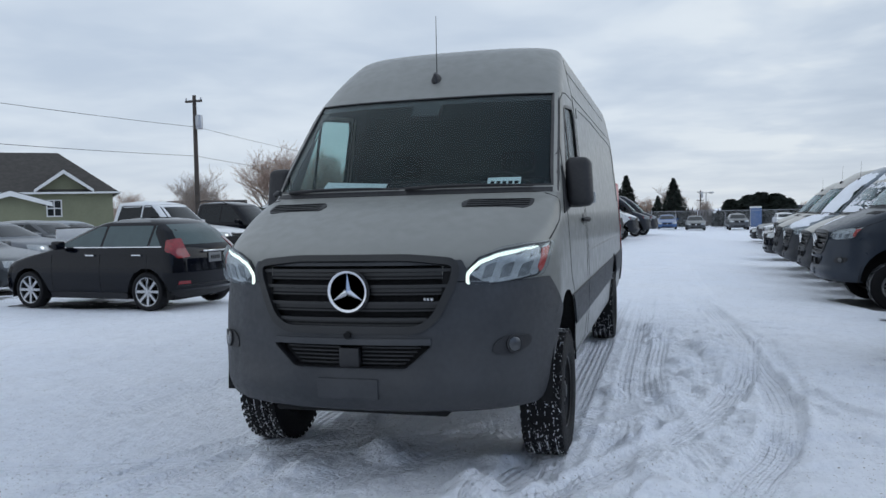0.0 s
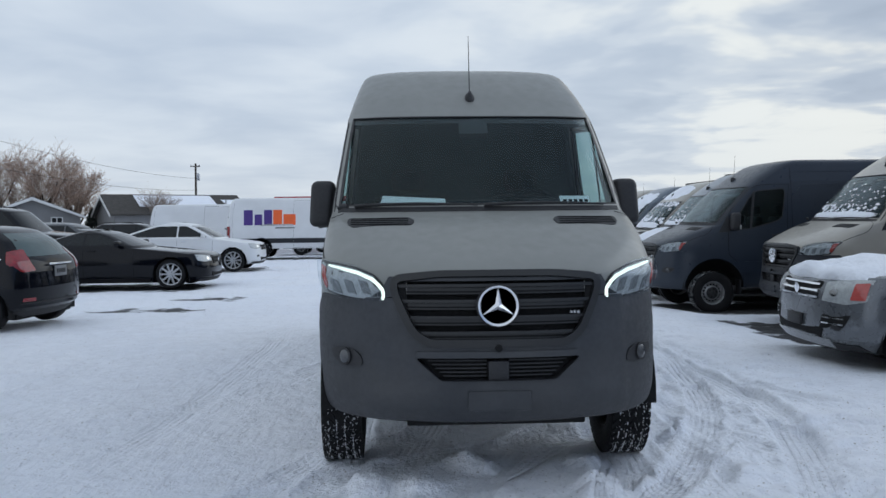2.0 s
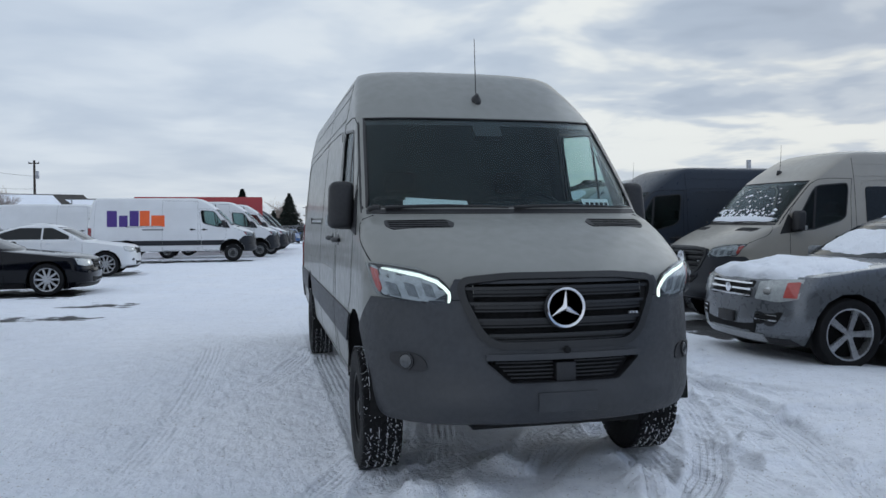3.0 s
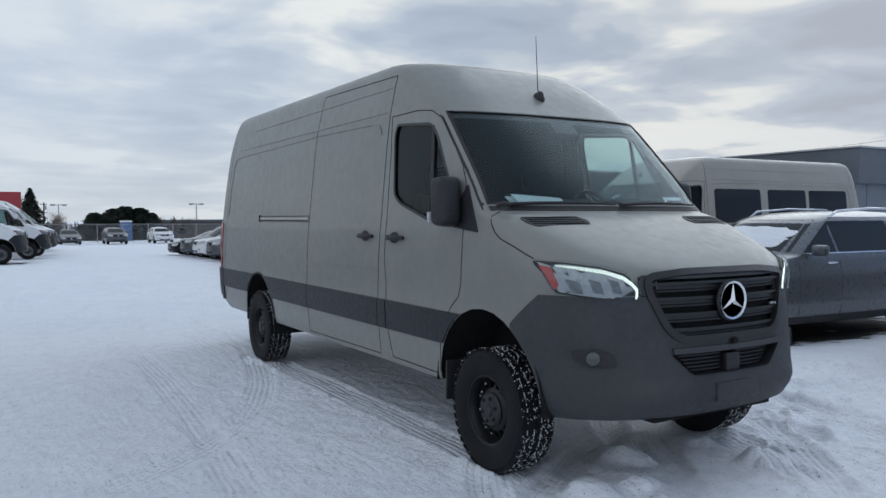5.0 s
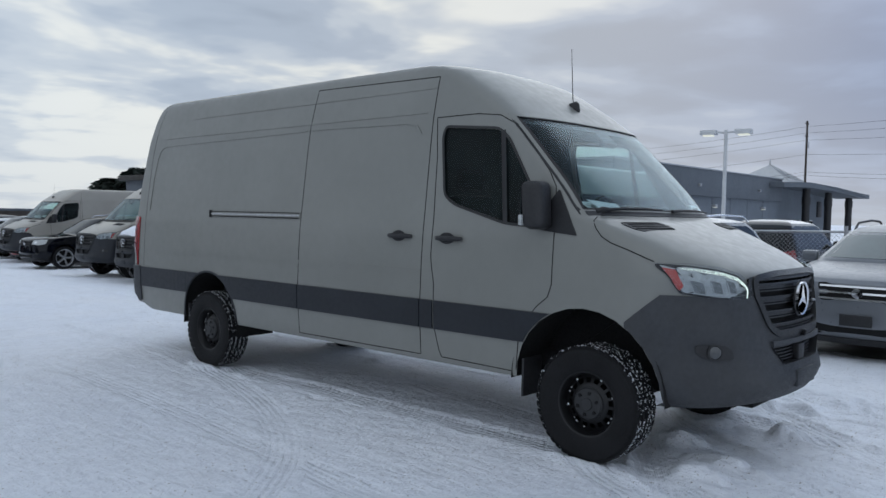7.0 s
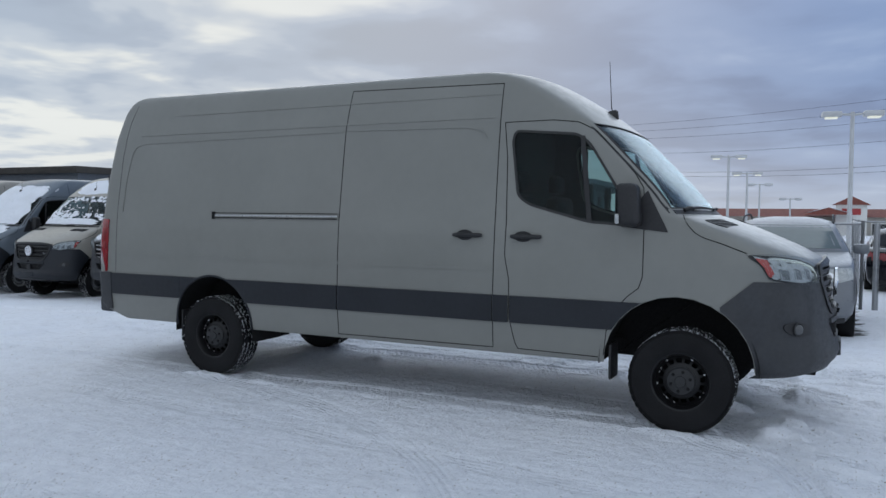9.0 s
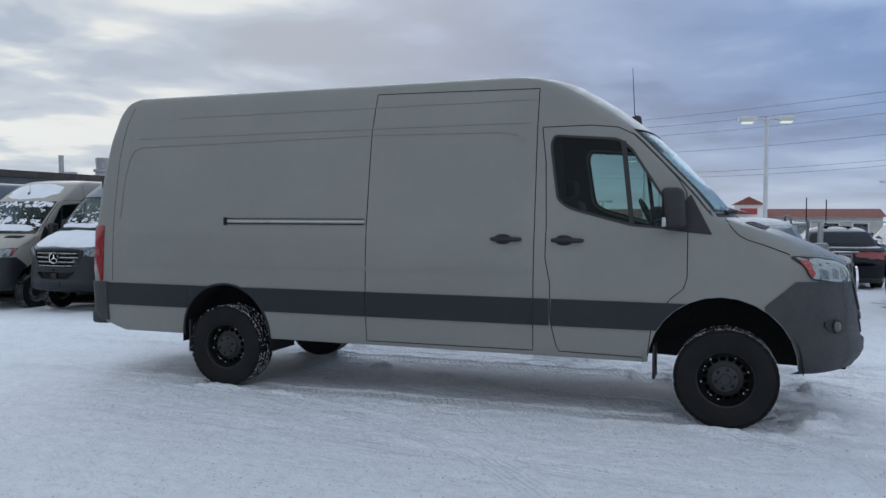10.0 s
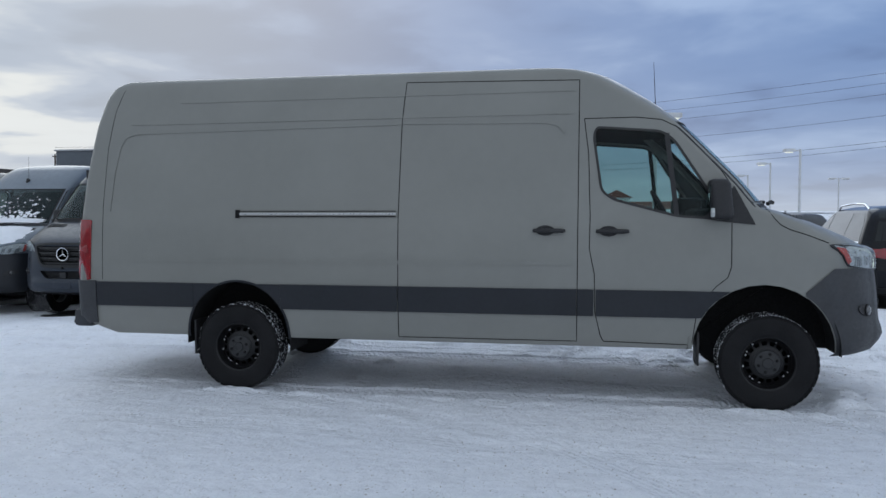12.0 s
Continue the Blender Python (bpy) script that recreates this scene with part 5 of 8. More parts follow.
        # gaps of the cab door, sliding door and rear corner
        lines_ = [
            [(1.395, 2.28), (1.36, 2.0), (1.345, 1.5), (1.35, 1.25), (1.335, 1.17), (1.31, 1.05), (1.305, 0.75), (1.26, 0.56), (1.235, 0.515), (0.60, 0.505)],
            [(1.395, 2.282), (1.0, 2.285), (0.80, 2.262), (0.66, 2.19), (0.50, 2.02), (0.355, 1.86), (0.292, 1.76), (0.278, 1.60), (0.278, 1.12), (0.305, 1.035), (0.385, 0.97), (0.48, 0.86), (0.535, 0.72), (0.56, 0.52)],
        ]
        if s < 0:
            lines_ += [[(1.435, 2.60), (1.445, 0.51), (2.0, 0.508), (2.903, 0.505), (2.905, 1.5), (2.885, 2.3), (2.86, 2.622), (1.435, 2.60)]]
        else:
            lines_ += [[(1.435, 2.60), (1.445, 0.51)]]
        for k, path in enumerate(lines_):
            ribbon("door_gap", spread(path, 0.05), fs_, out, GAP, root, 0.0065, 0.0015)
        ribbon("corner_gap", spread([(5.60, 0.95), (5.60, 1.6), (5.57, 2.1), (5.515, 2.45), (5.45, 2.63)], 0.05), fs_, out, GAP, root, 0.004, 0.001)
        # pressed panel edges and side rail
        press = [[(5.535, 1.55), (5.50, 1.9), (5.45, 2.12), (5.40, 2.2), (5.30, 2.235), (2.925, 2.27)], [(2.865, 2.275), (1.72, 2.26), (1.60, 2.235), (1.55, 2.17)]]
        for path in press:
            ribbon("pressed_edge", spread(path, 0.06), fs_, out, paint, root, 0.018, 0.006)
        ribbon("pressed_edge", spread([(5.35, 2.315), (1.5, 2.33)], 0.1), fs_, out, paint, root, 0.014, 0.005)
        ribbon("pressed_edge", spread([(4.9, 2.50), (1.46, 2.515)], 0.1), fs_, out, paint, root, 0.012, 0.004)
        ribbon("body_crease", spread([(5.5, 1.12), (1.46, 1.13)], 0.1), fs_, out, paint, root, 0.03, 0.004)
        if s < 0:
            r_ = sheet("door_rail", list(np.linspace(2.918, 4.33, 24)), [1.495, 1.51, 1.54, 1.555], fs_, out, paint, root, offset=0.008, thick=0.012, label="sliding door rail")
            ribbon("rail_slot", spread([(2.923, 1.525), (4.32, 1.525)], 0.1), fs_, out, ALLOY, r_, 0.012, 0.012)
            ribbon("rail_slot", spread([(2.923, 1.503), (4.32, 1.503)], 0.1), fs_, out, GAP, r_, 0.010, 0.011)
            ribbon("rail_slot", spread([(2.923, 1.547), (4.32, 1.547)], 0.1), fs_, out, GAP, r_, 0.007, 0.011)
            box("rail_end", -0.975, -0.955, 4.30, 4.34, 1.49, 1.56, GAP, r_, 0.004)
        # handles
        for y0, y1, zc in ((1.05, 1.295, 1.388), (1.545, 1.79, 1.392)):
            if s > 0 and y0 > 1.5:
                continue
            cup = panel("handle_cup", [(y0 + (y1 - y0) * (0.62 + 0.30 * math.cos(a)), zc + 0.042 * math.sin(a)) for a in np.linspace(0, 2 * math.pi, 20)[:-1]], fs_, out, BLACK_PLASTIC, root, offset=0.002, thick=0.004, rings=2)
            b = bmesh.new()
            pts = []
            for t in np.linspace(0, 1, 9):
                y = y0 + (y1 - y0) * t
                pts.append(Vector((s * (VAN.side(y, zc) + 0.012 + 0.03 * math.sin(math.pi * t) ** 0.6), y, zc)))
            tube_bm(b, pts, [0.014, 0.018, 0.019, 0.019, 0.019, 0.019, 0.019, 0.018, 0.014], 10)
            part("door_handle", b, BLACK_PLASTIC, root, "black plastic pull handle")
        # dark rub strip along the side
        def stripe(y0, y1):
            return sheet("side_strip", list(np.linspace(y0, y1, max(3, int((y1 - y0) / 0.12)))), [0.718, 0.74, 0.82, 0.91, 0.928], fs_, out, strip_mat, root, offset=0.012, thick=0.016, label="dark grey plastic side strip")
        stripe(0.56, 1.298), stripe(1.316, 1.441), stripe(1.450, 2.900), stripe(2.910, 3.93), stripe(4.73, 5.655)
        # wheel arch trims
        ribbon("arch_trim", [p for p in circle(4.325, 0.49, 0.462, 30, -4, 184)], fs_, out, strip_mat, root, 0.018, 0.006)
        for y0, cy_, cz_, r_, sg in ((0.562, 0.035, 0.46, 0.528, 1), (3.932, 4.325, 0.49, 0.46, -1), (4.728, 4.325, 0.49, 0.46, 1)):
            def fill(a, y0=y0, cy_=cy_, cz_=cz_, r_=r_, sg=sg):
                y = y0 + a[0] * (cy_ + sg * math.sqrt(max(0.0, r_ ** 2 - (a[1] - cz_) ** 2)) - y0)
                return Vector((s * VAN.side(y, a[1]), y, a[1]))
            sheet("strip_end", list(np.linspace(0, 1, 6)), list(np.linspace(0.719, 0.927, 9)), fill, out, strip_mat, root, offset=0.0115, thick=0.014)
        # arch liners with the shade of the arch in their colour, and mud flaps
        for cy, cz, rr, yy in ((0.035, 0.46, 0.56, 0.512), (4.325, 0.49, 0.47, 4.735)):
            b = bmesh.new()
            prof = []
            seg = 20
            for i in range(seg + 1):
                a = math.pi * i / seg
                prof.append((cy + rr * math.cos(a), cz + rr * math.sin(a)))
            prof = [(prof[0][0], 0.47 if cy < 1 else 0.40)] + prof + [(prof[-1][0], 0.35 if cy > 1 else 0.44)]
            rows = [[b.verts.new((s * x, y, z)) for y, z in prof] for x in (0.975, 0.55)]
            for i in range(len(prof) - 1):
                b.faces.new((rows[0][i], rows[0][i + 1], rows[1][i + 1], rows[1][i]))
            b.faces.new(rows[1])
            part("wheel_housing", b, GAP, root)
            box("mud_flap", *sorted((s * 0.74, s * 0.955)), yy - 0.008, yy + 0.012, 0.34 if cy < 1 else 0.30, 0.60, BLACK_PLASTIC, root, 0.006)
        # tail lamp
        tl = panel("tail_lamp", rounded([(5.715, 0.94), (5.705, 1.475), (5.82, 1.475), (5.86, 1.45), (5.88, 0.94)], 0.02), fs_, (s, 0.5, 0), RED_LENS, root, offset=0.012, thick=0.03, rings=4, label="tall red tail lamp")
        panel("reverse_lens", rounded([(5.74, 1.18), (5.74, 1.25), (5.85, 1.25), (5.85, 1.18)], 0.01), fs_, (s, 0.5, 0), mat_pale_red, tl, offset=0.015, thick=0.006, rings=2)
        sheet("rear_corner", list(np.linspace(5.66, 5.89, 9)), [0.56, 0.62, 0.7, 0.8, 0.90, 0.935], fs_, (s, 0.4, 0), cl, root, offset=0.016, thick=0.02, label="dark grey bumper corner")
    box("rear_bumper", -0.86, 0.86, 5.80, 5.99, 0.50, 0.66, cl, root, 0.03)
    box("rear_step", -0.8, 0.8, 5.9, 6.03, 0.52, 0.55, BLACK_PLASTIC, root, 0.006)
    for x in (-0.42, 0.42):
        panel("rear_window", rounded([(x - 0.3, 1.5), (x + 0.3, 1.5), (x + 0.28, 2.15), (x - 0.28, 2.15)], 0.05), VAN.at_tail(), (0, 1, 0), DARK_GLASS, root, offset=0.003, thick=0.008)
    box("brake_light", -0.2, 0.2, 5.66, 5.72, 2.60, 2.645, BLACK_PLASTIC, root, 0.008)
    box("hinge", -0.90, -0.86, 5.74, 5.80, 1.84, 1.92, BLACK_PLASTIC, root, 0.006)
    # roof aerial
    b = bmesh.new()
    lathe_bm(b, [(0.036, 0.0), (0.034, 0.02), (0.018, 0.045), (0.010, 0.06)], 16, "z")
    bmesh.ops.scale(b, vec=(1.0, 1.6, 1.0), verts=b.verts)
    bmesh.ops.transform(b, matrix=pose(0, 0.77, VAN_ROOF(0.77) - 0.01, 36), verts=b.verts)
    part("aerial_base", b, BLACK_PLASTIC, root)
    z0 = VAN_ROOF(0.77)
    tube("aerial", [(0, 0.765, z0 + 0.03), (0.0, 0.78, z0 + 0.06), (-0.004, 0.80, z0 + 0.455)], [0.007, 0.004, 0.0022], BLACK_PLASTIC, root, 6)
    # underside, near-black: its shade is put into the colour
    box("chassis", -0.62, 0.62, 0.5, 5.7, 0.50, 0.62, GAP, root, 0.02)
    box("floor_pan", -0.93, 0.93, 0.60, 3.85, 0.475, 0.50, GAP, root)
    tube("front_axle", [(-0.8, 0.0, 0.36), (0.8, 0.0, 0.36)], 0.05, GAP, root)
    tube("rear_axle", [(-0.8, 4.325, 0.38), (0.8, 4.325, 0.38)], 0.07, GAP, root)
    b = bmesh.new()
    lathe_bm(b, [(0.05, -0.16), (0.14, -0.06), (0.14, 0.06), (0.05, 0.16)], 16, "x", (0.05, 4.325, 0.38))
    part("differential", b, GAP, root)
    box("exhaust_box", 0.35, 0.62, 3.0, 3.6, 0.40, 0.52, BLACK_STEEL, root, 0.03)
    # cabin
    b = bmesh.new()
    box_bm(b, -0.86, 0.86, 0.06, 0.55, 1.22, 1.565, 0.06)
    box_bm(b, -0.22, 0.22, 0.40, 0.62, 1.05, 1.66, 0.04)
    part("dashboard", b, INTERIOR, root, "black dashboard")
    b = bmesh.new()
    box_bm(b, 0.30, 0.72, 0.28, 0.52, 1.52, 1.66, 0.04)
    part("instrument_hood", b, INTERIOR, root)
    sw = bmesh.new()
    ring = [Vector((0.19 * math.cos(a), 0.19 * math.sin(a), 0)) for a in np.linspace(0, 2 * math.pi, 29)[:-1]]
    mm = pose(0.46, 0.68, 1.56, 62, 0, 0)
    rows = []
    for i, p in enumerate(ring):
        d = p.normalized()
        rows.append([sw.verts.new(mm @ (p + d * 0.016 * math.cos(t) + Vector((0, 0, 0.016 * math.sin(t))))) for t in np.linspace(0, 2 * math.pi, 9)[:-1]])
    for i in range(28):
        a, c = rows[i], rows[(i + 1) % 28]
        for k in range(8):
            sw.faces.new((a[k], a[(k + 1) % 8], c[(k + 1) % 8], c[k]))
    box_bm(sw, -0.18, 0.18, -0.03, 0.03, -0.012, 0.012, 0.01, mm)
    box_bm(sw, -0.07, 0.07, -0.07, 0.06, -0.03, 0.02, 0.02, mm)
    part("steering_wheel", sw, INTERIOR, root, "black steering wheel")
    for x in (-0.46, 0.46):
        seat = box("seat", x - 0.25, x + 0.25, 0.85, 1.35, 0.95, 1.12, CLOTH, root, 0.05, "dark cloth front seat")
        box("backrest", x - 0.24, x + 0.24, 1.30, 1.45, 1.05, 1.72, CLOTH, seat, 0.06)
        box("headrest", x - 0.13, x + 0.13, 1.36, 1.46, 1.75, 1.92, CLOTH, seat, 0.04)
    for s, side in SIDES:
        for y in (0.0, 4.325):
            steel_wheel(root, s * 0.878, y, 0.380, s, rim_mat=rim)
    return root


def VAN_ROOF(y):
    """Height of the skin on the centre line at y."""
    return float(np.interp(y, [b for a, b in VAN.front], [a for a, b in VAN.front]))


mat_pale_red = mat("pale_red_lens", (0.26, 0.03, 0.035), 0.15, 0.0, 0.2, 18.0, coat=0.8)


# ---- cars ----
def spoke_wheel(parent, x, y, z, s, r, w, spokes=5, rim_mat=None, hub=0.72, wide=0.30):
    """An alloy wheel with spokes."""
    wheel = new("wheel")
    wheel.parent = parent
    wheel.matrix_basis = pose(x, y, z) @ (Matrix.Identity(4) if s > 0 else pose(0, 0, 0, 0, 0, 180))
    h = w / 2
    rm = rim_mat or ALLOY
    if same_wheel((r, w, spokes, rm.name), wheel):
        return wheel
    bm = bmesh.new()
    t = hub
    lathe_bm(bm, [(r * t, -h * 0.85), (r * 0.85, -h), (r * 0.95, -h * 0.92), (r, -h * 0.6), (r, h * 0.6), (r * 0.95, h * 0.92), (r * 0.85, h), (r * t, h * 0.85)], 36)
    for f in [f for f in bm.faces if len(f.verts) > 4]:
        bm.faces.remove(f)
    part("tyre", bm, RUBBER, wheel)
    bm = bmesh.new()
    lathe_bm(bm, [(r * (t - 0.01), h * 0.84), (r * (t + 0.015), h * 0.90), (r * (t - 0.03), h * 0.84), (r * (t - 0.06), h * 0.3), (r * (t - 0.06), -h * 0.8)], 36)
    for f in [f for f in bm.faces if len(f.verts) > 4]:
        bm.faces.remove(f)
    for k in range(spokes):
        a = 2 * math.pi * k / spokes
        w0, w1 = r * 0.10 * (1 + wide), r * wide * 2.2 / spokes ** 0.75
        pts = []
        for xx in (h * 0.72, h * 0.45):
            for rad, ww in ((r * 0.08, w0), (r * (t - 0.02), w1)):
                for sg in (-1, 1):
                    pts.append(bm.verts.new((xx + (h * 0.10 if rad > r * 0.3 else 0), rad * math.cos(a) - sg * ww * 0.5 * math.sin(a), rad * math.sin(a) + sg * ww * 0.5 * math.cos(a))))
        for q in ((0, 1, 3, 2), (4, 6, 7, 5), (0, 2, 6, 4), (1, 5, 7, 3), (2, 3, 7, 6)):
            bm.faces.new([pts[i] for i in q])
    lathe_bm(bm, [(r * 0.15, h * 0.4), (r * 0.15, h * 0.76), (0.001, h * 0.80)], 20)
    part("rim", bm, rm, wheel, sharp=30)
    bm = bmesh.new()
    lathe_bm(bm, [(r * (t - 0.06), h * 0.05), (0.001, h * 0.05)], 24)
    part("brake", bm, GAP, wheel)
    return wheel


CARS = {
    # wheelbase, front and rear overhang, width, height, bonnet front and cowl height, cowl y, screen top y, roof end y, rear style, deck z, belt z, clearance, wheel radius, spokes
    "suv": dict(wb=2.87, fo=0.88, ro=0.98, w=1.92, h=1.72, hf=0.98, hc=1.10, yc=0.42, yt=1.22, yr=3.20, rear="hatch", zb=1.08, clear=0.26, r=0.375, spokes=5),
    "big_suv": dict(wb=3.08, fo=0.88, ro=1.12, w=1.92, h=1.70, hf=1.0, hc=1.13, yc=0.50, yt=1.30, yr=3.55, rear="hatch", zb=1.12, clear=0.26, r=0.385, spokes=5),
    "small_suv": dict(wb=2.69, fo=0.88, ro=0.95, w=1.84, h=1.58, hf=0.97, hc=1.10, yc=0.34, yt=1.10, yr=2.95, rear="hatch", zb=1.06, clear=0.25, r=0.355, spokes=5),
    "coupe_suv": dict(wb=2.87, fo=0.85, ro=1.0, w=1.89, h=1.60, hf=0.92, hc=1.06, yc=0.42, yt=1.25, yr=2.2, rear="fast", zb=1.08, clear=0.24, r=0.37, spokes=10),
    "hatch": dict(wb=2.49, fo=0.80, ro=0.66, w=1.72, h=1.47, hf=0.78, hc=0.98, yc=0.30, yt=1.15, yr=2.55, rear="hatch", zb=0.97, clear=0.19, r=0.31, spokes=8),
    "sedan": dict(wb=2.78, fo=0.92, ro=1.08, w=1.83, h=1.45, hf=0.74, hc=0.96, yc=0.52, yt=1.35, yr=2.45, rear="deck", zb=0.94, clear=0.18, r=0.325, spokes=10),
    "muscle": dict(wb=2.95, fo=0.93, ro=1.14, w=1.92, h=1.45, hf=0.84, hc=1.00, yc=0.72, yt=1.48, yr=2.35, rear="deck", zb=1.02, clear=0.17, r=0.36, spokes=10),
    "pickup": dict(wb=3.6, fo=0.95, ro=1.20, w=2.0, h=2.10, hf=1.20, hc=1.38, yc=0.55, yt=1.25, yr=2.75, rear="bed", zb=1.38, clear=0.38, r=0.42, spokes=6),
}


def car_shape(c):
    L1 = c["wb"] + c["ro"]
    H, hf, hc, fo, w = c["h"], c["hf"], c["hc"], c["fo"], c["w"] / 2
    cl = c["clear"]
    front = [(cl, -fo + 0.10), (cl + 0.12, -fo + 0.01), (0.5, -fo), (hf - 0.16, -fo + 0.03), (hf - 0.06, -fo + 0.07), (hf, -fo + 0.17), (hf + 0.45 * (hc - hf), -fo + 0.45 * (c["yc"] + fo)), (hc, c["yc"]), (hc + 0.04, c["yc"] + 0.05), (H - 0.14, c["yt"] - 0.08), (H - 0.07, c["yt"] + 0.14), (H - 0.03, c["yt"] + 0.38), (H, c["yt"] + 0.75)]
    zb = c["zb"]
    if c["rear"] == "hatch":
        rear = [(cl, L1 - 0.22), (cl + 0.15, L1 - 0.03), (0.6, L1), (zb - 0.1, L1 - 0.02), (zb, L1 - 0.06), (H - 0.22, L1 - 0.32), (H - 0.08, max(c["yr"], L1 - 0.55)), (H - 0.03, max(c["yr"], L1 - 0.55) - 0.2), (H, max(c["yr"], L1 - 0.55) - 0.6)]
    elif c["rear"] == "fast":
        rear = [(cl, L1 - 0.22), (cl + 0.15, L1 - 0.03), (0.6, L1), (zb - 0.06, L1 - 0.03), (zb + 0.02, L1 - 0.12), (zb + 0.08, L1 - 0.25), (H - 0.15, c["yr"] + 0.55), (H - 0.05, c["yr"]), (H, c["yr"] - 0.35)]
    elif c["rear"] == "deck":
        rear = [(cl, L1 - 0.2), (cl + 0.15, L1 - 0.03), (0.6, L1), (zb - 0.02, L1 - 0.05), (zb + 0.04, L1 - 0.18), (zb + 0.08, L1 - 0.75), (H - 0.14, c["yr"] + 0.25), (H - 0.05, c["yr"] - 0.05), (H, c["yr"] - 0.4)]
    else:
        rear = [(cl, L1 - 0.1), (cl + 0.2, L1), (zb - 0.04, L1), (zb, c["yr"] + 0.12), (zb + 0.04, c["yr"] + 0.10), (H - 0.12, c["yr"]), (H - 0.05, c["yr"] - 0.08), (H, c["yr"] - 0.4)]
    width = [(cl, w * 0.88), (cl + 0.12, w * 0.965), (0.55, w), (zb - 0.25, w * 0.992), (zb - 0.02, w * 0.955), (zb + 0.03, w * 0.93), (H - 0.16, w * 0.73), (H - 0.09, w * 0.69), (H - 0.04, w * 0.58), (H, w * 0.25)]
    levels = sorted({round(z, 3) for z in [a for a, _ in front] + [a for a, _ in rear] + list(np.linspace(cl, H, 22))})
    levels = [z for i, z in enumerate(levels) if i == 0 or z - levels[i - 1] > 0.012 or z == H]
    df = [(cl, 0.45), (hf - 0.05, 0.48), (hf + 0.5 * (hc - hf), 0.45), (hc, 0.35), (H - 0.1, 0.28), (H, 0.25)]
    return Shape(front, rear, width, df, [(cl, 2.6), (hf, 2.6), (H, 2.4)], [(cl, 0.35), (zb, 0.30), (H, 0.2)], 2.4, levels)


def snow_patch(root, fn, out, cx, cz, rx, rz, thick=0.03, seed=0, square=3.0):
    """A ragged, rounded patch of settled snow on a surface round (cx, cz)."""
    bm = bmesh.new()
    n, rings = 56, 9
    rows = []
    for k in range(rings, 0, -1):
        row = []
        for i in range(n):
            a = 2 * math.pi * i / n
            c, s = math.cos(a), math.sin(a)
            e = (abs(c) ** square + abs(s) ** square) ** (-1 / square)
            rag = 1 + 0.16 * noise.noise(Vector((c * 2.2, s * 2.2, seed))) + 0.09 * noise.noise(Vector((c * 7, s * 7, seed + 5)))
            t = k / rings
            u, v = cx + rx * e * rag * c * t, cz + rz * e * rag * s * t
            p, nn = normal_at(fn, (u, v), out)
            lift = thick * (1 - t ** 4) * (0.75 + 0.5 * noise.noise(p * 5.0 + Vector((seed, 0, 0))))
            row.append(bm.verts.new(p + nn * (0.004 + lift if k < rings else -0.002)))
        rows.append(row)
    p, nn = normal_at(fn, (cx, cz), out)
    mid = bm.verts.new(p + nn * (0.004 + thick))
    for a, b in zip(rows, rows[1:]):
        for i in range(n):
            j = (i + 1) % n
            bm.faces.new((a[i], a[j], b[j], b[i]))
    for i in range(n):
        bm.faces.new((rows[-1][i], rows[-1][(i + 1) % n], mid))
    return part("snow_layer", bm, SNOW, root, "ragged layer of settled snow", sharp=60)


def snow_specks(root, fn, out, areas, seed):
    """Thin crumbs and ragged flakes of snow scattered over a pane: areas of (x, z, half x, half z, count, size)."""
    rs = random.Random(seed)
    bm = bmesh.new()
    for cx, cz, hx, hz, n, size in areas:
        for _ in range(n):
            u, v, r = cx + rs.uniform(-hx, hx), cz + rs.uniform(-hz, hz), size * rs.uniform(0.3, 1.2)
            p, nn = normal_at(fn, (u, v), out)
            mid = bm.verts.new(p + nn * (0.003 + 0.25 * r * 0.5))
            ring = []
            for i in range(8):
                a = 2 * math.pi * i / 8
                k = r * rs.uniform(0.35, 1.3)
                ring.append(bm.verts.new(fn((u + k * 1.5 * math.cos(a), v + k * 0.8 * math.sin(a))) + nn * 0.002))
            for i in range(8):
                bm.faces.new((ring[i], ring[(i + 1) % 8], mid))
    return tagged(part("snow_specks", bm, SNOW, root, "crumbs of snow stuck to the glass", sharp=70), kind="stuff")


def snow_on(root, S, x, z0, z1, lump=0.04):
    return snow_patch(root, S.at_nose(), Vector((0, -0.3, 1)), 0, (z0 + z1) / 2, x, (z1 - z0) / 2, lump, seed=x * 10 + z0)


BODIES = {}
GREY_PLATE = mat("grimy_plate", (0.16, 0.165, 0.17), 0.6, 0.0, 0.2, 20.0)


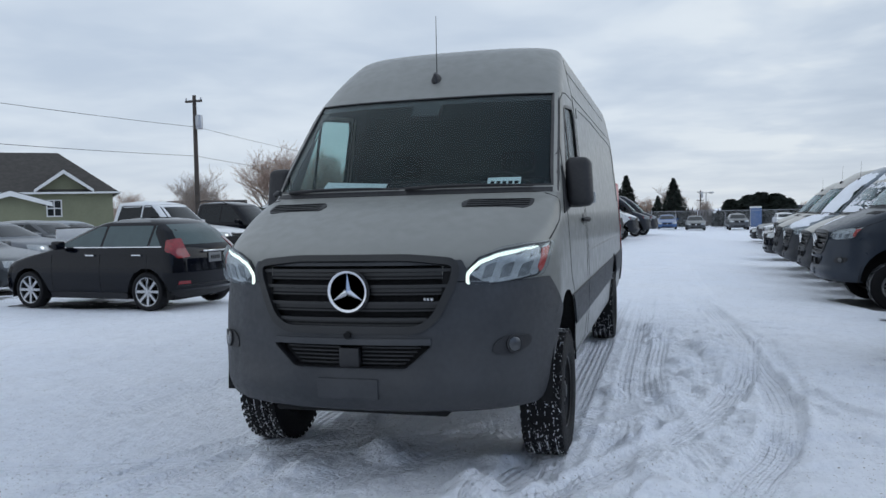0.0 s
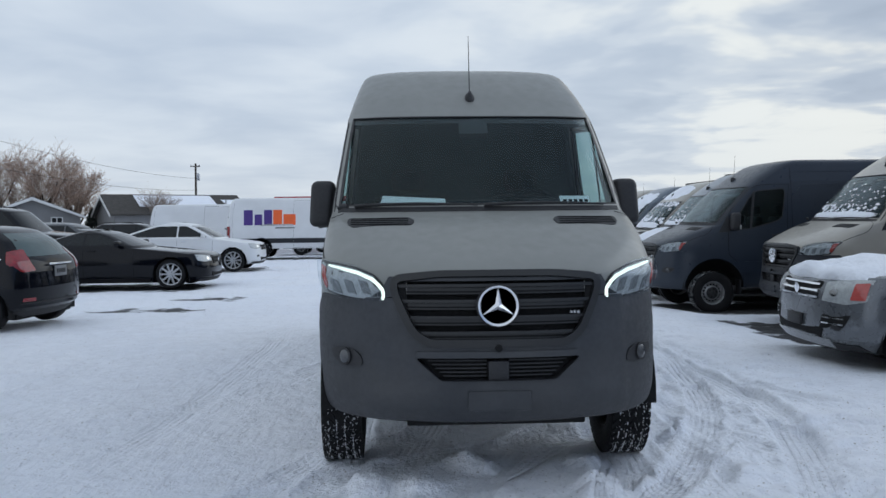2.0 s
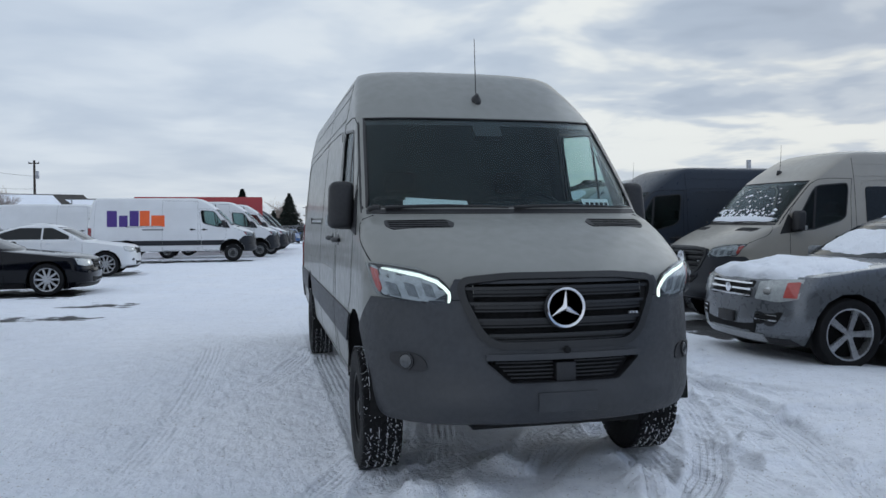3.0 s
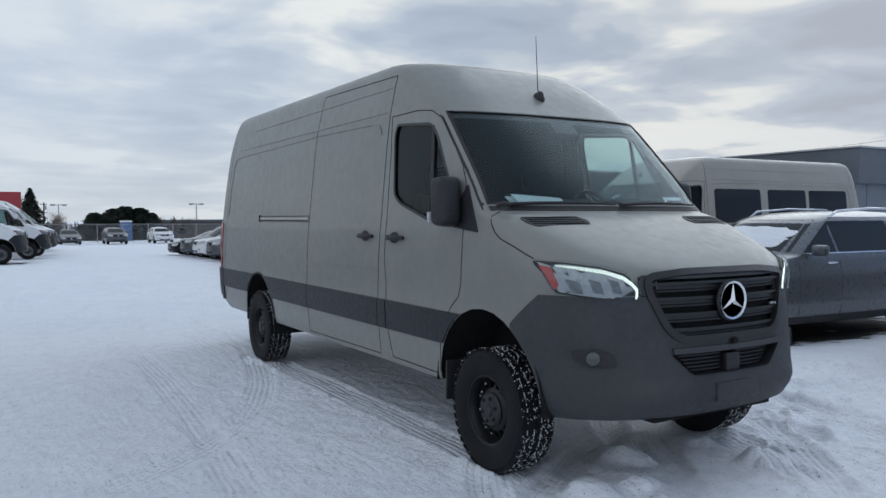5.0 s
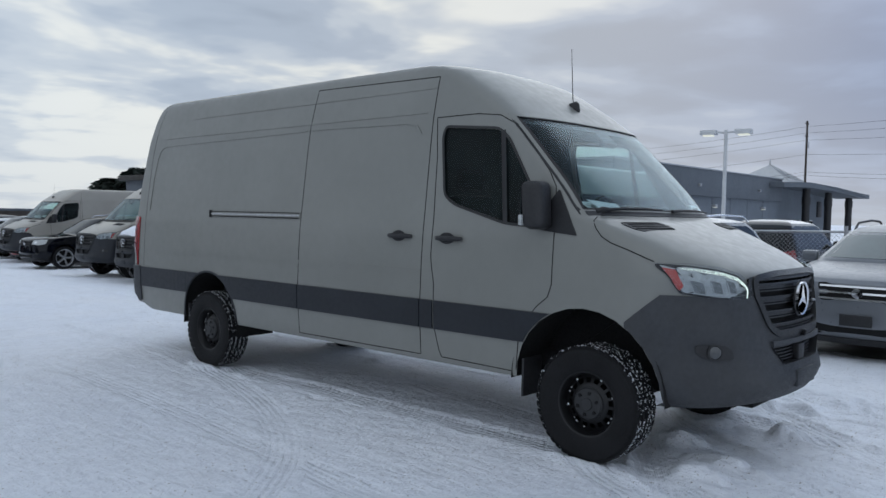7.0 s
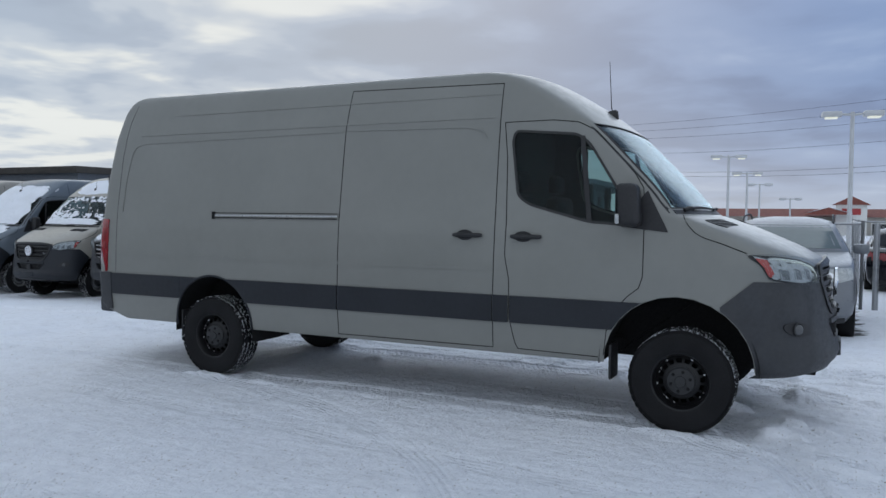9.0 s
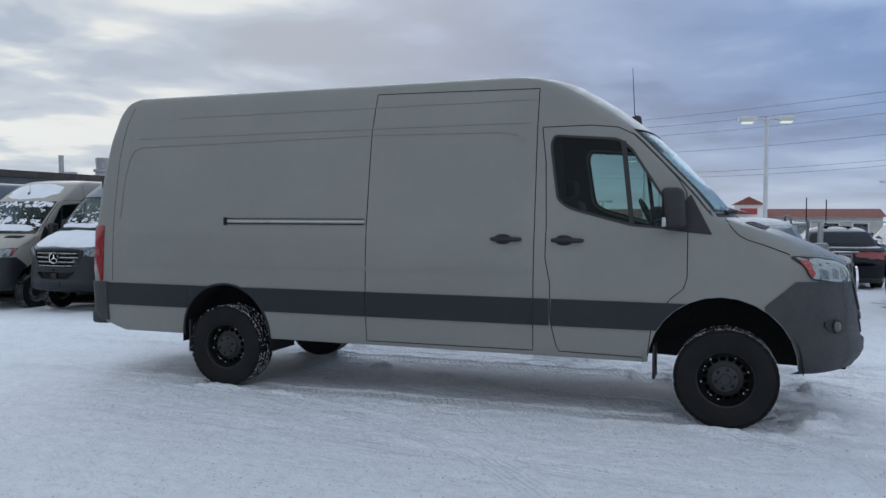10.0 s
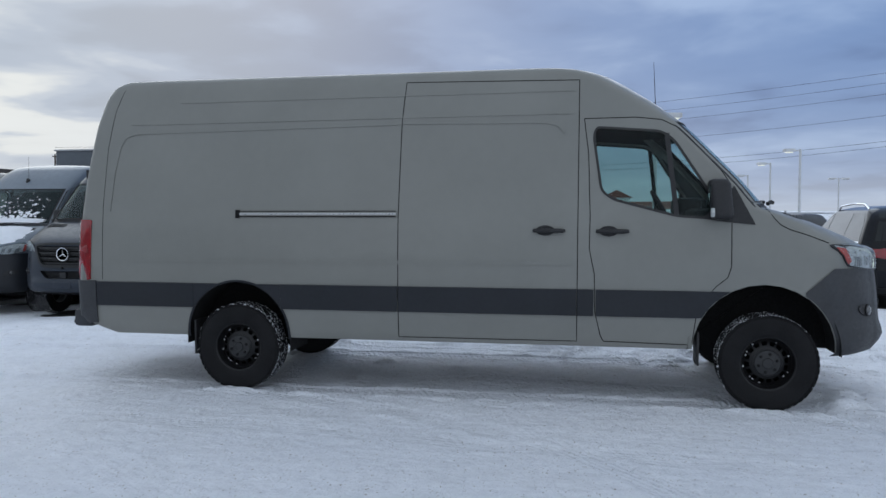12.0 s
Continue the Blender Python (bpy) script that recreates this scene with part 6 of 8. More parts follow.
def car_body(kind, paint, label, m, name="car", group="", rim=None, trim=None, grille=None, snow=(), plate=None, rails=False, lights=None, glass_m=None, chrome=False):
    c = CARS[kind]
    S = car_shape(c)
    root = thing(name, label, "car", group, m)
    wb, H, zb, w, cl, r = c["wb"], c["h"], c["zb"], c["w"] / 2, c["clear"], c["r"]
    hf, hc = c["hf"], c["hc"]
    L1 = wb + c["ro"]
    if kind not in BODIES:
        bm, _ = S.skin(0.0, 12)
        for s, side in SIDES:
            for y in (0, wb):
                clip_hole(bm, circle(y, r * 0.98, r + 0.065, 14), s)
        BODIES[kind] = part("body", bm, paint, root, sharp=30).data
    else:
        body = new("body", BODIES[kind])
        body.parent = root
        body.material_slots[0].link = "OBJECT"
        body.material_slots[0].material = paint
    gm = glass_m or DARK_GLASS
    nose, tail = S.at_nose(), S.at_tail()

    def ws(fn):
        return lambda a: fn((a[1] * S.w(a[0]), a[0]))
    sheet("windshield", list(np.linspace(hc + 0.045, H - 0.12, 8)), list(np.linspace(-0.90, 0.90, 11)), ws(nose), (0, -1, 0.8), gm, root, offset=0.003, thick=0.008)
    if c["rear"] in ("hatch", "fast", "deck"):
        z0 = zb + (0.06 if c["rear"] == "hatch" else 0.11)
        sheet("rear_window", list(np.linspace(z0, H - 0.12, 7)), list(np.linspace(-0.80, 0.80, 9)), ws(tail), (0, 1, 0.6), gm, root, offset=0.003, thick=0.008)
    else:
        sheet("rear_window", list(np.linspace(zb + 0.12, H - 0.14, 5)), list(np.linspace(-0.75, 0.75, 7)), ws(tail), (0, 1, 0.1), gm, root, offset=0.003, thick=0.008)
    black = trim or BLACK_PLASTIC
    for s, side in SIDES:
        fn, out = S.at_side(s), (s, 0, 0.25)
        zt = H - 0.135
        fy = lambda z: ip(S.front, z) + 0.30
        ry = lambda z: ip(S.rear, z) - 0.30
        cuts = {"hatch": [1.55, 2.50], "deck": [1.85], "fast": [1.75], "bed": [1.75]}[c["rear"]]
        if kind in ("suv", "big_suv", "small_suv"):
            cuts = [1.52, wb - 0.30]
        if kind == "muscle":
            cuts = [2.05]
        z0 = zb + 0.045
        edges = [None] + cuts + [None]
        for a, b in zip(edges, edges[1:]):
            def left(z):
                return fy(z) if a is None else a + 0.025
            def right(z):
                return ry(z) if b is None else b - 0.025
            poly = []
            for z in np.linspace(z0, zt, 5):
                poly.append((left(z), z))
            for z in np.linspace(zt, z0, 5):
                poly.append((max(right(z), left(z) + 0.02), z))
            if right(z0) - left(z0) > 0.15:
                panel("side_window", rounded(poly, 0.02, 2), fn, out, gm, root, offset=0.003, thick=0.008, rings=2)
        if chrome:
            ribbon("window_trim", spread([(fy(z0) - 0.02, z0 - 0.012), (ry(z0) + 0.02, z0 - 0.012)], 0.1), fn, out, CHROME, root, 0.016, 0.006)
        # doors, handles, sill
        doors = [c["yc"] + 0.22] + cuts[:2]
        if kind == "muscle":
            doors = [c["yc"] + 0.15, 2.05]
        for y in doors:
            ribbon("door_gap", spread([(y, zb + 0.02), (y, cl + 0.12)], 0.1), fn, out, GAP, root, 0.008, 0.002)
        for y in doors[1:3]:
            b = bmesh.new()
            zc = zb - 0.09
            tube_bm(b, [Vector((s * (S.side(yy, zc) + 0.018), yy, zc)) for yy in (y - 0.28, y - 0.2, y - 0.1)], 0.014, 8)
            part("door_handle", b, CHROME if chrome else paint, root)
        sheet("sill_trim", list(np.linspace(r + 0.12, wb - r - 0.12, 8)), [cl + 0.005, cl + 0.05, cl + 0.10], fn, out, black, root, offset=0.008, thick=0.012)
        # mirrors
        b = bmesh.new()
        vs = box_bm(b, w * 0.97, w * 0.97 + 0.20, c["yc"] + 0.42, c["yc"] + 0.54, zb + 0.01, zb + 0.15, 0.035)
        if s < 0:
            bmesh.ops.scale(b, vec=(-1, 1, 1), verts=b.verts)
        part("side_mirror", b, paint, root)
        for y in (0, wb):
            spoke_wheel(root, s * (w - 0.115), y, r, s, r, 0.225, c["spokes"], rim)
            # arch liner, near-black in place of the shade inside the arch
            b = bmesh.new()
            rr = r + 0.075
            prof = [(y + rr * math.cos(a), r * 0.98 + rr * math.sin(a)) for a in np.linspace(0, math.pi, 15)]
            prof = [(prof[0][0], cl)] + prof + [(prof[-1][0], cl)]
            rows = [[b.verts.new((s * x, yy, z)) for yy, z in prof] for x in (w * 0.985, w - 0.42)]
            for i in range(len(prof) - 1):
                b.faces.new((rows[0][i], rows[0][i + 1], rows[1][i + 1], rows[1][i]))
            b.faces.new(rows[1])
            part("wheel_housing", b, GAP, root)
            if trim:
                ribbon("arch_trim", circle(y, r * 0.98, r + 0.085, 20, -5, 185), fn, (s, 0, 0), black, root, 0.05, 0.010)
        # lamps
        hz0, hz1 = hf - (0.27 if kind == "big_suv" else 0.20), hf - 0.045
        hl = [(s * x, z) for x, z in rounded([(w * 0.50, hz0 + 0.02), (w * 0.52, hz1 - 0.02), (w * 0.80, hz1 + 0.015), (w * 0.93, hz1 + 0.02), (w * 0.95, hz0 + 0.04), (w * 0.80, hz0)], 0.02, 3)]
        lp = panel("headlamp", hl, nose, (s * 0.6, -1, 0.2), LAMP_CLEAR, root, offset=0.010, thick=0.03, rings=3, label="clear headlamp")
        panel("lamp_unit", [(s * (w * 0.66 + 0.05 * math.cos(a)), (hz0 + hz1) / 2 + 0.04 * math.sin(a)) for a in np.linspace(0, 2 * math.pi, 13)[:-1]], nose, (s * 0.6, -1, 0.2), CHROME, lp, offset=0.014, thick=0.006, rings=2)
        if kind == "big_suv":
            panel("turn_lens", [(s * x, z) for x, z in rounded([(w * 0.84, hz0 + 0.05), (w * 0.84, hz1 - 0.02), (w * 0.93, hz1 - 0.01), (w * 0.94, hz0 + 0.05)], 0.01, 2)], nose, (s, -1, 0.2), AMBER, lp, offset=0.015, thick=0.006, rings=2)
        panel("fog_lamp", [(s * (w * 0.72 + 0.06 * math.cos(a)), 0.50 + 0.035 * math.sin(a)) for a in np.linspace(0, 2 * math.pi, 13)[:-1]], nose, (s * 0.4, -1, 0), black, root, offset=0.006, thick=0.012, rings=2)
        if kind == "big_suv":
            vent = panel("side_intake", [(s * x, z) for x, z in rounded([(w * 0.50, 0.47), (w * 0.80, 0.50), (w * 0.86, 0.63), (w * 0.52, 0.61)], 0.02, 3)], nose, (s * 0.4, -1, 0), GAP, root, offset=0.007, thick=0.012, rings=3)
            for zz in (0.53, 0.585):
                ribbon("intake_bar", [(s * x, zz) for x in np.linspace(w * 0.53, w * 0.80, 6)], nose, (s * 0.4, -1, 0), CHROME, vent, 0.014, 0.014)
        if kind == "hatch":
            tl = [(y, z) for y, z in rounded([(L1 - 0.30, 0.94), (L1 - 0.36, 1.10), (L1 - 0.26, 1.13), (L1 - 0.12, 0.97), (L1 - 0.06, 0.84), (L1 - 0.13, 0.82)], 0.02, 3)]
        elif c["rear"] == "hatch":
            tl = [(y, z) for y, z in rounded([(L1 - 0.26, zb - 0.24), (L1 - 0.25, zb - 0.02), (L1 - 0.02, zb - 0.04), (L1 - 0.02, zb - 0.24)], 0.02, 3)]
        elif c["rear"] == "bed":
            tl = [(y, z) for y, z in rounded([(L1 - 0.12, zb - 0.40), (L1 - 0.12, zb - 0.06), (L1 - 0.005, zb - 0.06), (L1 - 0.005, zb - 0.40)], 0.02, 3)]
        else:
            tl = [(y, z) for y, z in rounded([(L1 - 0.30, zb - 0.16), (L1 - 0.26, zb - 0.03), (L1 - 0.05, zb - 0.04), (L1 - 0.03, zb - 0.18)], 0.02, 3)]
        panel("tail_lamp", tl, fn, (s, 0.6, 0), RED_LENS, root, offset=0.008, thick=0.02, rings=3, label="red tail lamp")
        tr = [(s * x, z) for x, z in rounded([(w * 0.52, zb - 0.21), (w * 0.52, zb - 0.05), (w * 0.88, zb - 0.05), (w * 0.88, zb - 0.22)], 0.02, 3)]
        if kind != "hatch":
            panel("tail_lamp", tr, tail, (s * 0.3, 1, 0), RED_LENS, root, offset=0.008, thick=0.02, rings=2)
        else:
            panel("rear_reflector", [(s * x, z) for x, z in rounded([(w * 0.62, 0.42), (w * 0.62, 0.47), (w * 0.84, 0.47), (w * 0.84, 0.42)], 0.01, 2)], tail, (s * 0.3, 1, 0), RED_LENS, root, offset=0.006, thick=0.01, rings=2)
        if rails:
            b = bmesh.new()
            pts = [Vector((s * (w * 0.68), yy, zz)) for yy, zz in ((c["yt"] + 0.35, H - 0.09), (c["yt"] + 0.5, H - 0.005), (c["yt"] + 1.2, H + 0.035), (c["yr"] - 0.2, H + 0.02), (c["yr"] + 0.0, H - 0.06))]
            tube_bm(b, pts, 0.016, 8)
            part("roof_rail", b, CHROME if chrome else BLACK_PLASTIC, root)
    # grille, lower intake, plates
    gw = w * 0.46
    g = panel("grille", rounded([(-gw * 0.9, hf - 0.25), (gw * 0.9, hf - 0.25), (gw, hf - 0.06), (-gw, hf - 0.06)], 0.03, 3), nose, (0, -1, 0.2), GAP, root, offset=0.006, thick=0.02, rings=3)
    for k in range(3):
        z = hf - 0.225 + k * 0.065
        ribbon("grille_bar", [(x, z) for x in np.linspace(-gw * 0.93, gw * 0.93, 9)], nose, (0, -1, 0.2), grille or black, g, 0.022, 0.018)
    b = bmesh.new()
    lathe_bm(b, [(0.045, 0.0), (0.055, -0.01), (0.001, -0.014)], 20, "y", (0, S.nose(0, hf - 0.155) - 0.018, hf - 0.155))
    part("badge", b, CHROME, g, "round chrome badge")
    panel("lower_intake", rounded([(-w * 0.5, cl + 0.10), (w * 0.5, cl + 0.10), (w * 0.55, cl + 0.22), (-w * 0.55, cl + 0.22)], 0.03, 3), nose, (0, -1, 0), GAP, root, offset=0.006, thick=0.012, rings=2)
    sheet("front_lip", list(np.linspace(-w * 0.86, w * 0.86, 15)), [cl + 0.005, cl + 0.04, cl + 0.075], nose, (0, -1, 0), black, root, offset=0.012, thick=0.02)
    sheet("rear_lip", list(np.linspace(-w * 0.86, w * 0.86, 15)), [cl + 0.02, cl + 0.08, cl + (0.22 if trim or kind == "hatch" else 0.13)], tail, (0, 1, 0), black, root, offset=0.012, thick=0.02)
    if kind == "big_suv":
        sheet("skid_plate", list(np.linspace(-w * 0.62, w * 0.62, 15)), [cl + 0.03, cl + 0.07, cl + 0.11], nose, (0, -1, 0), ALLOY, root, offset=0.02, thick=0.03, label="brushed metal skid plate")
    if plate in ("front", "both"):
        y = S.nose(0, 0.52) - 0.02
        box("plate_mount", -0.16, 0.16, y - 0.012, y + 0.02, 0.46, 0.58, BLACK_PLASTIC, root, 0.006)
    if plate in ("rear", "both"):
        zc = zb - 0.16
        y = S.tail(0, zc)
        pl = box("number_plate", -0.152, 0.152, y, y + 0.016, zc - 0.076, zc + 0.076, GREY_PLATE, root, 0.004, "dull grey plate with dark bars")
        for k in range(5):
            box("plate_bar", -0.11 + k * 0.047, -0.078 + k * 0.047, y + 0.015, y + 0.018, zc - 0.03, zc + 0.03, GAP, pl)
        box("boot_trim", -0.28, 0.28, y - 0.01, y + 0.022, zc + 0.095, zc + 0.12, CHROME, root, 0.005)
    if c["rear"] == "bed":
        b = bmesh.new()
        box_bm(b, -w * 0.84, w * 0.84, c["yr"] + 0.22, L1 - 0.08, zb - 0.02, zb + 0.012)
        part("bed_cover", b, BLACK_PLASTIC, root)
    # near-black floor that carries the shade under the car
    box("underside", -w * 0.80, w * 0.80, -0.45, wb + 0.4, cl - 0.02, cl + 0.06, GAP, root)
    return root


CAR_CACHE = {}


def build_car(kind, paint, label, m, name="car", group="", rim=None, trim=None, grille=None, snow=(), plate=None, rails=False, glass_m=None, chrome=False):
    """A parked car; cars of one build share their meshes and differ in paint."""
    key = (kind, chrome, rails, plate, trim is None, grille is None)
    if key in CAR_CACHE:
        first, old = CAR_CACHE[key]
        root = copy_thing(first, m)
        root.name = name
        tagged(root, label, "car", group)
        repaint(root, {old.name: paint})
    else:
        root = car_body(kind, paint, label, m, name, group, rim, trim, grille, (), plate, rails, None, glass_m, chrome)
        CAR_CACHE[key] = (root, paint)
    for z0, z1, x, lump in snow:
        snow_on(root, car_shape(CARS[kind]), x, z0, z1, lump)
    return root


def ground_z(x, y):
    return float(ground_height(np.array([x]), np.array([y]))[0])


def park(x, y, heading, dz=0.0):
    """A parking pose for the front axle's middle; heading turns the nose from -y."""
    return pose(x, y, ground_z(x, y) + dz, 0, 0, heading)


def repaint(root, change):
    for o in root.children_recursive:
        if o.type == "MESH":
            for sl in o.material_slots:
                if sl.material and sl.material.name in change:
                    m = change[sl.material.name]
                    sl.link = "OBJECT"
                    sl.material = m
    return root


# ---- the vehicles ----
main_van = build_van(PAINT_GREY, "grey high-roof cargo van with dark bumper and lit headlamps on snow", on=True)
paper = thing("paper_sheet", "white folded paper sheets lying on the dashboard", "paper")
bm = bmesh.new()
box_bm(bm, -0.21, 0.21, -0.10, 0.10, -0.0015, 0.0015, 0, pose(-0.42, 0.17, 1.620, 30, 3, 2))
box_bm(bm, -0.15, 0.15, -0.10, 0.10, -0.0015, 0.0015, 0, pose(-0.50, 0.19, 1.622, 26, 0, -10))
part("sheet", bm, PAPER, paper)
# sticker inside the windscreen
bm = bmesh.new()
sq = [(x, z) for x, z in ((0.52, 1.625), (0.72, 1.625), (0.72, 1.675), (0.52, 1.675))]
panel("screen_sticker", sq, VAN.at_nose(), (0, -1, 0.8), PAPER, main_van, offset=-0.012, thick=0.002, rings=1, label="small white label with dark bars")
for k in range(5):
    x = 0.54 + k * 0.036
    panel("sticker_bar", [(x, 1.633), (x + 0.024, 1.633), (x + 0.024, 1.65), (x, 1.65)], VAN.at_nose(), (0, -1, 0.8), GAP, main_van, offset=-0.009, thick=0.002, rings=1)

GREY_RIM = mat("grey_steel_wheel", (0.25, 0.255, 0.26), 0.45, 0.5, 0.1, 8.0)


# the darker default cladding stands for shade on the parked vans' fronts
def van_copy(x, y, heading, paint, label, snow=(), rim=GREY_RIM, cladding=STRIP, more=None):
    v = copy_thing(main_van, park(x, y, heading))
    v.name = "van"
    tagged(v, label, "van", "parked vans")
    change = {"grey_paint": paint, "daytime_light": LAMP_CLEAR, "black_steel": rim}
    if cladding:
        change["dark_grey_plastic"] = change["dark_blue_grey_strip"] = cladding
    repaint(v, change)
    for o in v.children:
        if o.name.startswith(("screen_sticker", "sticker_bar")):
            bpy.data.objects.remove(o)
    if more:
        more(v)
    fn, up = VAN.at_nose(), Vector((0, -0.6, 1))
    k = y * 3.7
    for a in snow:
        if a == "bonnet":
            snow_patch(v, fn, up, 0.0, 1.42, 0.84, 0.15, 0.05, k, 5.0)
        elif a == "screen":
            snow_patch(v, fn, up, 0.0, 2.06, 0.82, 0.50, 0.03, k + 1, 6.0)
        elif a == "half":
            snow_patch(v, fn, up, -0.05, 1.685, 0.84, 0.075, 0.02, k, 5.0)
            snow_specks(v, fn, up, ((-0.4, 1.83, 0.45, 0.10, 60, 0.045), (0.1, 1.80, 0.75, 0.07, 60, 0.035), (0.0, 2.0, 0.75, 0.18, 70, 0.020), (0.1, 2.19, 0.72, 0.05, 60, 0.035), (-0.65, 1.95, 0.12, 0.2, 40, 0.04)), int(k))
        elif a == "frost":
            snow_patch(v, fn, up, 0.0, 1.66, 0.82, 0.05, 0.02, k, 5.0)
            snow_specks(v, fn, up, ((0.0, 1.76, 0.78, 0.06, 60, 0.030), (0.0, 1.92, 0.75, 0.14, 60, 0.018), (0.0, 2.1, 0.72, 0.1, 16, 0.014)), int(k))
        elif a == "brow":
            snow_patch(v, fn, up, 0.0, 2.48, 0.66, 0.17, 0.025, k + 3)
    return v


def side_windows(v):
    """Black side glass of a passenger van."""
    for s, side in SIDES:
        for y0, y1 in ((1.62, 2.82), (3.02, 4.1), (4.2, 5.35)):
            panel("side_window", rounded([(y0, 1.56), (y1, 1.56), (y1, 2.16), (y0, 2.16)], 0.06), VAN.at_side(s), (s, 0, 0), DARK_GLASS, v, offset=0.006, thick=0.012, rings=3)


van_copy(5.95, 6.5, -91, PAINT_TAN, "stone-coloured high-roof passenger van with a frosted windscreen", ("frost",), BLACK_STEEL, more=side_windows)
van_copy(4.9, 9.6, -90, PAINT_SLATE, "dark slate cargo van parked in a row", (), GREY_RIM, cladding=PAINT_SLATE)
CHROME_BARS = mat("satin_bars", (0.5, 0.51, 0.52), 0.25, 0.9, 0.05)


def chrome_bars(v):
    for o in v.children:
        if o.name.startswith("grille_bar"):
            z0 = min(c[2] for c in o.bound_box)
            ribbon("chrome_strip", [(x, z0 + 0.03) for x in np.linspace(-0.48, 0.48, 11)], VAN.at_nose(), (0, -1, 0.2), CHROME_BARS, v, 0.014, 0.022)


van_copy(5.30, 11.85, -90, PAINT_BLUEGREY, "blue-grey cargo van with snow on its bonnet", ("bonnet", "frost"), GREY_RIM, more=chrome_bars)
van_copy(5.40, 14.4, -90, PAINT_TAN, "stone-coloured cargo van with patchy snow on its windscreen", ("half", "brow"), GREY_RIM)
van_copy(5.42, 17.05, -90, PAINT_BLUEGREY, "pale cargo van with its front under snow", ("bonnet", "screen"), GREY_RIM)
van_copy(5.50, 19.6, -90, PAINT_TAN, "stone-coloured cargo van with a clear windscreen", (), GREY_RIM)
van_copy(6.5, 28.2, -90, PAINT_TAN, "stone-coloured van beyond a black suv", (), GREY_RIM)

ROW = "cars in the lot"
build_car("suv", PAINT_BLACK, "black mid-size suv with chrome front trim", park(5.6, 24.2, -90), group=ROW, chrome=True, rails=True)
build_car("big_suv", PAINT_GUNMETAL, "gunmetal-grey suv with snow on bonnet and roof rails", park(4.62, 3.28, -93), group=ROW, plate="front", chrome=True, rails=True, grille=CHROME, snow=((0.955, 1.135, 0.86, 0.10), (1.20, 1.50, 0.62, 0.03)))
build_car("small_suv", PAINT_SILVER, "silver compact suv with chrome grille bars", park(4.90, -0.3, -90), group=ROW, plate="front", grille=CHROME, trim=BLACK_PLASTIC, rails=True, glass_m=VIEW_TINT_GLASS)
build_car("suv", PAINT_BLACK, "black suv seen from behind beside the fence", park(10.2, -3.9, 90), group=ROW, rails=True, chrome=True, plate="rear")
build_car("hatch", PAINT_BLACK, "black hatchback with silver alloy wheels and red tail lamps", park(-8.60, 6.94, -96.2), group=ROW, plate="rear", chrome=True, glass_m=VIEW_TINT_GLASS)
build_car("muscle", PAINT_BLACK, "dark two-door muscle coupe on large alloy wheels", park(-6.14, 15.07, 90), group=ROW, rim=ALLOY)
build_car("coupe_suv", PAINT_WHITE, "white coupe-style suv with dark windows", park(-6.02, 21.3, 90), group=ROW, chrome=True)
build_car("pickup", PAINT_WHITE, "white pickup truck with snow on its roof", park(-11.0, 15.4, 90), group=ROW, name="pickup_truck")
build_car("pickup", PAINT_BLACK, "black pickup truck parked nose out", park(-10.6, 18.9, 90), group=ROW, name="pickup_truck", rails=True)
build_car("sedan", PAINT_STEEL, "dark grey sedan parked nose out", park(-12.3, 9.4, 92), group=ROW)
build_car("sedan", PAINT_TAN, "beige sedan with dusty bonnet", park(-11.6, 6.2, 94), group=ROW, chrome=True)
build_car("small_suv", PAINT_SILVER, "silver crossover with a dusty bonnet", park(-14.6, 12.6, 90, 0.05), group=ROW)
build_car("small_suv", PAINT_STEEL, "grey crossover in the back row", park(-16.4, 16.4, 90, 0.08), group=ROW)
build_car("small_suv", PAINT_BLUEGREY, "blue-grey crossover in the back row", park(-18.6, 20.2, 90, 0.1), group=ROW)
build_car("suv", PAINT_SILVER, "silver suv at the far end of the back row", park(-21.0, 17.8, 92, 0.1), group=ROW, rails=True)
build_car("suv", PAINT_STEEL, "grey suv in the back row", park(-12.2, 27.0, 90), group=ROW)
build_car("sedan", PAINT_BLACK, "black sedan in the back row", park(-12.6, 23.0, 90), group=ROW)
build_car("suv", PAINT_BLACK, "black suv in the back row", park(-11.5, 33.0, 90), group=ROW, rails=True)
for k, (y, p, kd, lab) in enumerate(((28.9, PAINT_RED, "sedan", "red sedan in the long row"), (31.5, PAINT_BLACK, "suv", "black suv in the long row"), (34.4, PAINT_STEEL, "suv", "grey suv in the long row"), (37.2, PAINT_WHITE, "small_suv", "white suv in the long row"), (40.0, PAINT_STEEL, "suv", "dark grey suv in the long row"), (43.0, PAINT_BLACK, "sedan", "black sedan in the long row"))):
    build_car(kd, p, lab, park(7.0, y, -90), group=ROW)
for k, (x, p, kd, lab) in enumerate(((1.6, PAINT_BLUE, "sedan", "blue sedan facing the lane"), (4.3, PAINT_STEEL, "sedan", "grey sedan facing the lane"), (8.2, PAINT_STEEL, "small_suv", "dark grey suv facing the lane"), (12.6, PAINT_WHITE, "small_suv", "white suv facing the lane"), (-2.4, PAINT_BLACK, "sedan", "black sedan facing the lane"))):
    build_car(kd, p, lab, park(x, 76 + (k % 2), 0), group=ROW)
build_car("suv", PAINT_BLACK, "black suv with red tail lamps behind the chain-link fence", park(16.3, 4.0, 90), group=ROW)
build_car("sedan", PAINT_BLACK, "black sedan behind the chain-link fence", park(16.6, -2.5, 90), group=ROW, plate="rear")
build_car("small_suv", PAINT_BLACK, "black suv behind the chain-link fence", park(23.0, -5.4, 90), group=ROW)
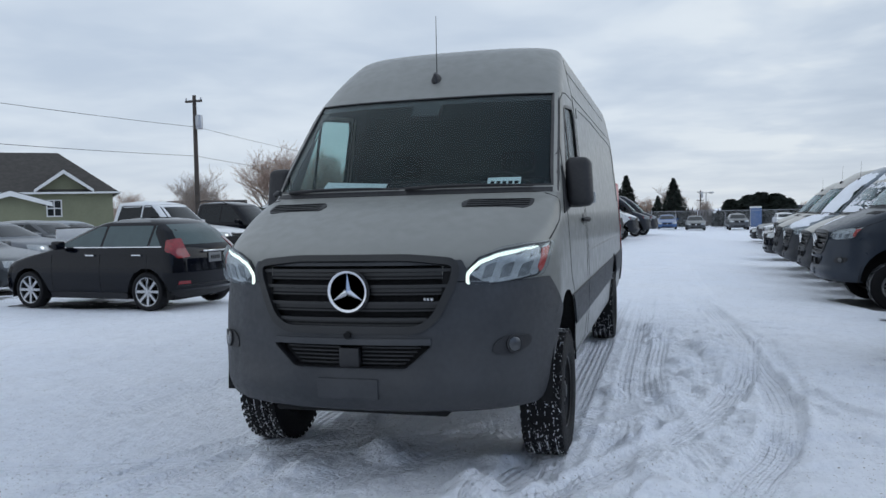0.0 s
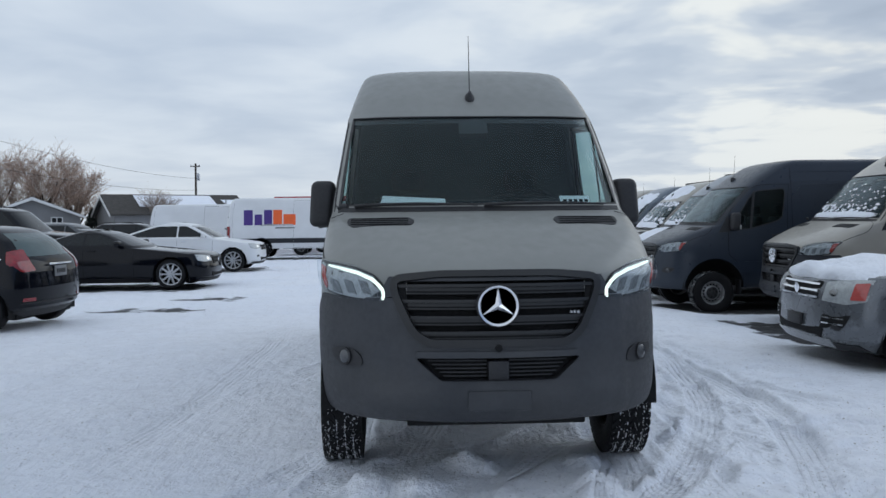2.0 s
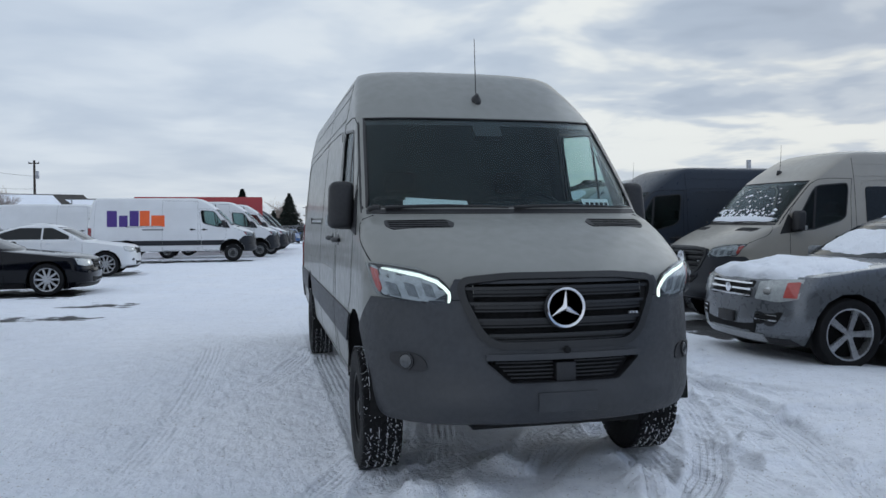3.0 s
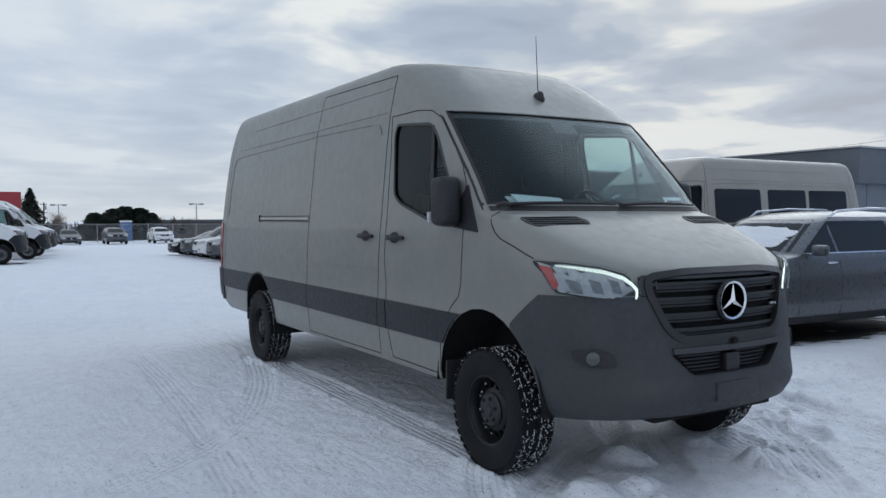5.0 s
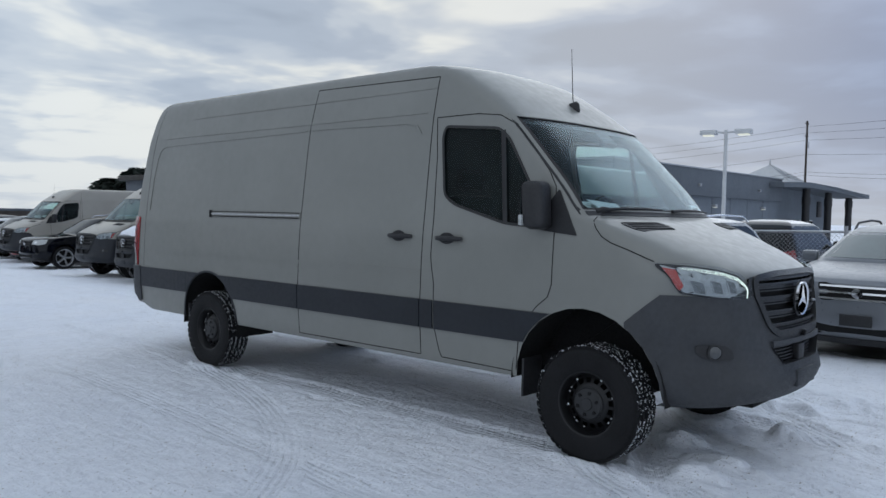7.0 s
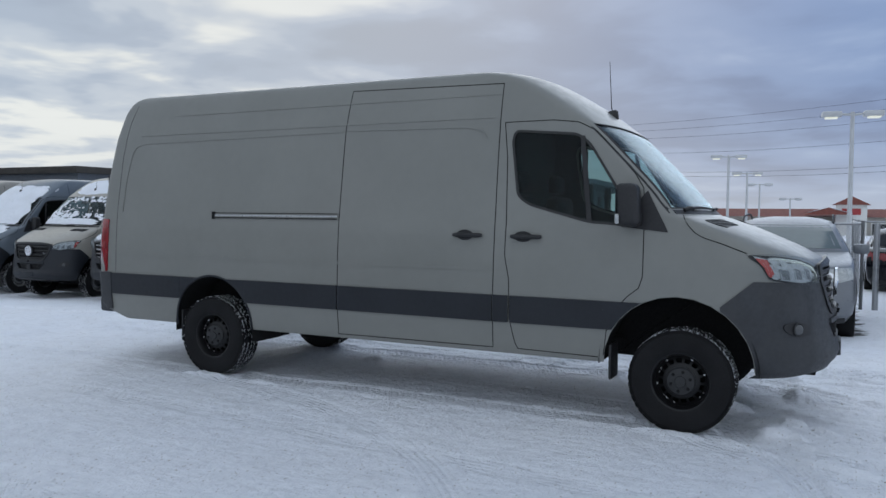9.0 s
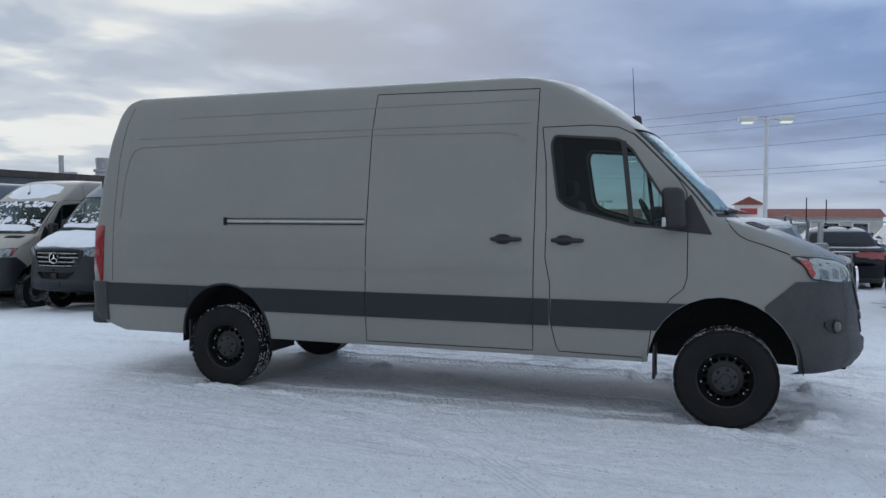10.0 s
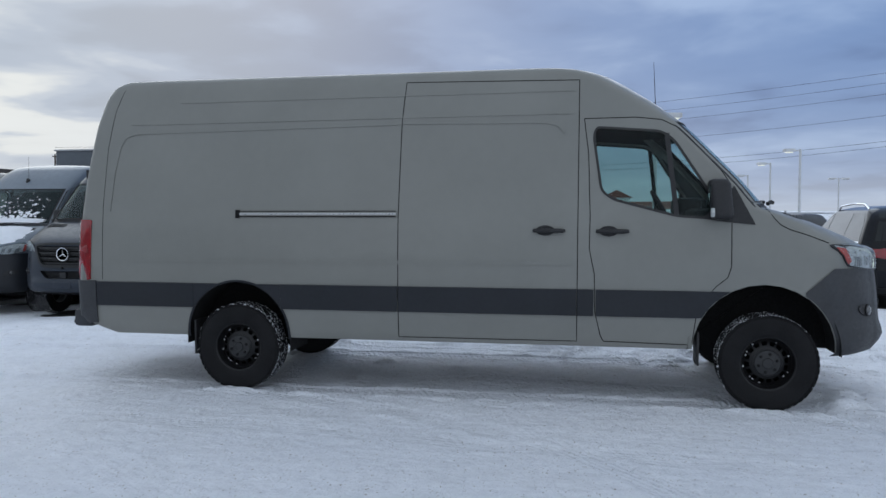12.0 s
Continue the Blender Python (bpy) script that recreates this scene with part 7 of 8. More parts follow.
build_car("suv", PAINT_STEEL, "grey suv behind the chain-link fence", park(22.5, -9.0, 90), group=ROW)

# delivery vans and box truck across the lane
LIVERY_P, LIVERY_O = mat("purple_vinyl", (0.055, 0.02, 0.20), 0.4, 0, 0.04), mat("orange_vinyl", (0.85, 0.12, 0.02), 0.4, 0, 0.04)


def livery(v):
    """Plain bars in the colours of the carrier's lettering."""
    fn = VAN.at_side(-1)
    def bars(m, *strokes):
        for poly in strokes:
            panel("livery_bar", poly, fn, (-1, 0, 0), m, v, offset=0.004, thick=0.006, rings=2)

    def block(y0, y1, z0, z1):
        return [(y1, z0), (y0, z0), (y0, z1), (y1, z1)]
    bars(LIVERY_P, block(5.10, 4.70, 1.52, 2.20), block(4.62, 4.28, 1.52, 2.00), block(4.20, 3.84, 1.52, 2.20))
    bars(LIVERY_O, block(3.80, 3.40, 1.52, 2.20), block(3.34, 2.80, 1.52, 2.00))
    bars(GREY_RIM, block(3.7, 2.85, 1.36, 1.43))


van_copy(-2.65, 31.6, 90, PAINT_WHITE, "white delivery van with purple and orange lettering bars", (), GREY_RIM, more=livery)
van_copy(-1.5, 36.0, 90, PAINT_WHITE, "plain white delivery van", (), GREY_RIM)
van_copy(-0.9, 40.3, 90, PAINT_WHITE, "white van in the delivery row", (), GREY_RIM)
van_copy(-0.4, 48.5, 90, PAINT_SLATE, "dark van in the delivery row", (), GREY_RIM)
van_copy(0.0, 52.0, 90, PAINT_SLATE, "dark van at the row's end", (), GREY_RIM)
van_copy(-8.6, 39.5, 90, PAINT_WHITE, "white van behind the delivery van", (), GREY_RIM)


def box_truck(x, y):
    t = thing("box_truck", "red box truck standing tail out behind the delivery vans", "truck", m=park(x, y, -90))
    box("cargo_box", -1.15, 1.15, 1.4, 8.6, 0.95, 3.32, PAINT_RED, t, 0.03, "red cargo box")
    box("cab", -0.98, 0.98, -0.8, 1.3, 0.5, 2.35, PAINT_WHITE, t, 0.18)
    box("cab_roof_fairing", -0.9, 0.9, 0.2, 1.35, 2.3, 3.1, PAINT_WHITE, t, 0.2)
    box("windshield", -0.85, 0.85, -0.815, -0.6, 1.45, 2.15, DARK_GLASS, t, 0.05)
    box("chassis", -0.5, 0.5, 0, 8.4, 0.6, 0.95, GAP, t)
    for yy in (0.0, 6.6):
        for s in (-1, 1):
            spoke_wheel(t, s * 0.95, yy, 0.42, s, 0.42, 0.26, 6, GREY_RIM)
    b = bmesh.new()
    lathe_bm(b, [(0.62, 0.0), (0.62, -0.012), (0.001, -0.014)], 28, "x", (1.162, 7.2, 2.3))
    part("logo_disc", b, AMBER, t, "round orange emblem disc")
    return t


box_truck(-9.9, 44.6)


# ---- buildings ----
WALL_DARK = mat("dark_grey_render", (0.11, 0.125, 0.145), 0.8, 0, 0.08, 0.6, grain=0.3, grain_scale=60)
WALL_MID = mat("blue_grey_render", (0.15, 0.172, 0.20), 0.8, 0, 0.08, 0.6, grain=0.3, grain_scale=60)
WALL_OLIVE = mat("olive_siding", (0.20, 0.205, 0.13), 0.8, 0, 0.08, 1.0)
WALL_BEIGE = mat("beige_siding", (0.42, 0.40, 0.36), 0.8, 0, 0.08, 1.0)
WALL_GREY = mat("grey_siding", (0.20, 0.20, 0.20), 0.8, 0, 0.08, 1.0)
ROOF_DARK = mat("dark_shingles", (0.055, 0.05, 0.045), 0.9, 0, 0.25, 3.0, grain=0.5, grain_scale=20)
ROOF_RED = mat("red_brown_roof", (0.20, 0.065, 0.05), 0.85, 0, 0.2, 2.0)
TRIM_WHITE = mat("white_trim", (0.70, 0.70, 0.68), 0.6, 0, 0.05)
WOOD_POLE = mat("weathered_pole", (0.06, 0.048, 0.04), 0.9, 0, 0.3, 4.0, grain=0.4, grain_scale=40)
GALV = mat("galvanised_steel", (0.42, 0.43, 0.45), 0.45, 0.7, 0.12, 8.0)
POST_GREY = mat("pale_grey_post", (0.50, 0.51, 0.52), 0.5, 0.1, 0.08, 3.0)
BRICK_BROWN = mat("brown_cladding", (0.10, 0.085, 0.075), 0.85, 0, 0.15, 1.0)
LAMP_LIT = lit("lamp_lit", (0.62, 0.62, 0.52), 0.7)
BARK = mat("bark", (0.07, 0.055, 0.045), 0.9, 0, 0.3, 5.0, grain=0.5, grain_scale=30)
TWIG = mat("bare_twigs", (0.40, 0.29, 0.23), 0.9, 0, 0.25, 2.0)
TWIG_GREY = mat("grey_twigs", (0.34, 0.28, 0.24), 0.9, 0, 0.25, 2.0)
NEEDLES = mat("dark_needles", (0.020, 0.030, 0.022), 0.9, 0, 0.4, 3.0)


def prism(name, poly, y0, y1, material, parent, label="", axis="y"):
    """An upright outline (x, z) drawn out along y (or a (y, z) outline along x)."""
    bm = bmesh.new()
    a = [bm.verts.new((p[0], y0, p[1]) if axis == "y" else (y0, p[0], p[1])) for p in poly]
    b = [bm.verts.new((p[0], y1, p[1]) if axis == "y" else (y1, p[0], p[1])) for p in poly]
    n = len(poly)
    bm.faces.new(a), bm.faces.new(b)
    for i in range(n):
        j = (i + 1) % n
        bm.faces.new((a[i], a[j], b[j], b[i]))
    return part(name, bm, material, parent, label, smooth=False)


def house(label, m, w, d, eave, ridge, wall, garage=True, windows=((-0.25, 1.4), (0.25, 1.4)), snow=False, z0=-1.5, hip=0.0):
    """A gabled house; the gable end faces -y."""
    h = thing("house", label, "house", "houses past the lot", m)
    over, t = 0.45, 0.16
    if hip:
        box("wall", -w / 2, w / 2, 0, d, z0, eave, wall, h)
        a, e = w / 2 + over, eave - 0.12
        raw("roof", [(-a, -over, e), (a, -over, e), (a, d + over, e), (-a, d + over, e), (0, hip, ridge), (0, d + over, ridge)], [(0, 1, 4), (1, 2, 5, 4), (2, 3, 5), (3, 0, 4, 5), (3, 2, 1, 0)], ROOF_DARK, h, smooth=False)
        box("gutter", -a - 0.06, a + 0.06, -over - 0.08, -over, e - 0.08, e + 0.05, TRIM_WHITE, h)
        for s in (-1, 1):
            box("gutter", s * (a + 0.03) - 0.04, s * (a + 0.03) + 0.04, -over, d + over, e - 0.08, e + 0.05, TRIM_WHITE, h)
        for vx, vy in ((2.2, 9.0), (2.9, 14.0)):
            tube("vent_pipe", [(vx, vy, eave + 0.5), (vx, vy, ridge - 0.6)], 0.07, GALV, h)
        return h
    prism("wall", [(-w / 2, z0), (w / 2, z0), (w / 2, eave), (0, ridge), (-w / 2, eave)], 0, d, wall, h)
    k = (ridge - eave) / (w / 2)
    for s in (-1, 1):
        prism("roof", [(0, ridge + t + 0.02), (s * (w / 2 + over), eave - k * over + t), (s * (w / 2 + over), eave - k * over + 0.02), (0, ridge + 0.02)], -over, d + over, ROOF_DARK, h)
        prism("barge_board", [(0, ridge + t - 0.02), (s * (w / 2 + over), eave - k * over + t - 0.03), (s * (w / 2 + over), eave - k * over - 0.10), (0, ridge - 0.14)], -over - 0.05, -over - 0.005, TRIM_WHITE, h)
        if snow:
            prism("roof_snow", [(s * 0.4, ridge + t + 0.08 - k * 0.4), (s * w * 0.36, ridge - k * w * 0.36 + t + 0.10), (s * w * 0.36, ridge - k * w * 0.36 + t), (s * 0.4, ridge + t - k * 0.4)], d * 0.2, d * 0.8, SNOW, h)
    for fx, z in windows:
        x = fx * w
        win = box("window", x - 0.5, x + 0.5, -0.04, 0.02, z - 0.6, z + 0.6, TRIM_WHITE, h)
        for ix in (-1, 1):
            for iz in (-1, 1):
                box("pane", x + ix * 0.23 - 0.19, x + ix * 0.23 + 0.19, -0.055, -0.03, z + iz * 0.28 - 0.24, z + iz * 0.28 + 0.24, DARK_GLASS, win)
    if garage:
        g = box("garage_door", -w * 0.3, w * 0.02, -0.05, 0.02, z0, 0.9, TRIM_WHITE, h)
        for k2 in range(3):
            box("door_groove", -w * 0.29, w * 0.01, -0.056, -0.045, z0 + 0.6 * (k2 + 1), z0 + 0.6 * (k2 + 1) + 0.03, GREY_RIM, g)
    b = bmesh.new()
    tube_bm(b, [(w * 0.2, d * 0.3, eave + 0.3), (w * 0.2, d * 0.3, ridge + 0.1)], 0.06)
    part("vent_pipe", b, GALV, h)
    return h


house("olive-green house wing with white gable trim", pose(-39.3, 41.9, 0, 0, 0, 41), 2.9, 9, 3.9, 4.95, WALL_OLIVE, garage=False, windows=((-0.24, 2.4),))
house("wide olive house with a long dark roof", pose(-40.54, 48.1, 0, 0, 0, 131), 11, 26, 3.6, 6.7, WALL_OLIVE, garage=False, windows=(), hip=3.5)
house("small olive garage with a pale roof edge", pose(-33.0, 30.6, 0, 0, 0, 48), 3.2, 6, 2.55, 3.05, WALL_OLIVE, garage=False, windows=())
house("grey house with dark roof and white gable trim", pose(-34.6, 68.8, 0, 0, 0, 26), 8, 14, 2.1, 3.7, WALL_GREY)
house("grey house with snow patches on the roof", pose(-28.5, 70.0, 0, 0, 0, -60), 9, 12, 2.2, 3.9, WALL_GREY, snow=True, windows=())
house("beige house with snow on its roof", pose(-20.5, 74.0, 0, 0, 0, -75), 8, 7, 1.8, 3.5, WALL_BEIGE, snow=True, garage=False)
house("grey gabled house far behind the cars", pose(-26.0, 76.0, 0, 0, 0, 18), 7, 8, 1.8, 3.6, WALL_BEIGE, garage=False, snow=True)
house("low house with dark roof behind the trees", pose(-46.0, 78.0, 0, 0, 0, 120), 7, 8, 1.8, 3.3, WALL_BEIGE, garage=False, windows=())


def dealership():
    d = thing("dealership_building", "long dark grey showroom with flat roof and entrance canopy", "building")
    z0 = -1.6
    box("wall", 45.8, 80.5, 26.6, 40, z0, 3.6, WALL_MID, d, label="blue-grey lower wall")
    box("parapet", 45.5, 80.8, 26.2, 40.4, 3.6, 5.9, WALL_DARK, d, 0.03, "dark grey upper band")
    box("coping", 45.4, 80.9, 26.1, 40.5, 5.9, 6.02, GALV, d, 0.02)
    box("low_wing", 16, 45.8, 27.2, 40, z0, 3.1, WALL_DARK, d)
    box("low_wing_roof", 15.7, 45.8, 26.9, 40.3, 3.1, 3.38, ROOF_DARK, d, 0.03)
    for k in range(8):
        x = 47 + k * 4.2
        box("panel_joint", x, x + 0.05, 26.57, 26.62, z0, 3.6, WALL_DARK, d)
    for x in (52, 64, 76):
        w = box("wall_lamp", x - 0.25, x + 0.25, 26.2, 26.6, 2.7, 2.95, GALV, d, 0.03)
        box("bulb", x - 0.2, x + 0.2, 26.18, 26.5, 2.66, 2.70, LAMP_LIT, w)
    for x in (60, 74):
        box("camera_box", x - 0.15, x + 0.15, 25.95, 26.2, 4.4, 4.65, GALV, d, 0.03)
    box("service_door", 57.5, 61, 26.52, 26.6, z0, 1.9, WALL_DARK, d)
    b = bmesh.new()
    lathe_bm(b, [(0.5, 0.0), (0.5, 0.22), (0.40, 0.24), (0.40, 0.36), (0.50, 0.38), (0.50, 0.50), (0.36, 0.54), (0.40, 1.05), (0.36, 1.08)], 24, "z", (24.6, 29.5, 3.36))
    part("roof_stack", b, GALV, d, "pale tiered exhaust stack")
    tube("roof_vent", [(21.6, 29.2, 3.3), (21.6, 29.2, 4.35)], 0.11, GALV, d)
    box("roof_unit", 22.0, 22.5, 29.1, 29.6, 3.36, 3.62, GALV, d, 0.04)
    # entrance block, skylight and canopy
    box("entrance_wall", 80.5, 101, 27.6, 40, z0, 5.3, WALL_MID, d)
    for k in range(5):
        x = 82.2 + k * 3.0
        win = box("window", x, x + 1.5, 27.5, 27.62, -0.4, 1.7, TRIM_WHITE, d)
        box("pane", x + 0.1, x + 1.4, 27.46, 27.52, -0.3, 1.6, DARK_GLASS, win)
    box("sign_panel", 97.4, 99.0, 27.45, 27.6, 2.1, 4.0, BLACK_PLASTIC, d, 0.03)
    bm = bmesh.new()
    c = [bm.verts.new(p) for p in ((98.5, 30.5, 5.9), (108.5, 30.5, 5.9), (108.5, 40.5, 5.9), (98.5, 40.5, 5.9))]
    top = bm.verts.new((103.5, 35.5, 9.1))
    for i in range(4):
        bm.faces.new((c[i], c[(i + 1) % 4], top))
    sk = part("skylight", bm, POST_GREY, d, "pyramid glass skylight", smooth=False)
    for k in range(7):
        x = 98.5 + k * 10 / 6
        tube("mullion", [(x, 30.47, 5.92), (103.5, 35.45, 9.12)], 0.06, GALV, sk, 5)
    tube("finial", [(103.5, 35.5, 9.1), (103.5, 35.5, 10.0)], [0.12, 0.02], GALV, sk, 6)
    pts = [(77, 5.5), (84, 5.75), (92, 5.55), (100, 5.15), (105, 5.05), (105, 4.55), (100, 4.6), (92, 5.0), (84, 5.2), (77, 5.0)]
    bm = bmesh.new()
    lo = [bm.verts.new((x, 23.6 + max(0, (100 - x) * 0.05), z)) for x, z in pts]
    hi = [bm.verts.new((x, 27.55, z)) for x, z in pts]
    n = len(pts)
    bm.faces.new(lo), bm.faces.new(hi)
    for i in range(n):
        j = (i + 1) % n
        bm.faces.new((lo[i], lo[j], hi[j], hi[i]))
    part("canopy", bm, WALL_DARK, d, "sweeping flat entrance canopy", smooth=False)
    for x in (85.5, 93.5, 102):
        tube("column", [(x, 25.2, z0), (x, 25.2, 5.1)], 0.40, BLACK_PLASTIC, d, 14)
        tube("column_collar", [(x, 25.2, 3.4), (x, 25.2, 4.2)], 0.46, BLACK_PLASTIC, d, 14)
    return d


dealership()


def shop_row():
    s = thing("shop_row", "low shops with red-brown roofs far behind the lot", "building")
    box("wall", 140, 152, -24, 22, -2.5, 1.6, WALL_BEIGE, s)
    prism("roof", [(139, 1.5), (146, 2.9), (153, 1.5)], -24.5, 22.5, ROOF_RED, s)
    for k in range(10):
        y = -22 + k * 4.4
        win = box("window", 139.85, 140.05, y, y + 2.6, -1.6, 0.6, TRIM_WHITE, s)
        box("pane", 139.8, 139.9, y + 0.2, y + 2.4, -1.4, 0.4, DARK_GLASS, win)
    box("tower", 136, 140.5, -5.5, -1.0, -2.5, 3.6, TRIM_WHITE, s)
    prism("tower_roof", [(-6.0, 3.5), (-3.25, 4.9), (-0.5, 3.5)], 135.5, 141, ROOF_RED, s, axis="x")
    box("sign", 135.9, 136.0, -4.6, -1.9, 1.9, 2.9, PAINT_RED, s)
    prism("porch_roof", [(5.5 - 9, 1.9), (9 - 9, 3.0), (12.5 - 9, 1.9)], 133, 140, ROOF_RED, s, axis="x")
    prism("porch_snow", [(5.6 - 9, 2.1), (9 - 9, 3.16), (12.4 - 9, 2.1), (9 - 9, 3.02)], 133.2, 139, SNOW, s, axis="x")
    return s


shop_row()


def warehouse():
    w = thing("warehouse", "long low brown warehouse beyond the lot", "building")
    box("wall", 18, 75, 112, 130, -2.5, 0.95, BRICK_BROWN, w)
    box("roof_edge", 17.6, 75.4, 111.6, 130.4, 0.95, 1.25, WALL_DARK, w)
    for k in range(9):
        x = 21 + k * 6
        win = box("window", x, x + 2.4, 111.9, 112.05, -0.8, 0.2, WALL_DARK, w)
        box("pane", x + 0.15, x + 2.25, 111.86, 111.95, -0.7, 0.1, DARK_GLASS, win)
    return w


warehouse()
ct = thing("portable_toilet", "blue portable toilet beside the far fence", "toilet", m=park(11.0, 88.0, 0))
box("shell", -0.56, 0.56, 0, 1.1, 0.1, 2.15, PAINT_BLUE, ct, 0.04)
box("roof", -0.58, 0.58, -0.02, 1.12, 2.14, 2.34, TRIM_WHITE, ct, 0.08)
box("door", -0.36, 0.36, -0.035, 0.01, 0.18, 2.0, PAINT_BLUE, ct, 0.02)


def utility_pole(x, y, top, arms=1, label="tall weathered wooden utility pole"):
    p = thing("utility_pole", label, "pole", "utility poles", m=pose(x, y, ground_z(x, y)))
    h = top - ground_z(x, y)
    tube("shaft", [(0, 0, 0), (0.02, 0, h * 0.5), (0.05, 0, h)], [0.17, 0.14, 0.11], WOOD_POLE, p, 10)
    for k in range(arms):
        z = h - 0.35 - k * 1.6
        c = box("crossarm", -0.55, 0.55, -0.06, 0.06, z - 0.06, z + 0.06, WOOD_POLE, p)
        for xx in (-0.5, 0.5):
            b = bmesh.new()
            lathe_bm(b, [(0.05, 0), (0.06, 0.08), (0.03, 0.16), (0.001, 0.17)], 8, "z", (xx, 0, z + 0.06))
            part("insulator", b, GALV, c)
    b = bmesh.new()
    lathe_bm(b, [(0.2, 0), (0.22, 0.1), (0.22, 0.75), (0.16, 0.85), (0.001, 0.87)], 14, "z", (0.32, 0, h * 0.78))
    part("transformer", b, GALV, p)
    return p


def wire(a, b, sag, r=0.012):
    w = thing("power_line", "thin black overhead power line", "wire", "overhead wires")
    a, b = Vector(a), Vector(b)
    pts = []
    for i in range(25):
        t = i / 24
        q = a.lerp(b, t)
        q.z -= sag * 4 * t * (1 - t)
        pts.append(q)
    tube("cable", pts, r, GAP, w, 5)
    return w


utility_pole(-25.6, 37.2, 8.8)
utility_pole(-25.8, 91.5, 8.4)
utility_pole(-25.4, -17.0, 8.8)
for z0, z1, dx in ((5.2, 5.2, 0.0), (6.9, 6.6, 0.2)):
    wire((-25.4 + dx, -17, z0), (-25.6 + dx, 37.2, z0), 0.5)
    wire((-25.6 + dx, 37.2, z0), (-25.8 + dx, 91.5, z1), 0.6)
for x, y, top in ((99.8, 29.8, 14.2), (64.0, -32.0, 14.5), (60.0, 120.0, 7.5), (86.0, 132.0, 7.0), (52.0, 52.0, 6.5), (88.0, 72.0, 9.0), (8.0, 160.0, 4.5)):
    utility_pole(x, y, top, 2)
for k, z in enumerate((13.9, 13.1, 12.2, 10.4, 8.2, 7.8)):
    wire((99.8, 29.8, z - 0.4), (64.0, -32.0, z), 1.0 + 0.15 * k, 0.014)
    wire((99.8, 29.8, z - 0.4), (88.0, 72.0, z - 4.0), 0.8, 0.014)


def lot_lamp(x, y, top, twin=True, turn=0.0, lit_=True):
    g = ground_z(x, y)
    p = thing("lot_lamp", "tall pale lamp post with " + ("two flat heads" if twin else "one flat head"), "lamp post", "lamp posts", m=pose(x, y, g, 0, 0, turn))
    h = top - g
    tube("post", [(0, 0, 0), (0, 0, h)], [0.10, 0.075], POST_GREY, p, 12)
    for s in ((-1, 1) if twin else (1,)):
        tube("arm", [(0, 0, h - 0.12), (0, s * 0.45, h - 0.08)], 0.045, POST_GREY, p, 8)
        hd = box("lamp_head", -0.24, 0.24, *sorted((s * 0.40, s * 1.12)), h - 0.20, h + 0.02, POST_GREY, p, 0.04)
        box("lens", -0.18, 0.18, *sorted((s * 0.55, s * 1.0)), h - 0.26, h - 0.18, LAMP_LIT if lit_ else POST_GREY, hd, 0.02)
    return p


for az, d, top, tw, ex, ey in ((68.2, 38, 5.6, True, -5.4, -2.4), (91.6, 36, 5.75, True, -7.0, -0.46), (83.4, 55, 5.5, True, -6.7, -0.95), (84.6, 66, 4.95, True, -6.7, -0.95), (85.4, 80, 4.6, True, -6.7, -0.95), (87.3, 92, 3.5, True, -6.7, -0.95), (81.0, 95, 3.4, True, -6.7, -0.95), (103.7, 60, 5.65, False, -7.3, 1.35), (101.9, 74, 5.5, False, -7.3, 1.35), (100.5, 92, 5.2, False, -7.3, 1.35), (106.0, 100, 5.0, True, -7.3, 1.35)):
    a = radians(az)
    lot_lamp(ex + d * math.sin(a), ey + d * math.cos(a), top, tw, turn=8, lit_=d < 75)
for az, d, top in ((95.2, 80, 3.3), (96.4, 75, 3.0)):
    a = radians(az)
    tube("street_pole", [(-7 + d * math.sin(a), 0.5 + d * math.cos(a), -1.0), (-7 + d * math.sin(a), 0.5 + d * math.cos(a), top)], 0.05, GAP, thing("sign_pole", "thin dark pole beyond the lot", "pole"), 8)
for az, d, top in ((2.6, 130, 4.6), (11.2, 130, 4.8), (-6.0, 150, 6)):
    a = radians(az)
    lot_lamp(1.6 + d * math.sin(a), -4.7 + d * math.cos(a), top - 1.0, True, 90, False)


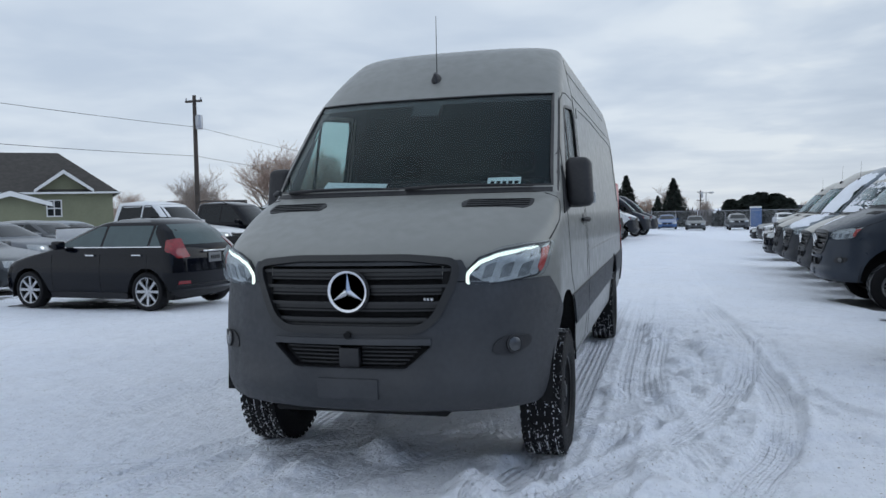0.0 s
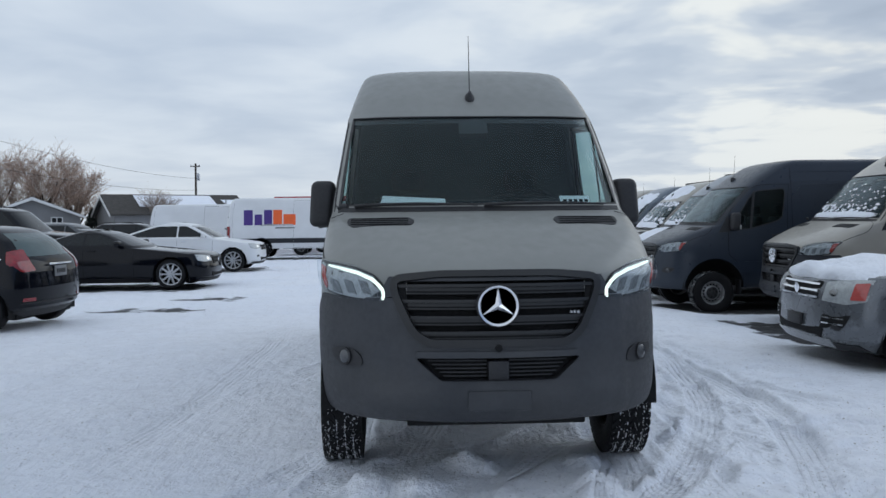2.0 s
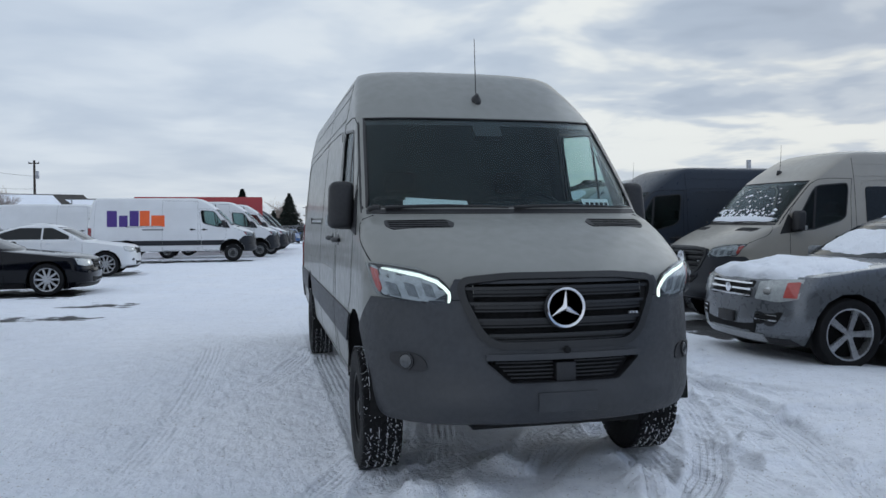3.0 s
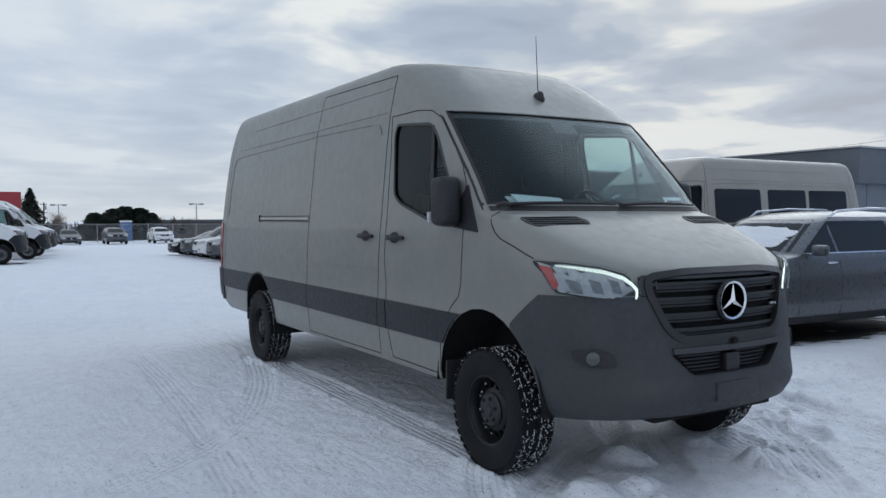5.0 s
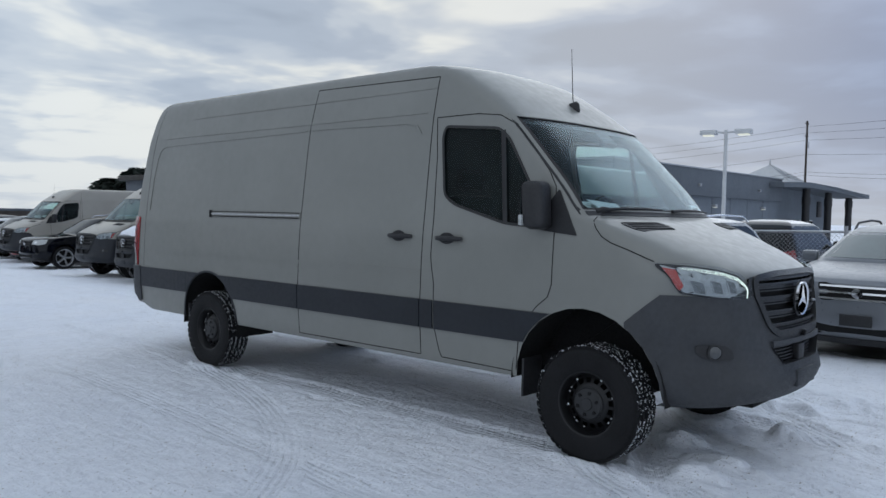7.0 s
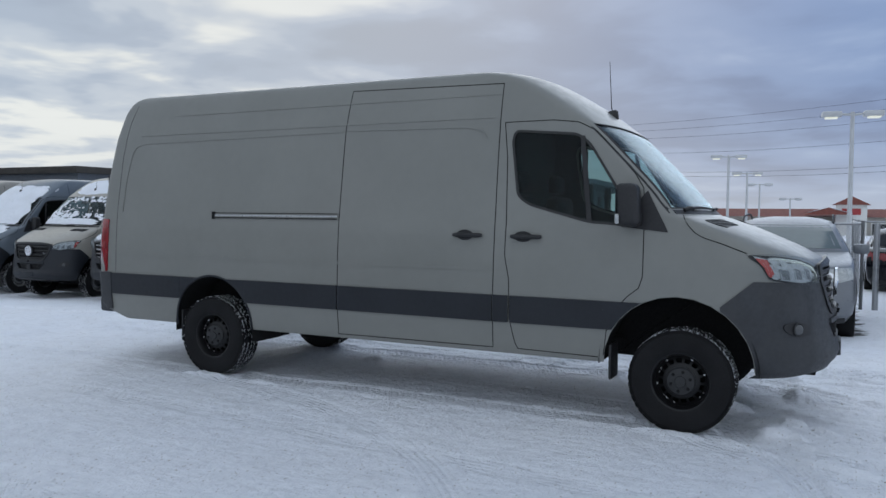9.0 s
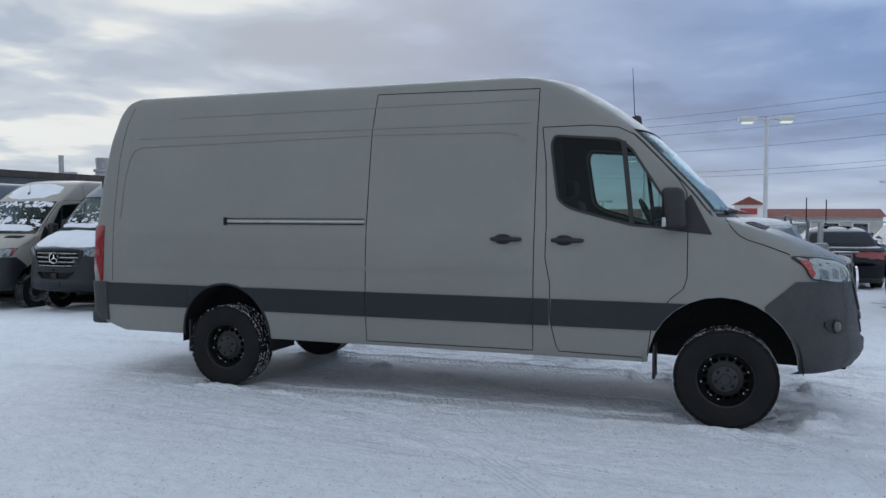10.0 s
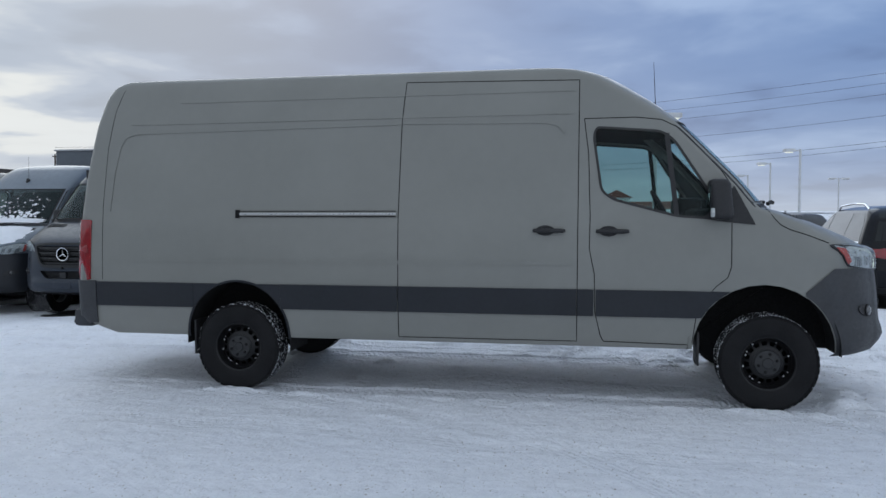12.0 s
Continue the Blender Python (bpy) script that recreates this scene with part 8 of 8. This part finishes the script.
# ---- fences ----
def chain_fence(x0, y0, x1, y1, h=1.55, label="galvanised chain-link fence with steel posts"):
    f = thing("chain_fence", label, "fence", "chain-link fences")
    a, b = Vector((x0, y0, 0)), Vector((x1, y1, 0))
    L = (b - a).length
    n = int(L / 2.5)
    for i in range(n + 1):
        p = a.lerp(b, i / n)
        z = ground_z(p.x, p.y)
        tube("post", [(p.x, p.y, z - 0.1), (p.x, p.y, z + h + 0.06)], 0.03, GALV, f, 8)
    za, zb2 = ground_z(x0, y0), ground_z(x1, y1)
    tube("top_rail", [(x0, y0, za + h), (x1, y1, zb2 + h)], 0.022, GALV, f, 8)
    bm = bmesh.new()
    step, dirn = 0.075, (b - a).normalized()
    side = Vector((-dirn.y, dirn.x, 0)) * 0.002

    def at(s, z):
        s = min(max(s, 0), L)
        p = a + dirn * s
        p.z = za + (zb2 - za) * s / L + z
        return p
    k = -h
    while k < L:
        for sg in (1, -1):
            s0, z0, s1, z1 = (k, 0.02, k + h, h) if sg > 0 else (k, h, k + h, 0.02)
            if s0 < 0:
                z0 = z0 + (z1 - z0) * (0 - s0) / (s1 - s0)
                s0 = 0
            if s1 > L:
                z1 = z0 + (z1 - z0) * (L - s0) / (s1 - s0)
                s1 = L
            if s1 - s0 > 0.02:
                p, q = at(s0, z0), at(s1, z1)
                u = Vector((0, 0, 0.0035))
                vs = [bm.verts.new(v) for v in (p - u, p + u, q + u, q - u)]
                bm.faces.new(vs)
        k += step
    tagged(part("wire_mesh", bm, GALV, f, smooth=False), kind="stuff")
    return f


chain_fence(9.15, -1.4, 9.15, 14.0)
chain_fence(17.5, -16.0, 17.5, -1.4)
chain_fence(9.15, -1.4, 17.5, -1.4)
gp = thing("gate_post", "thick steel gate post beside the fence", "post")
tube("pipe", [(9.1, -1.62, -0.3), (9.1, -1.62, 1.45)], 0.05, GALV, gp, 12)
chain_fence(-20, 84, 20, 84, 1.9, "chain-link fence along the far edge of the lot")


# ---- trees ----
def bare_tree_mesh(seed, h, spread_, twig):
    rs = random.Random(seed)
    trunk, crown = bmesh.new(), bmesh.new()

    def grow(bm, p, d, length, r, depth):
        pts = [p]
        q, dd = p.copy(), d.copy()
        for i in range(2):
            dd = (dd + Vector((rs.uniform(-1, 1), rs.uniform(-1, 1), rs.uniform(-0.1, 0.6))) * 0.16).normalized()
            q = q + dd * length / 2
            pts.append(q.copy())
        r = max(r, 0.008)
        tube_bm(bm, pts, [r, r * 0.85, r * 0.6], 6 if depth < 1 else 3)
        if depth < 4:
            n = (12, 7, 6, 5)[depth]
            for k in range(n):
                t = rs.uniform(0.35, 1.0)
                o = pts[0].lerp(pts[-1], t) if t < 0.9 else pts[-1]
                a = rs.uniform(0, 2 * math.pi)
                nd = (dd * 0.8 + Vector((math.cos(a), math.sin(a), rs.uniform(0.1, 0.6))) * spread_).normalized()
                grow(bm if depth < 1 else crown, o, nd, length * rs.uniform(0.5, 0.8), r * 0.42, depth + 1)
    grow(trunk, Vector((0, 0, 0)), Vector((0, 0, 1)), h * 0.40, h * 0.02, 0)
    return trunk, crown


def bare_tree(seed, h, label, twig=TWIG, spread_=0.78):
    t = thing("bare_tree", label, "tree", "bare trees")
    a, b = bare_tree_mesh(seed, h, spread_, twig)
    part("trunk", a, BARK, t)
    part("crown", b, twig, t, "leafless crown of fine twigs")
    return t


def conifer(seed, h, w, label, round_=False):
    rs = random.Random(seed)
    t = thing("conifer", label, "tree", "evergreen trees")
    tube("trunk", [(0, 0, 0), (0, 0, h * 0.95)], [h * 0.025, 0.02], BARK, t, 8)
    verts, faces = [], []
    for _ in range(5200):
        z = rs.random() ** (0.9 if round_ else 1.25)
        a = rs.uniform(0, 2 * math.pi)
        lumpy = noise.noise(Vector((math.cos(a) * 1.6, math.sin(a) * 1.6, z * 6 + seed)))
        if round_:
            rad = w * math.sqrt(max(0.02, 1 - (1.7 * z - 0.72) ** 2)) * (0.9 + 0.3 * lumpy)
        else:
            rad = w * (1.01 - z) * (0.95 + 0.35 * lumpy + 0.1 * math.sin(z * 45))
        rr = rad * rs.random() ** 0.5
        c = Vector((rr * math.cos(a), rr * math.sin(a), h * (0.03 + 0.95 * z) - 0.12 * rr))
        s = h * (rs.uniform(0.025, 0.06) if round_ else rs.uniform(0.016, 0.04) * (1.1 - 0.5 * z))
        o = Vector((math.cos(a), math.sin(a), rs.uniform(-0.7, 0.15))).normalized() * s * 2.0
        side = Vector((-math.sin(a), math.cos(a), rs.uniform(-0.5, 0.5))) * s
        i = len(verts)
        verts += [c - side, c + side, c + o]
        faces.append((i, i + 1, i + 2))
    raw("crown", verts, faces, NEEDLES, t, smooth=False)
    return t


SCRUB = mat("brown_scrub", (0.075, 0.06, 0.05), 0.95, 0, 0.35, 0.5)


def far_woods():
    """Low leafless scrub along the far edge of the lot."""
    rs = random.Random(91)
    verts, faces = [], []
    for _ in range(14000):
        az, d = rs.uniform(-50, 38), rs.uniform(112, 150)
        a = radians(az)
        x, y = d * math.sin(a), -5 + d * math.cos(a)
        env = 0.9 + 1.9 * max(0.0, 0.5 + noise.noise(Vector((az * 0.35, 0, 3)))) + 0.9 * noise.noise(Vector((az * 1.7, 0, 8)))
        if az > 12:
            env *= 0.6
        z = ground_z(x, y) + max(0.4, env) * rs.random() ** 0.8
        wd, up, lean = rs.uniform(0.05, 0.22), rs.uniform(0.4, 1.0), rs.uniform(-0.35, 0.35)
        i = len(verts)
        verts += [(x - wd, y, z - 0.5), (x + wd, y, z - 0.5), (x + lean, y + rs.uniform(-0.2, 0.2), z + up)]
        faces.append((i, i + 1, i + 2))
    t = raw("far_woods", verts, faces, SCRUB, None, smooth=False)
    return tagged(t, "band of brown leafless scrub along the horizon", "woods", kind="stuff")


far_woods()
bares = [bare_tree(11, 7.5, "leafless tree with a broad reddish crown"), bare_tree(23, 6.5, "leafless tree with grey-brown twigs", TWIG_GREY), bare_tree(37, 5.5, "leafless bushy tree with brown twigs", TWIG, 0.9)]
cons = [conifer(9, 5.0, 2.0, "tall rounded dark evergreen behind the van row", True), conifer(3, 7.0, 2.9, "dark pointed spruce beyond the lot"), conifer(5, 5.0, 3.1, "dark rounded evergreen beyond the lot", True)]


def plant(proto, az, d, scale, ex=0.07, ey=-5.08, turn=0):
    a = radians(az)
    x, y = ex + d * math.sin(a), ey + d * math.cos(a)
    m = pose(x, y, ground_z(x, y) - 0.1, 0, 0, turn)
    if not proto.get("used"):
        proto["used"] = 1
        proto.matrix_basis = m @ Matrix.Diagonal((scale, scale, scale, 1))
        return proto
    t = copy_thing(proto, m)
    t.scale = (scale, scale, scale)
    return t


BARE_SPOTS_FAR = [(0, -26.8, 85, 1.2), (0, -24.2, 84, 1.25), (0, -22.6, 88, 1.1), (1, -16.9, 78, 0.92), (1, -19.8, 95, 0.8), (2, -13.8, 96, 0.75), (2, -12.2, 96, 0.7), (1, -32.5, 60, 0.95), (1, -31.2, 62, 0.8), (2, -34.0, 70, 0.7),
]
BARE_SPOTS_FAR += [(2, -36.5, 75, 0.9), (1, -40.5, 80, 0.9), (2, -28.5, 75, 0.7), (1, -9.0, 120, 0.85), (1, -6.5, 100, 0.62), (2, -5.0, 110, 0.75), (1, 1.2, 125, 1.05), (1, 3.5, 130, 0.7), (2, 5.3, 140, 0.65), (2, -0.5, 120, 0.8),
        (2, -30.2, 90, 0.9), (2, -33.0, 95, 0.9), (2, -21.0, 100, 0.85), (2, -18.0, 105, 0.8), (2, -15.0, 110, 0.8), (2, 9.5, 150, 0.7), (2, 12.0, 150, 0.65)]
for k, (p, az, d, sc) in enumerate(BARE_SPOTS_FAR):
    plant(bares[p], az, d, sc * 1.12, turn=k * 47)
for k, (p, az, d, sc, ex, ey) in enumerate((
        (0, -2.75, 108, 1.0, 1.6, -4.7), (0, 0.45, 106, 0.92, 1.6, -4.7), (0, -0.6, 109, 0.6, 1.6, -4.7), (-1, 4.2, 106, 0.72, 1.6, -4.7), (0, 4.8, 107, 0.52, 1.6, -4.7), (-1, 5.4, 105, 0.82, 1.6, -4.7), (-1, 6.1, 106, 0.88, 1.6, -4.7), (0, 6.6, 107, 0.56, 1.6, -4.7), (-1, 7.0, 106, 0.84, 1.6, -4.7), (-1, 7.7, 107, 0.72, 1.6, -4.7), (1, 3.6, 108, 0.45, 1.6, -4.7),
        (-1, 25.7, 70, 1.0, -5.4, -2.4), (-1, 27.6, 68, 1.16, -5.4, -2.4), (-1, 29.0, 66, 1.0, -5.4, -2.4), (1, -27.8, 70, 0.62, 0.07, -5.08), (0, -21.6, 95, 0.6, 0.07, -5.08), (1, -31.8, 58, 0.55, 1.6, -4.7), (0, -2.9, 130, 0.8, 1.6, -4.7))):
    plant(cons[p + 1], az, d, sc, ex, ey, k * 63)
build_ground()
